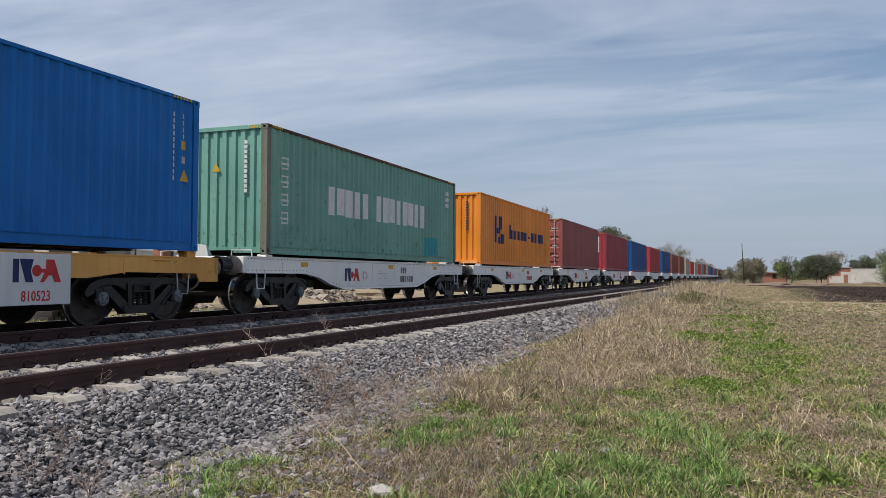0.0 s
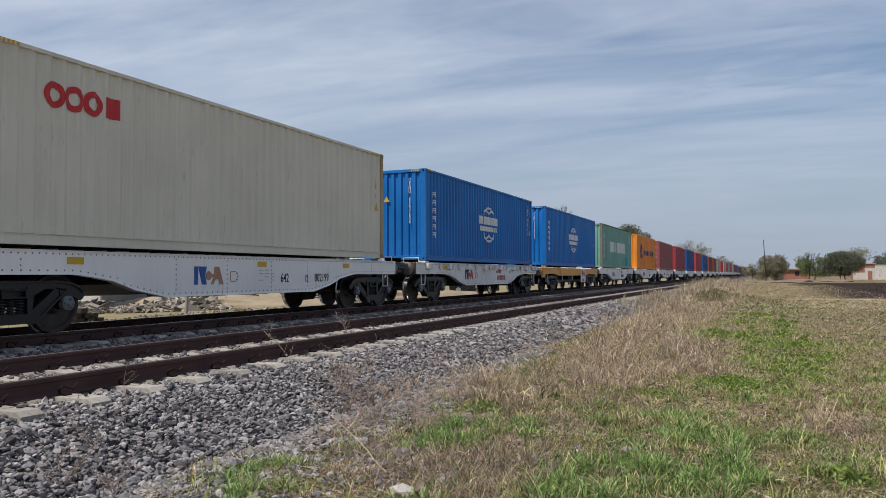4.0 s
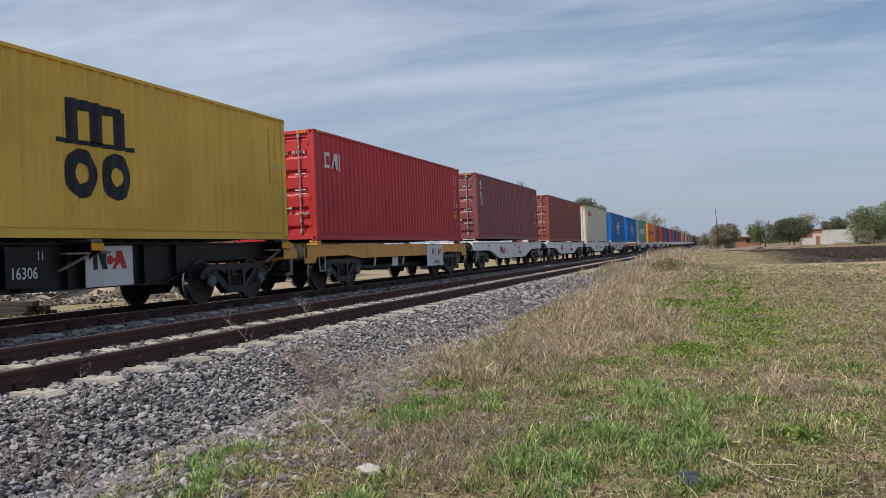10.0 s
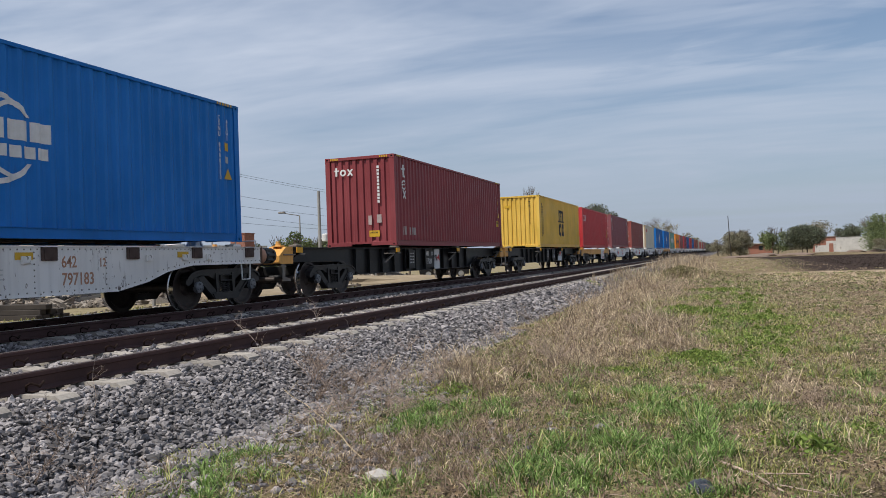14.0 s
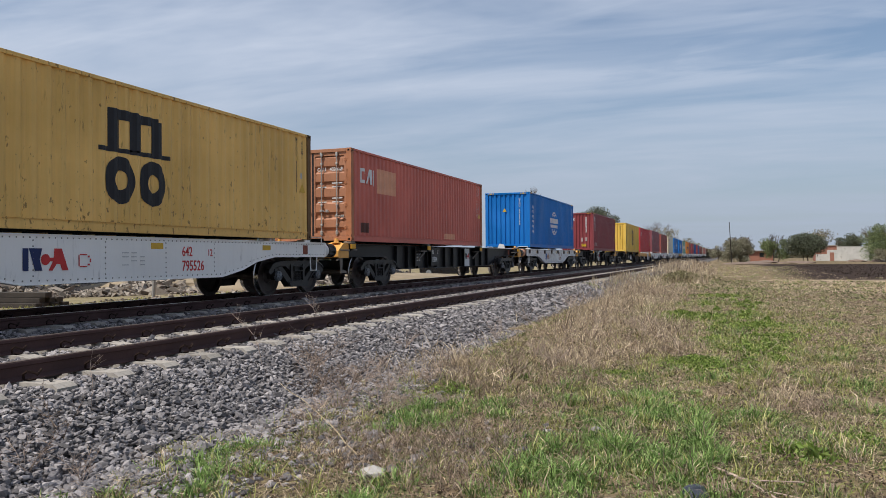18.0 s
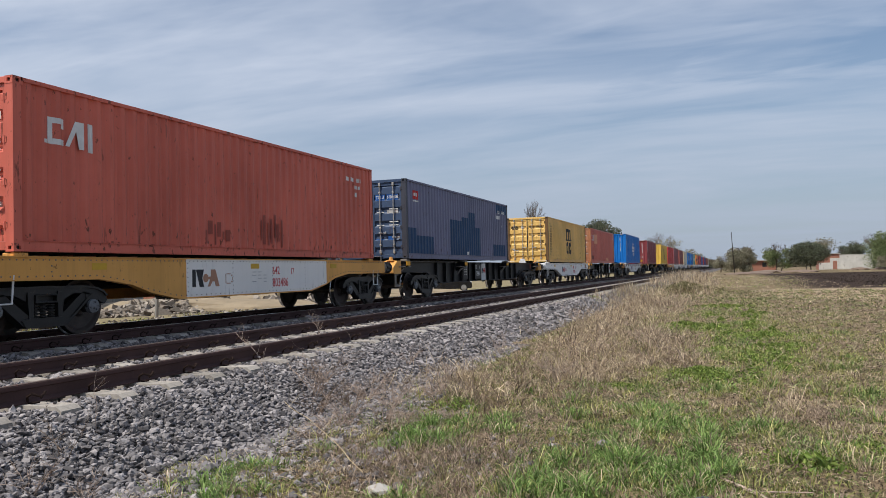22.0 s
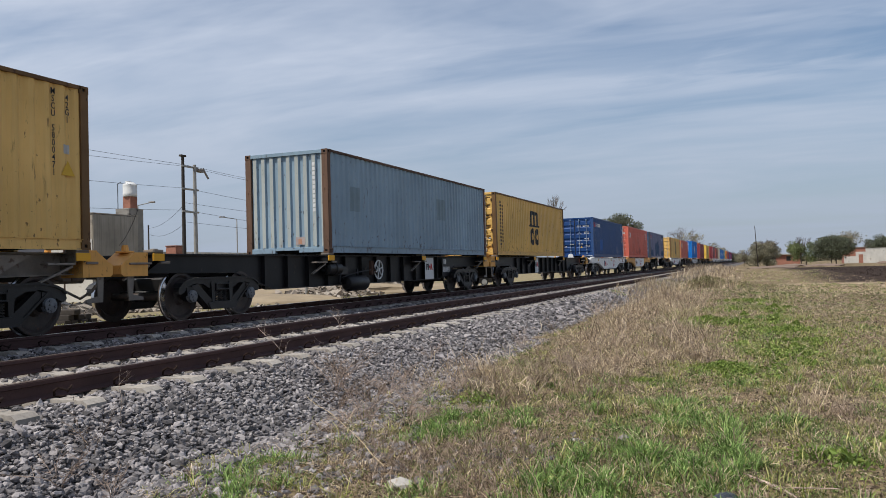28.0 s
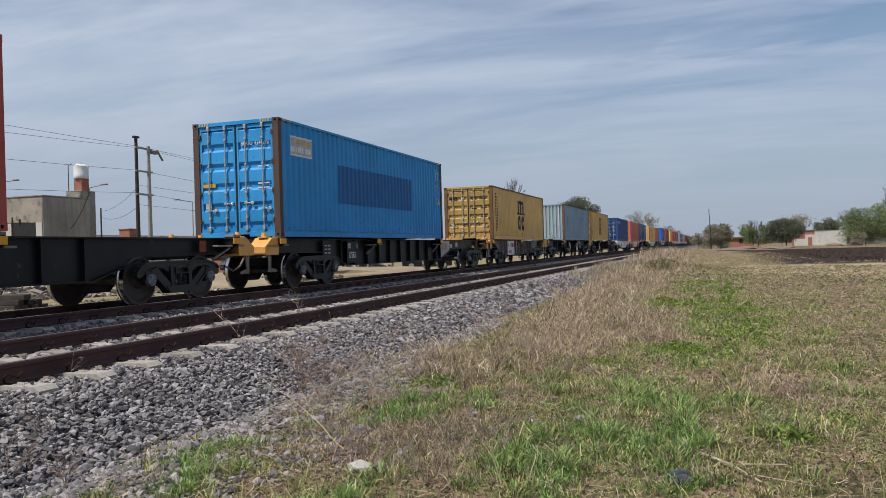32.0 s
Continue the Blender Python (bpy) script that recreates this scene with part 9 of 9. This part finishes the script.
tree("roadside_tree", *at(-2.9, 330), 8.6, 13.0, 3.0, 13, LEAF_BROWN_HAZED, 3000, 0.50, "low brownish tree far down the line", 4, 1.0, lobes=24, low=0.1)
tree("roadside_tree", *at(-1.5, 380), 5.5, 12.0, 2.0, 14, LEAF_BROWN_HAZED, 2400, 0.5, "low brownish tree far down the line", 4, 1.0, lobes=24, low=0.1)
tree("roadside_tree", *at(-5.6, 330), 7.5, 14.0, 2.5, 15, LEAF_BROWN_HAZED, 2850, 0.58, "low brownish tree far down the line", 4, 1.0, lobes=24, low=0.1)
tree("yard_shrub", *at(-22.6, 50), 5.0, 2.6, 1.3, 17, None, 0, 0, "bare twiggy shrub behind the train", 5, 0.5)
for i, (az, d, h, w, leaf, n) in enumerate(((-33.4, 66, 3.6, 3.0, LEAF_MID, 2400), (-32.2, 66, 3.9, 3.0, LEAF_DARK_HAZED, 2400), (-30.9, 64, 4.2, 3.2, LEAF_MID, 3000), (-29.6, 66, 3.7, 2.8, LEAF_MID, 2400), (-28.6, 67, 3.7, 2.8, LEAF_PALE_HAZED, 2200), (-27.7, 65, 4.6, 3.2, LEAF_MID, 3400), (-26.6, 62, 4.2, 2.8, LEAF_MID, 3000), (-24.2, 66, 3.4, 2.8, LEAF_MID, 2200))):
    tree("hedge_shrub", *at(az, d), h, w, 0.7, 70 + i, leaf, n, 0.18, "leafy green shrub of the hedge behind the yard", 4, 0.8, 2, lobes=16, low=0.1)
blossom = tree("flowering_shrub", *at(-25.4, 60), 5.4, 3.2, 1.0, 18, LEAF_PALE_HAZED, 2800, 0.15, "shrub with white blossom and fresh leaves", 4, 0.6, 2, lobes=16, low=0.2)
tree("flowering_shrub", *at(-25.2, 59.5), 5.8, 2.8, 1.2, 19, LEAF_FLOWER, 2600, 0.12, "shrub with white blossom and fresh leaves", 4, 0.6, 2, lobes=18, low=0.35)
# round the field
tree("round_bush", *at(0.6, 168), 5.6, 5.6, 1.0, 21, LEAF_BROWN_HAZED, 12350, 0.23, "dense olive-brown bush at the end of the field", 4, 0.95, 3, lobes=30, low=0.08)
tree("round_bush", *at(-0.75, 185), 3.8, 3.6, 0.9, 22, LEAF_BROWN_HAZED, 1710, 0.20, "thin brownish bush beside the track", 5, 0.8, 2, lobes=12, low=0.1)
tree("young_tree", *at(2.95, 180), 6.2, 6.2, 1.2, 23, LEAF_PALE_HAZED, 6080, 0.22, "fresh green young tree by the hut", 5, 0.7, 2, lobes=20, low=0.15)
tree("young_tree", *at(2.1, 215), 5.0, 5.0, 1.4, 24, LEAF_BROWN_HAZED, 700, 0.3, "sparse brownish tree behind the hut", 5, 0.8)
tree("broad_tree", *at(4.75, 172), 5.9, 7.4, 1.6, 25, LEAF_DARK_HAZED, 20900, 0.24, "broad dark tree with several trunks", 5, 0.85, 3, lobes=44, low=0.34)
tree("bare_tree", *at(6.0, 240), 8.2, 9.5, 2.0, 26, LEAF_BROWN_HAZED, 900, 0.4, "bare brownish tree behind the brick house", 6, 0.85)
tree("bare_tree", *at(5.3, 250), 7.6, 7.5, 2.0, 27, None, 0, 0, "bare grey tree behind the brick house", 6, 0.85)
tree("garden_tree", *at(7.4, 235), 7.4, 7.5, 2.0, 28, LEAF_DARK_HAZED, 7600, 0.29, "dark tree behind the white wall", 4, 0.9, lobes=24, low=0.3)
tree("willow_tree", *at(9.4, 172), 7.6, 8.0, 1.4, 29, LEAF_PALE_HAZED, 11400, 0.23, "pale green drooping tree by the wall", 5, 0.75, 2, droop=0.15, lobes=28, low=0.1)
tree("tall_tree", *at(11.2, 176), 11.5, 9.0, 2.6, 30, LEAF_PALE_HAZED, 14250, 0.24, "tall fresh green tree by the wall", 5, 0.65, 2, lobes=34, low=0.12)
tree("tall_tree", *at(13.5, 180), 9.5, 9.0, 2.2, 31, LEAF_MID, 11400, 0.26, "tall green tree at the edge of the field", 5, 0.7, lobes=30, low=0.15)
tree("round_bush", *at(9.3, 168), 2.6, 3.6, 0.6, 32, LEAF_BROWN_HAZED, 2470, 0.19, "thin bush before the white wall", 4, 0.9, 2, lobes=12, low=0.08)


def far_wood():
    """Low band of far trees that closes the horizon."""
    rng = np.random.default_rng(33)
    n = 26000
    az = rng.uniform(-70, 24, n)
    d = 420 + 120 * np.array([noise.noise(Vector((a * 0.35, 0, 7))) for a in az])
    h = 2.0 + 1.4 * np.array([noise.noise(Vector((a * 1.1, 3, 7))) for a in az]) + 1.5 * np.array([noise.noise(Vector((a * 4.1, 9, 7))) for a in az])
    c = np.stack([d * np.sin(np.radians(az)), d * np.cos(np.radians(az)), np.clip(h, 0.8, 6) * rng.random(n) ** 0.7], 1)
    t = turns(n, rng)
    q = np.array([(-0.5, 0, 0), (0, -0.4, 0.1), (0.5, 0, 0), (0, 0.4, 0.1)]) * 1.5
    v = np.einsum("nij,kj->nki", t, q) * rng.uniform(0.6, 1.4, (n, 1, 1)) + c[:, None]
    stuff("far_wood", v.reshape(-1, 3), (np.arange(n) * 4)[:, None] + np.array([[0, 1, 2, 3]]), LEAF_BROWN_HAZED, "low band of distant trees with leaves paled for haze", "trees")


far_wood()


# ---- buildings and poles of the field ----
def field_buildings():
    x, y = at(1.75, 190)
    ob = thing("brick_hut", "low unplastered brick hut with a flat roof", "building", at=pose(x, y, 0))
    part("wall", Shape().box(-3.4, 3.4, 0, 4, -0.2, 2.35, bev=0.02), BRICK, ob)
    part("roof", Shape().box(-3.9, 3.9, -0.5, 4.3, 2.35, 2.6, bev=0.02), CONCRETE, ob)
    for a, b in ((-2.6, -1.6), (0.6, 1.5)):
        part("opening", Shape().box(a, b, -0.03, 0.02, 0.2 if a < 0 else 1.0, 2.0), GLASS, ob)
    part("lean_to_post", Shape().rod((-5.2, -0.3, -0.1), (-5.2, -0.3, 2.2), 0.08, 6), POLE_WOOD, ob)
    part("lean_to_roof", Shape().prism([(-5.6, 2.2), (-3.4, 2.4), (-3.4, 2.5), (-5.6, 2.3)], -0.5, 3.0, axis=1), SILVER_GREY, ob)
    x, y = at(6.1, 205)
    ob = thing("brick_house", "small house of bare brick with a white door front", "building", at=pose(x, y, 0))
    part("wall", Shape().box(-2.6, 2.0, 0, 6, -0.2, 3.6, bev=0.02), BRICK, ob)
    part("wall", Shape().box(-2.6, -0.2, -0.06, 0, -0.2, 1.6), LIME_WASH, ob, "white-washed lower wall")
    part("wall", Shape().box(-0.2, 2.0, -0.06, 0, -0.2, 2.6), LIME_WASH, ob, "white-washed door front")
    part("door", Shape().box(0.4, 1.3, -0.1, -0.05, 0, 2.0, bev=0.01), BRICK, ob, "rusty door")
    part("roof", Shape().box(-2.7, 2.1, -0.2, 6.2, 3.6, 3.75), CONCRETE, ob)
    x, y = at(7.85, 200)
    ob = thing("white_wall", "long white-washed garden wall, worn at its foot", "wall", at=pose(x, y, 0, 0, 0, 0))
    part("wall", Shape().box(-4.3, 4.6, 0, 0.25, -0.2, 3.25, bev=0.02), LIME_WASH, ob)
    part("coping", Shape().box(-4.35, 4.65, -0.05, 0.3, 3.25, 3.35), CONCRETE, ob)
    x, y = at(10.1, 198)
    ob = thing("plaster_wall", "grey rendered wall with a pale pillar", "wall", at=pose(x, y, 0))
    part("wall", Shape().box(-3.2, 2.2, 0, 0.25, -0.2, 3.1, bev=0.02), DARK_PLASTER, ob)
    part("pillar", Shape().box(2.2, 3.0, -0.2, 0.4, -0.2, 3.3, bev=0.02), LIME_WASH, ob)
    x, y = at(13.0, 200)
    ob = thing("brick_wall", "bare red brick wall at the edge of the field", "wall", at=pose(x, y, 0))
    part("wall", Shape().box(-6.5, 8, 0, 0.25, -0.2, 3.0, bev=0.02), BRICK, ob)
    x, y = at(0.15, 165)
    ob = thing("leaning_pole", "thin dark pole that leans a little", "pole", at=pose(x, y, 0, 0, -2.5, 0))
    part("pole", Shape().rod((0, 0, -0.3), (0, 0, 8.1), 0.09, 8, 0.06), DARK_WOOD, ob)


field_buildings()
for i, (az, d, sx, sy, sz) in enumerate(((2.3, 158, 4.5, 3, 0.5), (4.2, 152, 3.5, 2.5, 0.45), (0.9, 140, 4, 4, 0.35), (7.7, 178, 2.0, 1.5, 0.5), (8.9, 172, 1.6, 1.4, 0.5))):
    lump("earth_mound", *at(az, d), sx, sy, sz, 11 + i, EARTH, "low heap of pale earth in the field", "mound")
noise.seed_set(1)


def flag_pole():
    x, y = at(-24.29, 58)
    ob = thing("flag_pole", "thin pole with a pale blue and white flag", "flag pole", at=pose(x, y, 0))
    part("pole", Shape().rod((0, 0, -0.2), (0, 0, 8.2), 0.06, 8, 0.04), POLE_WOOD, ob)
    for k, m in enumerate((TARP, LIME_WASH, TARP)):
        p = [(-0.95 + 0.13 * i + 0.03 * math.sin(i), 0.07 * math.sin(i * 1.1), 3.1 + 0.28 * (k + j) + 0.05 * math.sin(i * 0.8)) for i in range(8) for j in (0, 1)]
        q = [(a, b + 0.006, c) for a, b, c in p]
        s = Shape().add(p, [(2 * i, 2 * i + 2, 2 * i + 3, 2 * i + 1) for i in range(7)]).add(q, [(2 * i, 2 * i + 1, 2 * i + 3, 2 * i + 2) for i in range(7)])
        part("flag_stripe", s, m, ob, "blue stripe" if m is TARP else "white stripe")


flag_pole()


def meter_pole():
    x, y = at(-28.93, 60)
    ob = thing("utility_pole", "plain grey pole with a white box", "utility pole", at=pose(x, y, 0))
    part("pole", Shape().rod((0, 0, -0.3), (0, 0, 6.95), 0.15, 10, 0.11), POLE_WOOD, ob)
    part("box", Shape().lathe([(3.1, 0.02), (3.1, 0.24), (3.14, 0.27), (3.6, 0.27), (3.66, 0.24), (3.7, 0.02)], 14, 2, (0.48, 0, 0)).box(0.1, 0.3, -0.03, 0.03, 3.3, 3.36), TANK, ob, "round white box on a bracket")


meter_pole()
x, y = at(-30.33, 65)
street_lamp(x, y, 5.4, -1.5, "grey street lamp with a short arm above the hedge")


def parked_car():
    """Small dark saloon; its nose towards +x in its own space."""
    x, y = at(-19.98, 61)
    ob = thing("parked_car", "black parked saloon car with pale wheel rims", "car", at=pose(x, y, 0.03, 0, 0, 20))
    side = [(-1.9, 0.28), (-1.93, 0.62), (-1.85, 0.86), (-1.55, 0.92), (-1.1, 1.36), (-0.2, 1.44), (0.35, 1.38), (0.95, 0.95), (1.65, 0.84), (1.9, 0.66), (1.93, 0.35), (1.85, 0.24), (1.62, 0.24), (1.52, 0.5), (1.3, 0.62), (1.08, 0.5), (0.98, 0.2), (-0.9, 0.2), (-1.0, 0.5), (-1.22, 0.62), (-1.44, 0.5), (-1.54, 0.24)]
    part("body", Shape().prism(side, -0.78, 0.78, axis=1), CAR_PAINT, ob)
    for sy in (-1, 1):
        for a in ([(-1.18, 0.94), (-0.98, 1.28), (-0.42, 1.36), (-0.42, 0.95)], [(-0.36, 0.95), (-0.36, 1.36), (0.28, 1.31), (0.76, 0.95)]):
            part("side_window", Shape().prism(a, sy * 0.786 - 0.004, sy * 0.786 + 0.004, axis=1), GLASS, ob)
        for wx in (-1.22, 1.28):
            w = part("wheel", Shape().rod((0, -0.09, 0), (0, 0.09, 0), 0.30, 18), CAR_TYRE, ob, at=pose(wx, sy * 0.74, 0.30))
            part("rim", Shape().lathe([(sy * 0.092, 0.0), (sy * 0.10, 0.05), (sy * 0.095, 0.2), (sy * 0.092, 0.21)], 16, 1), GALV, w, "pale wheel rim")
        part("headlight", Shape().box(1.72, 1.92, sy * 0.62 - 0.15, sy * 0.62 + 0.15, 0.58, 0.74, bev=0.03), TANK, ob)
    part("mirror", Shape().box(0.55, 0.72, -0.95, -0.79, 0.93, 1.06, bev=0.03), CAR_PAINT, ob)
    part("windscreen", Shape().prism([(0.42, 1.35), (0.93, 0.97), (0.96, 0.985), (0.45, 1.365)], -0.68, 0.68, axis=1), GLASS, ob)


CAR_PAINT = surface("black_car_paint", (0.012, 0.012, 0.014), 0.25, 0.0, 0.2, 2.0, 0.0, 20.0, spec=0.5)
CAR_TYRE = surface("black_rubber", (0.015, 0.015, 0.015), 0.9, 0.0, 0.2, 8.0, 0.1, 30.0)
parked_car()

motions()
